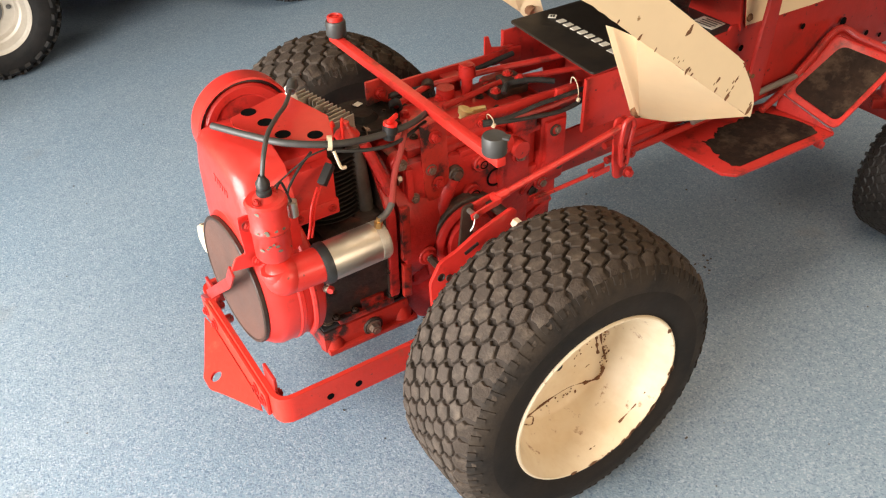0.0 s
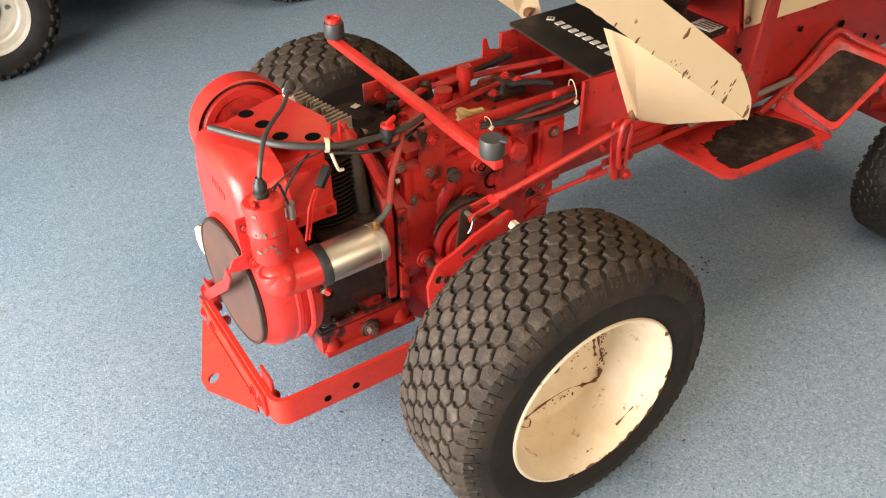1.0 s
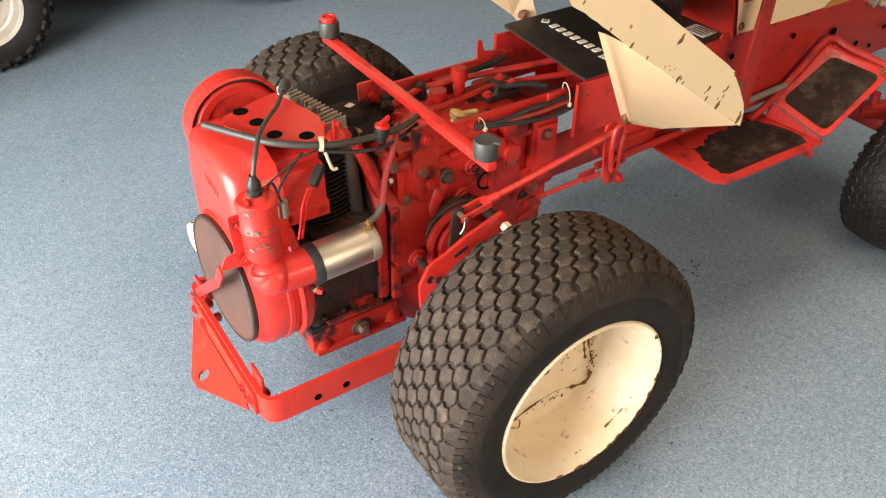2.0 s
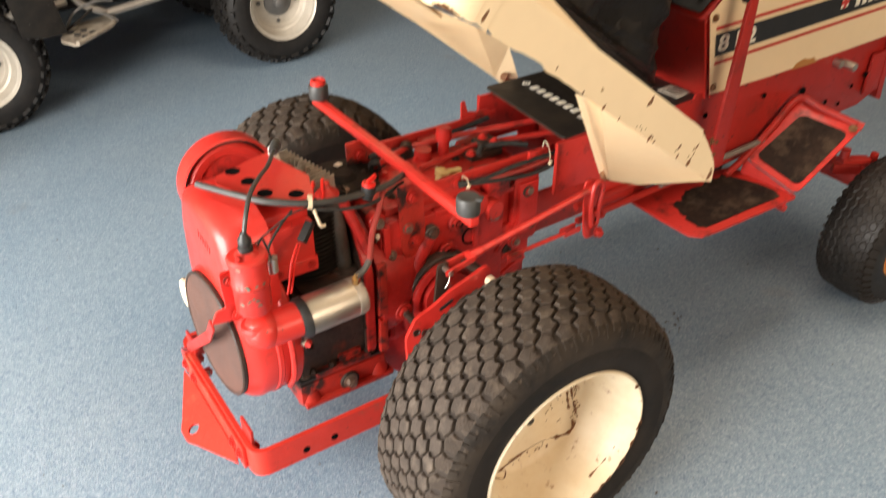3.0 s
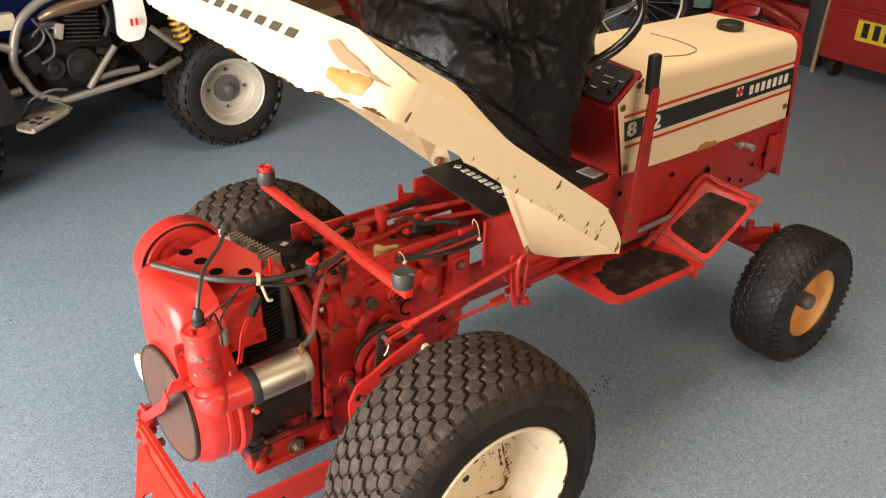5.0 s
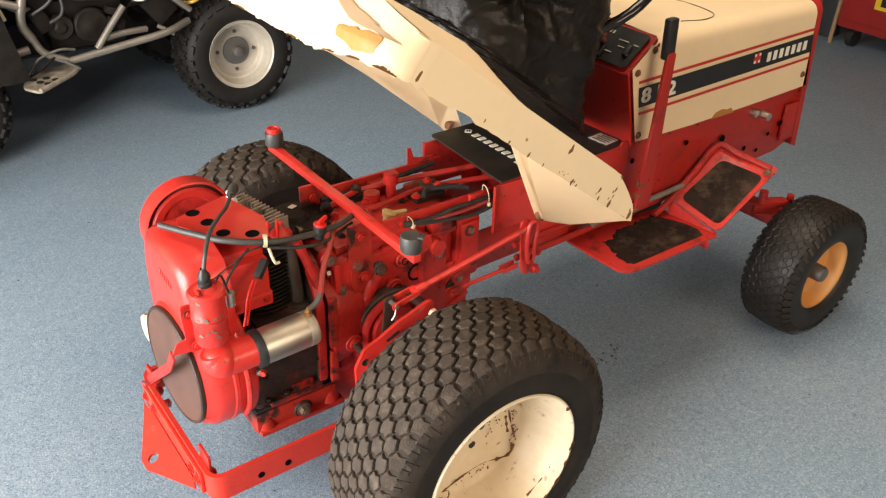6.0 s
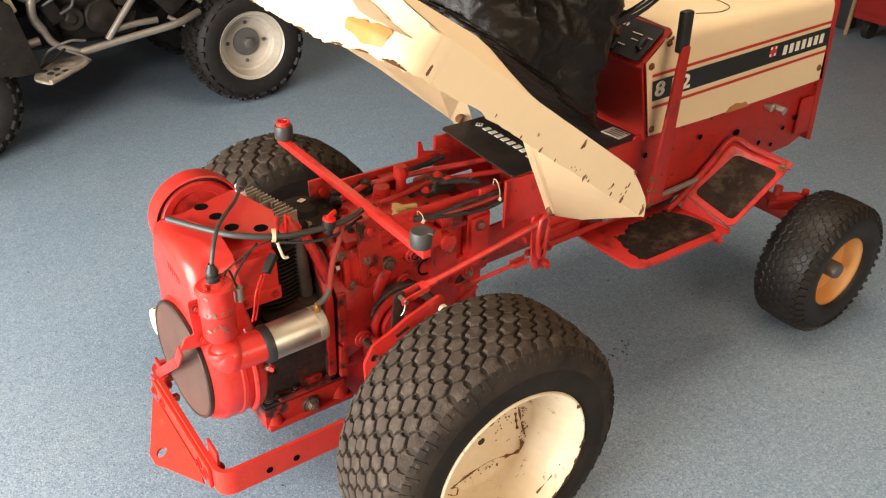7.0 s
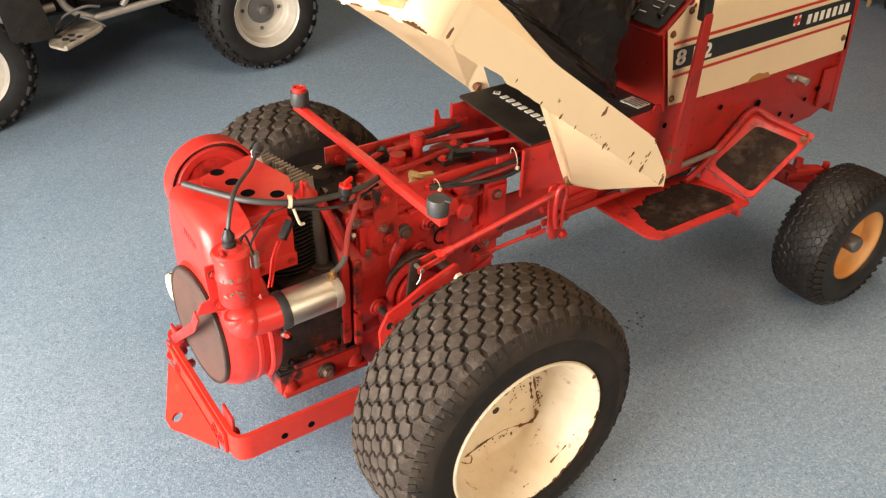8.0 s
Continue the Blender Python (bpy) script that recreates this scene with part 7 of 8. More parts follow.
QRIM = mat("dusty_quad_rim", (0.52, 0.46, 0.38), 0.45, metal=0.2, var=(0.36, 0.31, 0.25), scale=14, amount=0.6)
QY = 2.14
for s, yc in ((-1, QY), (1, QY + 0.72)):
    front_y = QY - 0.08 if s < 0 else QY + 0.78
    knobbly(quad, (0.635, yc, 0.262), 0.266, 0.105, 0.142, s, QRIM, 1)
    knobbly(quad, (-0.575, front_y, 0.250), 0.255, 0.085, 0.138, s, QRIM, 2)
TUBES = [
    ([(-0.09, 2.0, 0.372), (0.10, 2.0, 0.397), (0.30, 2.0, 0.424), (0.42, 2.06, 0.44)], 0.015),
    ([(0.03, 2.0, 0.78), (-0.03, 2.0, 0.775), (-0.10, 2.0, 0.752), (-0.176, 2.0, 0.69), (-0.215, 2.0, 0.60), (-0.225, 2.0, 0.53), (-0.20, 2.0, 0.475)], 0.017),
    ([(0.03, 2.0, 0.780), (0.15, 2.02, 0.84), (0.30, 2.06, 0.92)], 0.017),
    ([(0.025, 2.0, 0.405), (0.085, 2.0, 0.478), (0.150, 2.0, 0.553)], 0.013),
    ([(0.065, 2.01, 0.437), (0.15, 2.03, 0.440), (0.24, 2.05, 0.436)], 0.013),
    ([(0.30, 2.0, 0.605), (0.345, 2.0, 0.563), (0.42, 2.02, 0.495)], 0.012),
    ([(-0.20, 2.0, 0.475), (-0.17, 2.0, 0.42), (-0.09, 2.0, 0.375)], 0.014),
    ([(-0.22, 2.0, 0.44), (-0.40, 2.0, 0.42), (-0.62, 2.05, 0.45)], 0.016),
    ([(-0.22, 2.0, 0.60), (-0.40, 2.02, 0.66), (-0.62, 2.05, 0.70)], 0.016),
    ([(0.47, 2.62, 0.40), (0.20, 2.58, 0.40), (-0.16, 2.56, 0.46), (-0.18, 2.56, 0.70), (0.2, 2.55, 0.92)], 0.016),
]
for pts, r in TUBES:
    bm = nb()
    tube(bm, pts, r, 12, 8)
    part("frame_tube", bm, GREY_TUBE, quad, "silver painted frame tube")
bm = nb()
cyl(bm, (0.635, QY - 0.02, 0.262), (0.635, QY + 0.74, 0.262), 0.026, seg=16)
cyl(bm, (0.617, 2.42, 0.262), (0.617, 2.50, 0.262), 0.11, seg=24)
box(bm, (0.40, 2.48, 0.32), (0.44, 0.05, 0.06), bevel=0.01)
part("rear_axle", bm, QUAD_IRON, quad, "dark rear axle and swing arm")
bm = nb()
beam(bm, (-0.60, QY + 0.02, 0.245), (-0.60, QY + 0.70, 0.245), 0.03, 0.03)
part("front_axle", bm, QUAD_IRON, quad)
# engine with finned cylinder
bm = nb()
box(bm, (0.02, 2.20, 0.49), (0.30, 0.26, 0.20), bevel=0.03)
qe = part("quad_engine", bm, QUAD_IRON, quad, "black oily quad engine")
for c, r in (((-0.085, 2.06, 0.493), 0.052), ((0.03, 2.06, 0.485), 0.070)):
    bm = nb()
    lathe(bm, c, (0, -1, 0), [(0.0, 0.0), (0.0, r), (0.02, r * 0.96), (0.028, r * 0.84), (0.026, r * 0.5), (0.034, r * 0.3), (0.034, 0.0)], 32)
    part("engine_cover", bm, QUAD_IRON, qe, "round black engine cover")
QFIN = mat("dark_alloy_fins", (0.055, 0.042, 0.032), 0.45, metal=0.6, var=(0.06, 0.05, 0.04), scale=30)
bm = nb()
box(bm, (0.045, 2.10, 0.645), (0.09, 0.10, 0.12), Matrix.Rotation(0.12, 3, "Y"))
qc = part("quad_cylinder", bm, QUAD_IRON, qe, "grey finned cylinder")
for k in range(8):
    bm = nb()
    box(bm, (0.038 + 0.002 * k, 2.09, 0.588 + 0.0155 * k), (0.135 - 0.003 * abs(k - 4), 0.15, 0.005), Matrix.Rotation(0.12, 3, "Y"), 0.0018)
    part("cylinder_fin", bm, QFIN, qc)
bm = nb()
tube(bm, [(-0.10, 2.02, 0.690), (-0.05, 2.0, 0.715), (0.03, 2.0, 0.728), (0.12, 2.01, 0.742), (0.20, 2.05, 0.76), (0.45, 2.14, 0.82)], lambda t: 0.014 + 0.012 * min(1.0, t * 3), 16, 8)
part("exhaust_pipe", bm, mat("scorched_pipe", (0.22, 0.14, 0.085), 0.4, metal=0.6, var=(0.08, 0.05, 0.03), scale=12, amount=0.9), quad, "scorched brown exhaust pipe")
bm = nb()
box(bm, (-0.045, 2.02, 0.638), (0.035, 0.04, 0.06), Matrix.Rotation(0.3, 3, "Y"), 0.006)
box(bm, (-0.075, 2.03, 0.66), (0.05, 0.04, 0.025), bevel=0.006)
part("carburettor", bm, ALU, quad, "grey alloy carburettor")
for pts, r in (([(-0.09, 2.0, 0.66), (-0.075, 1.99, 0.60), (-0.085, 1.99, 0.555), (-0.13, 1.99, 0.53)], 0.006), ([(-0.14, 2.01, 0.63), (-0.11, 2.0, 0.66), (-0.06, 2.0, 0.67)], 0.007), ([(-0.18, 2.02, 0.56), (-0.12, 2.0, 0.60), (-0.10, 2.0, 0.64), (-0.13, 2.0, 0.70)], 0.006), ([(0.12, 2.0, 0.60), (0.14, 1.99, 0.66), (0.13, 1.99, 0.72)], 0.008)):
    bm = nb()
    tube(bm, pts, r, 8, 6)
    part("breather_hose", bm, BLACK_RUBBER if r > 0.0065 else GREY_HOSE, quad)
for c, sz in (((-0.14, 2.06, 0.61), (0.08, 0.05, 0.06)), ((0.12, 2.05, 0.48), (0.07, 0.05, 0.05)), ((0.11, 2.03, 0.535), (0.05, 0.04, 0.03)), ((0.30, 2.06, 0.52), (0.12, 0.06, 0.10)), ((-0.15, 2.05, 0.53), (0.06, 0.05, 0.09)), ((0.20, 2.12, 0.64), (0.10, 0.10, 0.12))):
    bm = nb()
    box(bm, c, sz, Matrix.Rotation(c[0] * 3, 3, "Y"), 0.010)
    part("engine_bracket", bm, QUAD_IRON, quad)
# foot plate with heel guard
FOOTP = mat("scuffed_pale_plastic", (0.42, 0.36, 0.28), 0.6, var=(0.16, 0.12, 0.09), scale=26, amount=0.9)
bm = nb()
plate(bm, rounded([(-0.285, 1.925, 0.318), (-0.242, 1.835, 0.322), (-0.085, 1.955, 0.330), (-0.065, 2.08, 0.330), (-0.228, 2.06, 0.320)], 0.025), 0.010)
fp = part("foot_plate", bm, FOOTP, quad, "scuffed pale foot plate")
for x, y in ((-0.22, 1.93), (-0.19, 1.965), (-0.165, 1.93), (-0.235, 1.97), (-0.20, 1.90)):
    # black disc painted for the dark of each drain hole
    bm = nb()
    cyl(bm, (x, y, 0.334), (x, y, 0.337), 0.013, seg=12)
    part("drain_hole", bm, BLACK, fp)
for pts in ([(-0.24, 2.0, 0.345), (-0.20, 1.99, 0.40), (-0.12, 1.99, 0.425), (-0.06, 2.0, 0.415)], [(-0.16, 2.0, 0.40), (-0.10, 1.98, 0.375), (-0.06, 1.97, 0.345)], [(-0.25, 1.98, 0.34), (-0.20, 1.97, 0.37), (-0.14, 1.99, 0.40)]):
    bm = nb()
    tube(bm, pts, 0.0055, 8, 6)
    part("foot_peg", bm, HUB_GREY if pts[0][0] > -0.245 else QUAD_IRON, quad)
bm = nb()
plate(bm, [(-0.402, 1.945, 0.358), (-0.329, 1.945, 0.342), (-0.249, 1.945, 0.347), (-0.262, 1.945, 0.42), (-0.299, 1.945, 0.60), (-0.34, 1.945, 0.63), (-0.44, 1.945, 0.63)], 0.02, 0.004)
part("mud_guard", bm, mat("scratched_black_guard", (0.008, 0.007, 0.006), 0.7, spec=0.15, var=(0.022, 0.017, 0.013), scale=30, amount=0.6, specks=(0.12, 0.10, 0.08), speck_scale=35, speck_low=0.66), quad, "scratched black mud guard beside the foot plate")
# plastics
bm = nb()
plate(bm, rounded([(0.10, 2.0, 0.90), (0.34, 2.0, 0.90), (0.285, 2.0, 0.74), (0.292, 2.0, 0.63), (0.268, 2.0, 0.565), (0.205, 2.0, 0.558), (0.168, 2.0, 0.585), (0.176, 2.0, 0.74)], 0.022), 0.02, 0.005)
wp = part("side_plastic", bm, WHITE, quad, "white plastic side guard with a red mark")
mark_bars(wp, "guard_mark", face_pose((0.233, 1.9785, 0.641), (1, 0, 0), (0, 0, 1)), 2, 0.040, 0.028, CAP_RED, 0.001, "two red strokes")
bm = nb()
plate(bm, rounded([(0.10, 1.995, 1.02), (0.46, 1.995, 1.02), (0.44, 1.995, 0.87), (0.16, 1.995, 0.87)], 0.03), 0.02, 0.004)
part("side_plastic", bm, WHITE, quad)
bm = nb()
box(bm, (-0.10, 2.3, 0.98), (0.50, 0.40, 0.34), bevel=0.05)
part("fuel_tank_cover", bm, BLUE, quad, "blue plastic tank cover")
bm = nb()
box(bm, (-0.46, 2.28, 0.86), (0.34, 0.42, 0.30), bevel=0.05)
part("front_cowl", bm, NAVY, quad, "dark navy front cowl")
bm = nb()
box(bm, (-0.36, 2.02, 0.697), (0.35, 0.05, 0.062), bevel=0.015)
beam(bm, (-0.318, 2.0, 0.670), (-0.284, 1.985, 0.560), 0.022, 0.012, up=(0, 1, 0), bevel=0.003)
part("front_fender", bm, TAN_TANK, quad, "cream plastic fender edge")
bm = nb()
box(bm, (0.45, 2.48, 0.95), (0.62, 0.34, 0.16), bevel=0.05)
part("quad_seat", bm, BLACK, quad, "long black seat")
# slabs over the wheels that block light from the floor beneath
for name, c, sz in (("rear_fender", (0.72, 2.5, 0.80), (0.60, 0.86, 0.03)), ("front_fender", (-0.58, 2.5, 0.80), (0.62, 0.80, 0.03))):
    bm = nb()
    box(bm, c, sz, bevel=0.012)
    part(name, bm, BLUE, quad, "blue plastic fender slab over the wheels, shading the floor below")
# plate added under the engine to block light and darken the floor
bm = nb()
box(bm, (0.08, 2.48, 0.335), (0.62, 0.46, 0.012), bevel=0.004)
part("skid_plate", bm, QUAD_IRON, quad, "black plate added under the engine to shade the floor")
bm = nb()
tube(bm, [(-0.242, 1.835, 0.336), (-0.16, 1.893, 0.340), (-0.085, 1.955, 0.344), (-0.066, 2.02, 0.346), (-0.065, 2.08, 0.344)], 0.009, 8, 6)
part("foot_rim", bm, FOOTP, quad, "raised rim of the foot plate")
# yellow coil spring and damper
bm = nb()
S_, E_ = V((0.447, 2.05, 0.515)), V((0.418, 2.05, 0.69))
a, u_, w_ = basis(E_ - S_)
tube(bm, [S_ + (E_ - S_) * (k / 60) + 0.032 * (math.cos(k * 0.72) * u_ + math.sin(k * 0.72) * w_) for k in range(61)], 0.007, 8, 0)
part("coil_spring", bm, SPRING, quad, "yellow shock absorber spring")
bm = nb()
cyl(bm, (0.290, 2.06, 0.440), (0.348, 2.04, 0.400), 0.009, seg=14)
part("chain_adjuster", bm, GREY_TUBE, quad, "bright steel adjuster rod")
bm = nb()
lathe(bm, (0.262, 2.20, 0.475), (0, -1, 0), [(0.0, 0.050), (0.0, 0.085), (0.008, 0.088), (0.012, 0.082), (0.012, 0.050)], 32)
part("sprocket_guard", bm, QUAD_IRON, quad, "black ring over the drive sprocket")
bm = nb()
cyl(bm, S_, E_, 0.018, seg=16)
part("damper", bm, GREY_TUBE, quad)

# ---- along the far wall ----
chest = thing("tool_chest", "red steel tool chest on castors with a yellow sticker", "tool chest")
CH = V((4.13, 0.68, 0.0))
CT = Matrix.Translation(CH) @ Matrix.Rotation(radians(-3), 4, "Z")


def local(bm):
    bm.transform(CT)
    return bm


bm = nb()
box(bm, (0, 0, 0.54), (0.55, 0.95, 0.86), bevel=0.012)
part("body", local(bm), CHEST, chest, "red painted steel body")
for z, h in ((0.285, 0.25), (0.52, 0.17), (0.70, 0.15), (0.87, 0.15)):
    bm = nb()
    box(bm, (-0.282, 0, z), (0.016, 0.86, h), bevel=0.005)
    dr = part("drawer", local(bm), CHEST, chest)
    bm = nb()
    box(bm, (-0.297, 0, z + h * 0.38), (0.016, 0.84, 0.018), bevel=0.004)
    part("handle", local(bm), CHEST, dr)
bm = nb()
box(bm, (-0.2915, 0.15, 0.315), (0.002, 0.24, 0.12))
st = part("sticker", local(bm), YELLOW, chest, "yellow sticker with black strokes")
mark_bars(st, "sticker_mark", CT @ face_pose((-0.2935, 0.15, 0.315), (0, -1, 0), (0, 0, 1)), 3, 0.20, 0.08, BLACK, 0.001)
for x in (-0.2, 0.2):
    for y in (-0.4, 0.4):
        bm = nb()
        lathe(bm, (x, y, 0.055), (0, 1, 0), [(-0.02, 0.0), (-0.02, 0.05), (-0.015, 0.055), (0.015, 0.055), (0.02, 0.05), (0.02, 0.0)], 24)
        box(bm, (x, y, 0.10), (0.06, 0.06, 0.02))
        part("castor", local(bm), BLACK, chest, "black castor")


def crate(name, c, s, m_, label, category, bev=0.02, turn=0.0):
    bm = nb()
    box(bm, c, s, Matrix.Rotation(turn, 3, "Z"), bev)
    return solid(name, bm, m_, label, category)


# dark post, and a stick leaning beside it
bm = nb()
box(bm, (4.02, 1.29, 0.9), (0.10, 0.10, 1.8), bevel=0.008)
solid("steel_post", bm, mat("dark_post_paint", (0.03, 0.032, 0.033), 0.5, scale=10), "dark painted steel post beside the tool chest", "post")
bm = nb()
cyl(bm, (3.90, 1.195, 0.0), (3.98, 1.205, 1.1), 0.012, seg=10)
solid("wooden_stick", bm, CARTON, "thin wooden stick leaning by the tool chest", "stick")

# machine with red body, black tank on top
machine = thing("red_machine", "red machine with a black tank standing by the wall", "machine")
bm = nb()
box(bm, (4.30, 1.72, 0.21), (0.50, 0.72, 0.22), bevel=0.05)
part("body", bm, CHEST, machine, "red painted body")
bm = nb()
box(bm, (4.24, 1.50, 0.47), (0.34, 0.34, 0.30), bevel=0.05)
tk = part("tank", bm, BLACK, machine, "black tank")
bm = nb()
lathe(bm, (4.20, 1.55, 0.62), (0, 0, 1), [(0.0, 0.04), (0.02, 0.045), (0.035, 0.04), (0.035, 0.0)], 24)
part("tank_cap", bm, BLACK, tk)
for k in range(4):
    bm = nb()
    box(bm, (4.068, 1.39 + 0.07 * k, 0.47), (0.008, 0.02, 0.20), bevel=0.003)
    part("tank_rib", bm, BLACK, tk)
bm = nb()
lathe(bm, (4.03, 1.80, 0.25), (-1, 0, 0.2), [(0.0, 0.0), (0.0, 0.11), (0.03, 0.12), (0.045, 0.09), (0.04, 0.04), (0.05, 0.0)], 36)
part("recoil_cover", bm, RED_OLD, machine, "round red cover")
for pts, r, m_ in (([(4.02, 2.02, 0.14), (3.95, 1.90, 0.24), (3.94, 1.72, 0.31), (3.96, 1.52, 0.27), (4.03, 1.42, 0.20)], 0.020, CHEST), ([(4.04, 1.98, 0.20), (3.97, 1.80, 0.18), (3.95, 1.62, 0.22), (4.02, 1.5, 0.15)], 0.014, BLACK), ([(4.02, 1.90, 0.12), (3.95, 1.75, 0.20), (3.97, 1.60, 0.14)], 0.016, RED_OLD)):
    bm = nb()
    tube(bm, pts, r, 12, 8)
    part("hose", bm, m_, machine)
for y in (1.48, 1.95):
    bm = nb()
    lathe(bm, (4.18, y, 0.10), (0, 1, 0), [(-0.04, 0.0), (-0.04, 0.085), (-0.025, 0.10), (0.025, 0.10), (0.04, 0.085), (0.04, 0.0)], 32)
    part("wheel", bm, RUBBER, machine)

# motorcycle front wheel and fork behind the hood
moto = thing("motorcycle", "motorcycle standing by the wall, its spoked wheel turned aside", "motorcycle")
MC = V((3.33, 2.08, 0.32))
bm = nb()
lathe(bm, MC, (-0.75, -0.65, 0), [(-0.04, 0.255), (-0.05, 0.28), (-0.03, 0.31), (0.0, 0.32), (0.03, 0.31), (0.05, 0.28), (0.04, 0.255)], 56, closed=True)
mw = part("tyre", bm, QUAD_TYRE, moto, "black motorcycle tyre")
bm = nb()
lathe(bm, MC, (-0.75, -0.65, 0), [(-0.03, 0.262), (-0.025, 0.242), (0.025, 0.242), (0.03, 0.262)], 56, closed=True)
part("rim", bm, mat("dull_brassy_rim", (0.34, 0.27, 0.17), 0.4, metal=0.7, scale=20), mw, "dull brassy wheel rim")
a, u_, w_ = basis(V((-0.75, -0.65, 0)))
for k in range(18):
    an = 2 * math.pi * k / 18
    bm = nb()
    d_ = math.cos(an) * u_ + math.sin(an) * w_
    cyl(bm, MC + a * (0.02 if k % 2 else -0.02), MC + d_ * 0.245, 0.0022, seg=6)
    part("spoke", bm, HUB_GREY, mw)
bm = nb()
cyl(bm, MC - a * 0.05, MC + a * 0.05, 0.045, seg=24)
part("hub", bm, ALU, mw)
for s in (-1, 1):
    bm = nb()
    cyl(bm, MC + a * 0.075 * s, MC + a * 0.075 * s + V((0.18, 0.16, 0.62)), 0.024, seg=16)
    part("fork_leg", bm, QUAD_IRON, moto, "dark fork leg")
    bm = nb()
    beam(bm, MC + a * 0.108 * s + V((0.05, 0.045, 0.18)), MC + a * 0.108 * s + V((0.15, 0.13, 0.52)), 0.055, 0.006, up=a, bevel=0.002)
    part("fork_guard", bm, TAN_TANK, moto, "ivory plastic fork guard")
bm = nb()
box(bm, (3.72, 2.42, 0.62), (0.55, 0.45, 0.5), bevel=0.12)
box(bm, (3.55, 2.3, 0.35), (0.4, 0.34, 0.34), bevel=0.08)
part("body", bm, BLACK, moto, "dark motorcycle body")

# clutter on the floor by the wall
crate("folded_cloth", (4.20, 2.32, 0.22), (0.34, 0.36, 0.16), TITLE, "bundle of teal and grey cloth on the dark chest", "cloth bundle", 0.12, 0.3)
crate("red_cover", (4.22, 2.30, 0.36), (0.40, 0.40, 0.12), CHEST, "folded red cover on the bundle by the wall", "cover", 0.10, 0.1)
crate("dark_chest", (4.30, 2.50, 0.07), (0.6, 0.72, 0.14), BLACK, "low black chest under the bundle", "chest", 0.03)


def open_carton(label, at, size, turn, flap_angles):
    """A cardboard box with its four flaps folded outwards."""
    m = Matrix.Translation(at) @ Matrix.Rotation(turn, 4, "Z")
    ob = thing("cardboard_box", label, "box", group="cardboard boxes")
    lx, ly, h = size
    for c, sz in (((0, -ly / 2, h / 2), (lx, 0.006, h)), ((0, ly / 2, h / 2), (lx, 0.006, h)), ((-lx / 2, 0, h / 2), (0.006, ly - 0.012, h)), ((lx / 2, 0, h / 2), (0.006, ly - 0.012, h)), ((0, 0, 0.005), (lx - 0.012, ly - 0.012, 0.006))):
        bm = nb()
        box(bm, c, sz)
        bm.transform(m)
        part("wall" if c[2] > 0.01 else "base", bm, CARTON, ob)
    for k, ang in enumerate(flap_angles):
        out_ = V(((0, -1, 0), (0, 1, 0), (-1, 0, 0), (1, 0, 0))[k])
        wide, dep = (lx, ly * 0.42) if k < 2 else (ly, ly * 0.42)
        base = V((out_.x * lx / 2, out_.y * ly / 2, h + 0.001))
        side_ = V((out_.y, -out_.x, 0)) * wide * 0.49
        tip = base + (out_ * math.cos(ang) + V((0, 0, math.sin(ang)))) * dep
        bm = nb()
        plate(bm, [base - side_, base + side_, tip + side_ * 0.97, tip - side_ * 0.97], 0.004)
        bm.transform(m)
        part("flap", bm, CARTON, ob)
    return ob


open_carton("open brown cardboard box with its flaps folded out", (1.66, 3.30, 0.0), (0.36, 0.30, 0.26), 0.22, (-0.9, 0.5, 0.2, 0.6))
open_carton("taller brown cardboard box with bottles inside", (1.36, 3.52, 0.0), (0.42, 0.32, 0.36), 0.05, (-1.2, 0.9, -1.2, -1.0))
for x, y, h, m_ in ((1.28, 3.46, 0.42, TITLE), (1.40, 3.50, 0.46, SPRING), (1.47, 3.44, 0.40, TITLE)):
    bm = nb()
    lathe(bm, (x, y, 0.010), (0, 0, 1), [(0.0, 0.0), (0.0, 0.04), (h * 0.7, 0.04), (h * 0.82, 0.016), (h, 0.015), (h, 0.0)], 20)
    solid("bottle", bm, m_, "plastic bottle standing in the cardboard box", "bottle", group="bottles in the box")

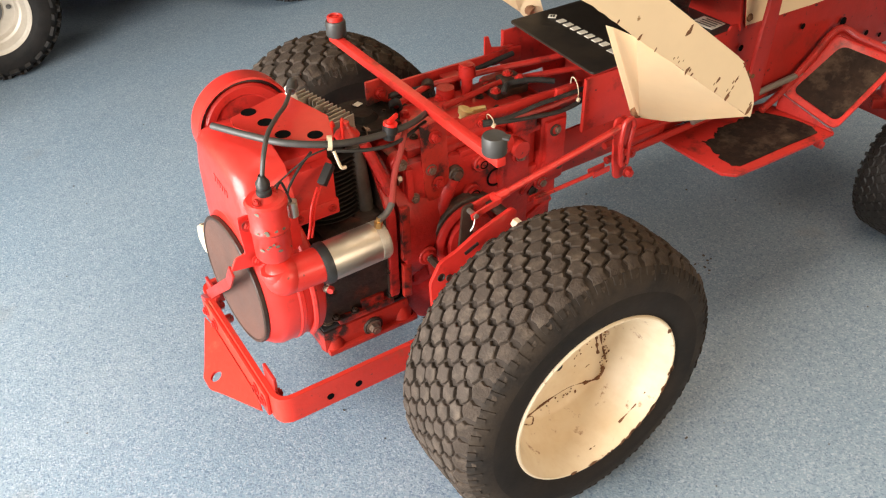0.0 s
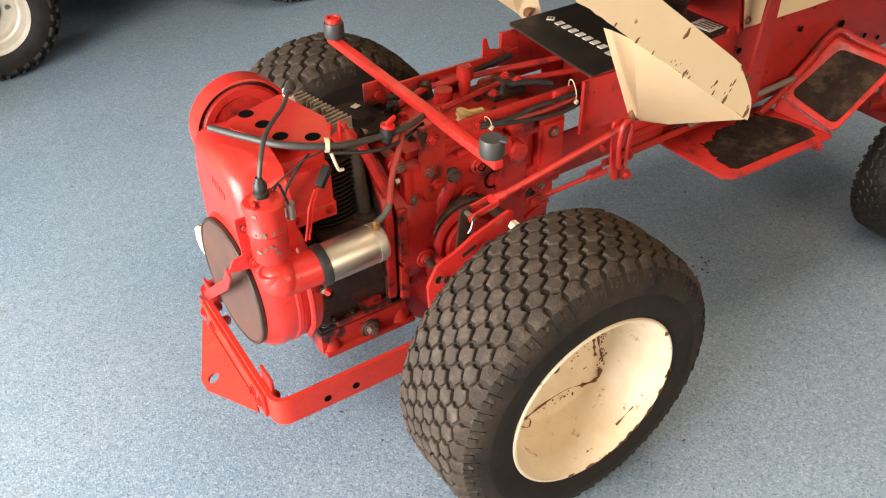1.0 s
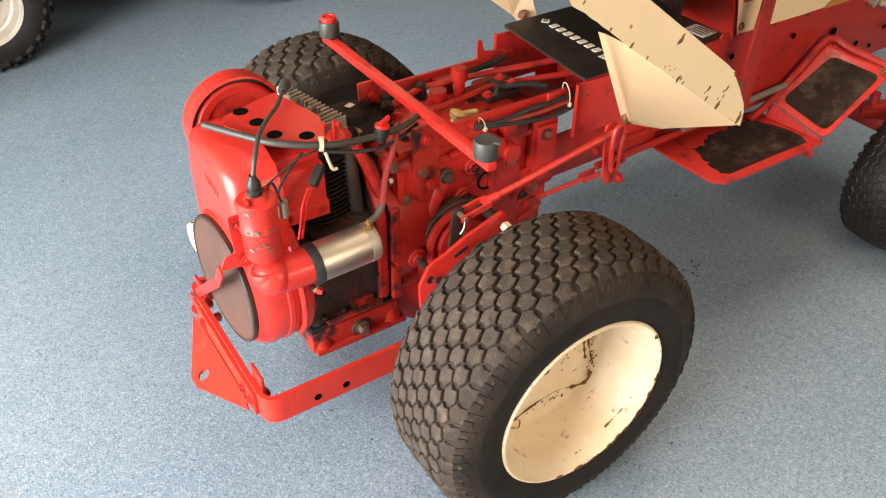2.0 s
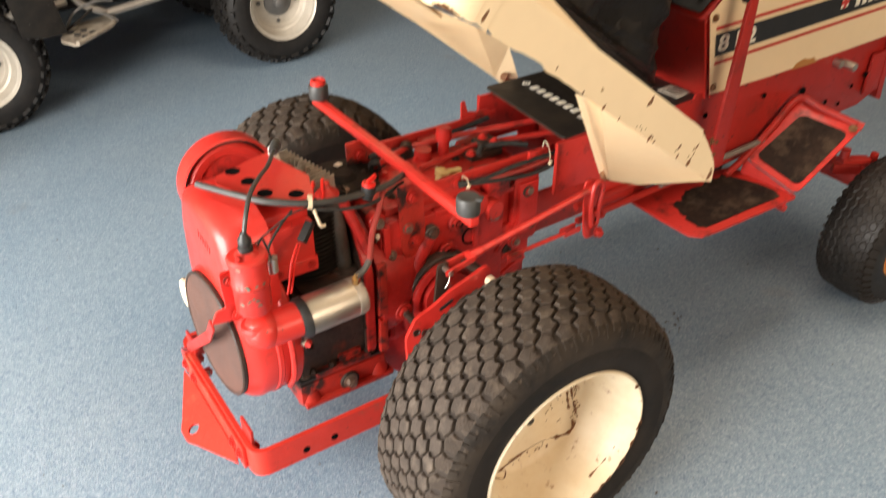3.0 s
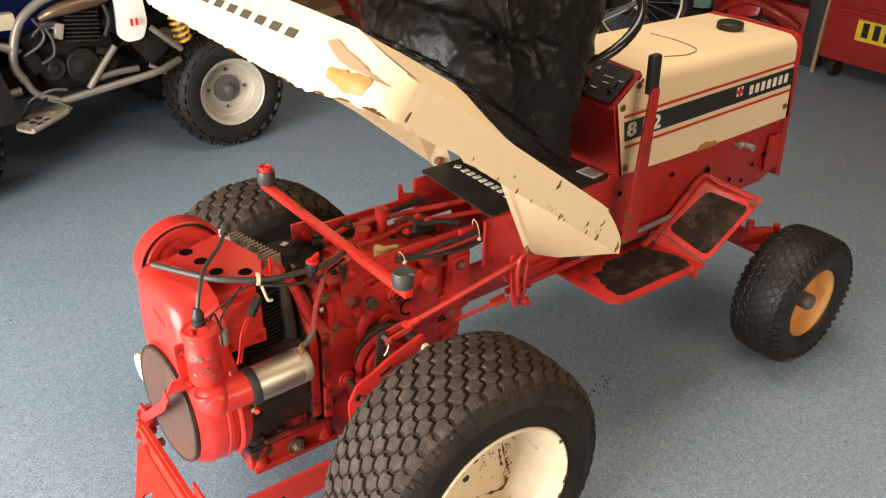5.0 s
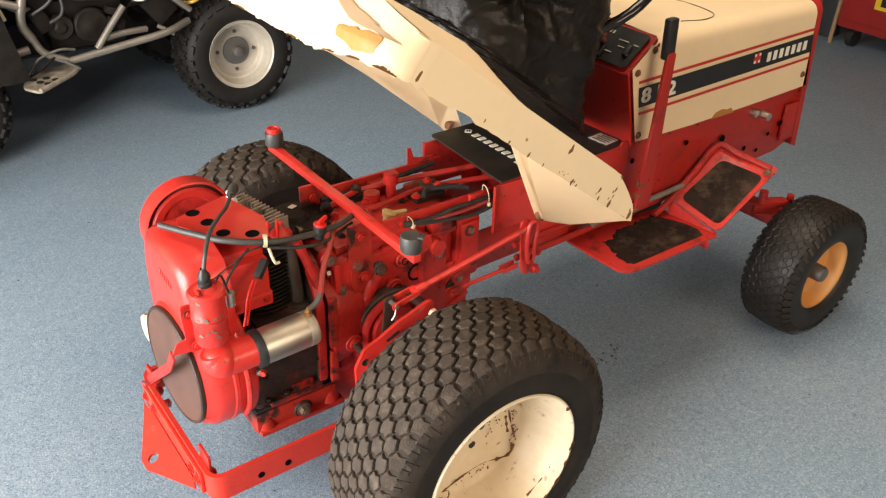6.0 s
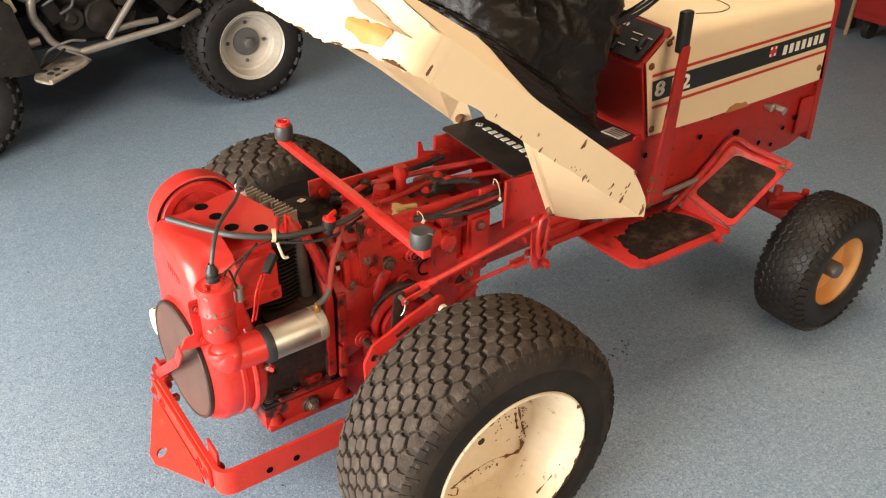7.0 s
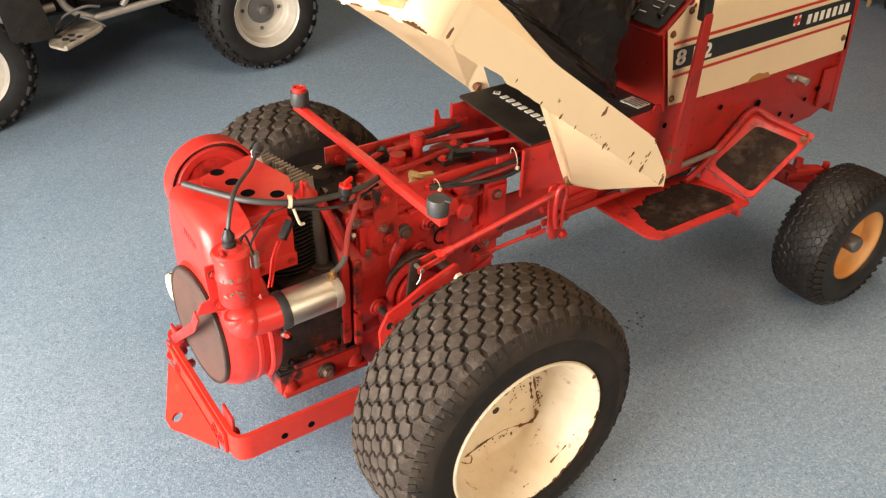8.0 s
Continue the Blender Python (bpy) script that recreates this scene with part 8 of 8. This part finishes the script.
mower = thing("red_mower", "red walk-behind mower with an ivory tank behind the seat", "mower")
bm = nb()
box(bm, (2.22, 3.35, 0.22), (0.70, 0.55, 0.26), bevel=0.05)
part("deck", bm, CHEST, mower, "red mower deck")
bm = nb()
lathe(bm, (2.06, 3.15, 0.345), (0, 0, 1), [(0.0, 0.0), (0.0, 0.12), (0.04, 0.15), (0.12, 0.15), (0.17, 0.11), (0.20, 0.05), (0.22, 0.0)], 36)
part("tank", bm, TAN_TANK, mower, "ivory plastic tank")
bm = nb()
tube(bm, [(1.90, 3.05, 0.27), (1.83, 3.0, 0.34), (1.80, 3.02, 0.60), (1.78, 3.1, 1.0)], 0.016, 12, 8)
tube(bm, [(1.90, 3.05, 0.27), (2.0, 3.02, 0.25), (2.2, 3.05, 0.27)], 0.016, 12, 6)
part("handlebar", bm, GREY_TUBE, mower, "pale steel handlebar")
for x in (1.78, 2.32):
    bm = nb()
    lathe(bm, (x, 3.05, 0.12), (0, 1, 0), [(-0.04, 0.0), (-0.04, 0.11), (-0.02, 0.12), (0.02, 0.12), (0.04, 0.11), (0.04, 0.0)], 28)
    part("wheel", bm, RUBBER, mower)
crate("black_cabinet", (2.9, 3.9, 0.5), (0.9, 0.6, 1.0), BLACK, "low black cabinet against the far wall", "cabinet", 0.01)
crate("blue_crate", (-0.4, 3.6, 0.62), (1.3, 0.6, 0.62), BLUE, "large blue crate behind the quad bike", "crate", 0.02)
crate("dark_bench", (0.4, 4.1, 0.45), (3.4, 0.5, 0.9), NAVY, "dark low bench along the far wall", "bench", 0.01)

# ---- unseen housing added over the overhead fill lamp, without a tube ----
lampt = thing("fill_lamp_housing", "unseen white housing added above the overhead fill lamp", "ceiling light")
bm = nb()
box(bm, (0.75, 0.15, 2.735), (1.25, 0.16, 0.05), bevel=0.008)
part("housing", bm, WHITE, lampt)

# crumbs and dark flecks lying about on the floor
rb = random.Random(31)
bm = nb()
for k in range(120):
    x, y = rb.uniform(-0.9, 2.4), rb.uniform(-1.1, 1.6)
    sz = rb.uniform(0.0012, 0.0038)
    box(bm, (x, y, sz * 0.3), (sz * rb.uniform(0.8, 2.2), sz, sz * 0.6), Matrix.Rotation(rb.uniform(0, 3), 3, "Z"))
for k in range(14):
    x, y, sz = 0.70 + rb.gauss(0, 0.03), -0.167 + rb.gauss(0, 0.03), rb.uniform(0.002, 0.005)
    box(bm, (x, y, sz * 0.3), (sz * 1.6, sz, sz * 0.6), Matrix.Rotation(rb.uniform(0, 3), 3, "Z"))
solid("floor_crumbs", bm, LETTER_DARK, "dark crumbs of dirt scattered on the blue floor", "dirt", kind="stuff")
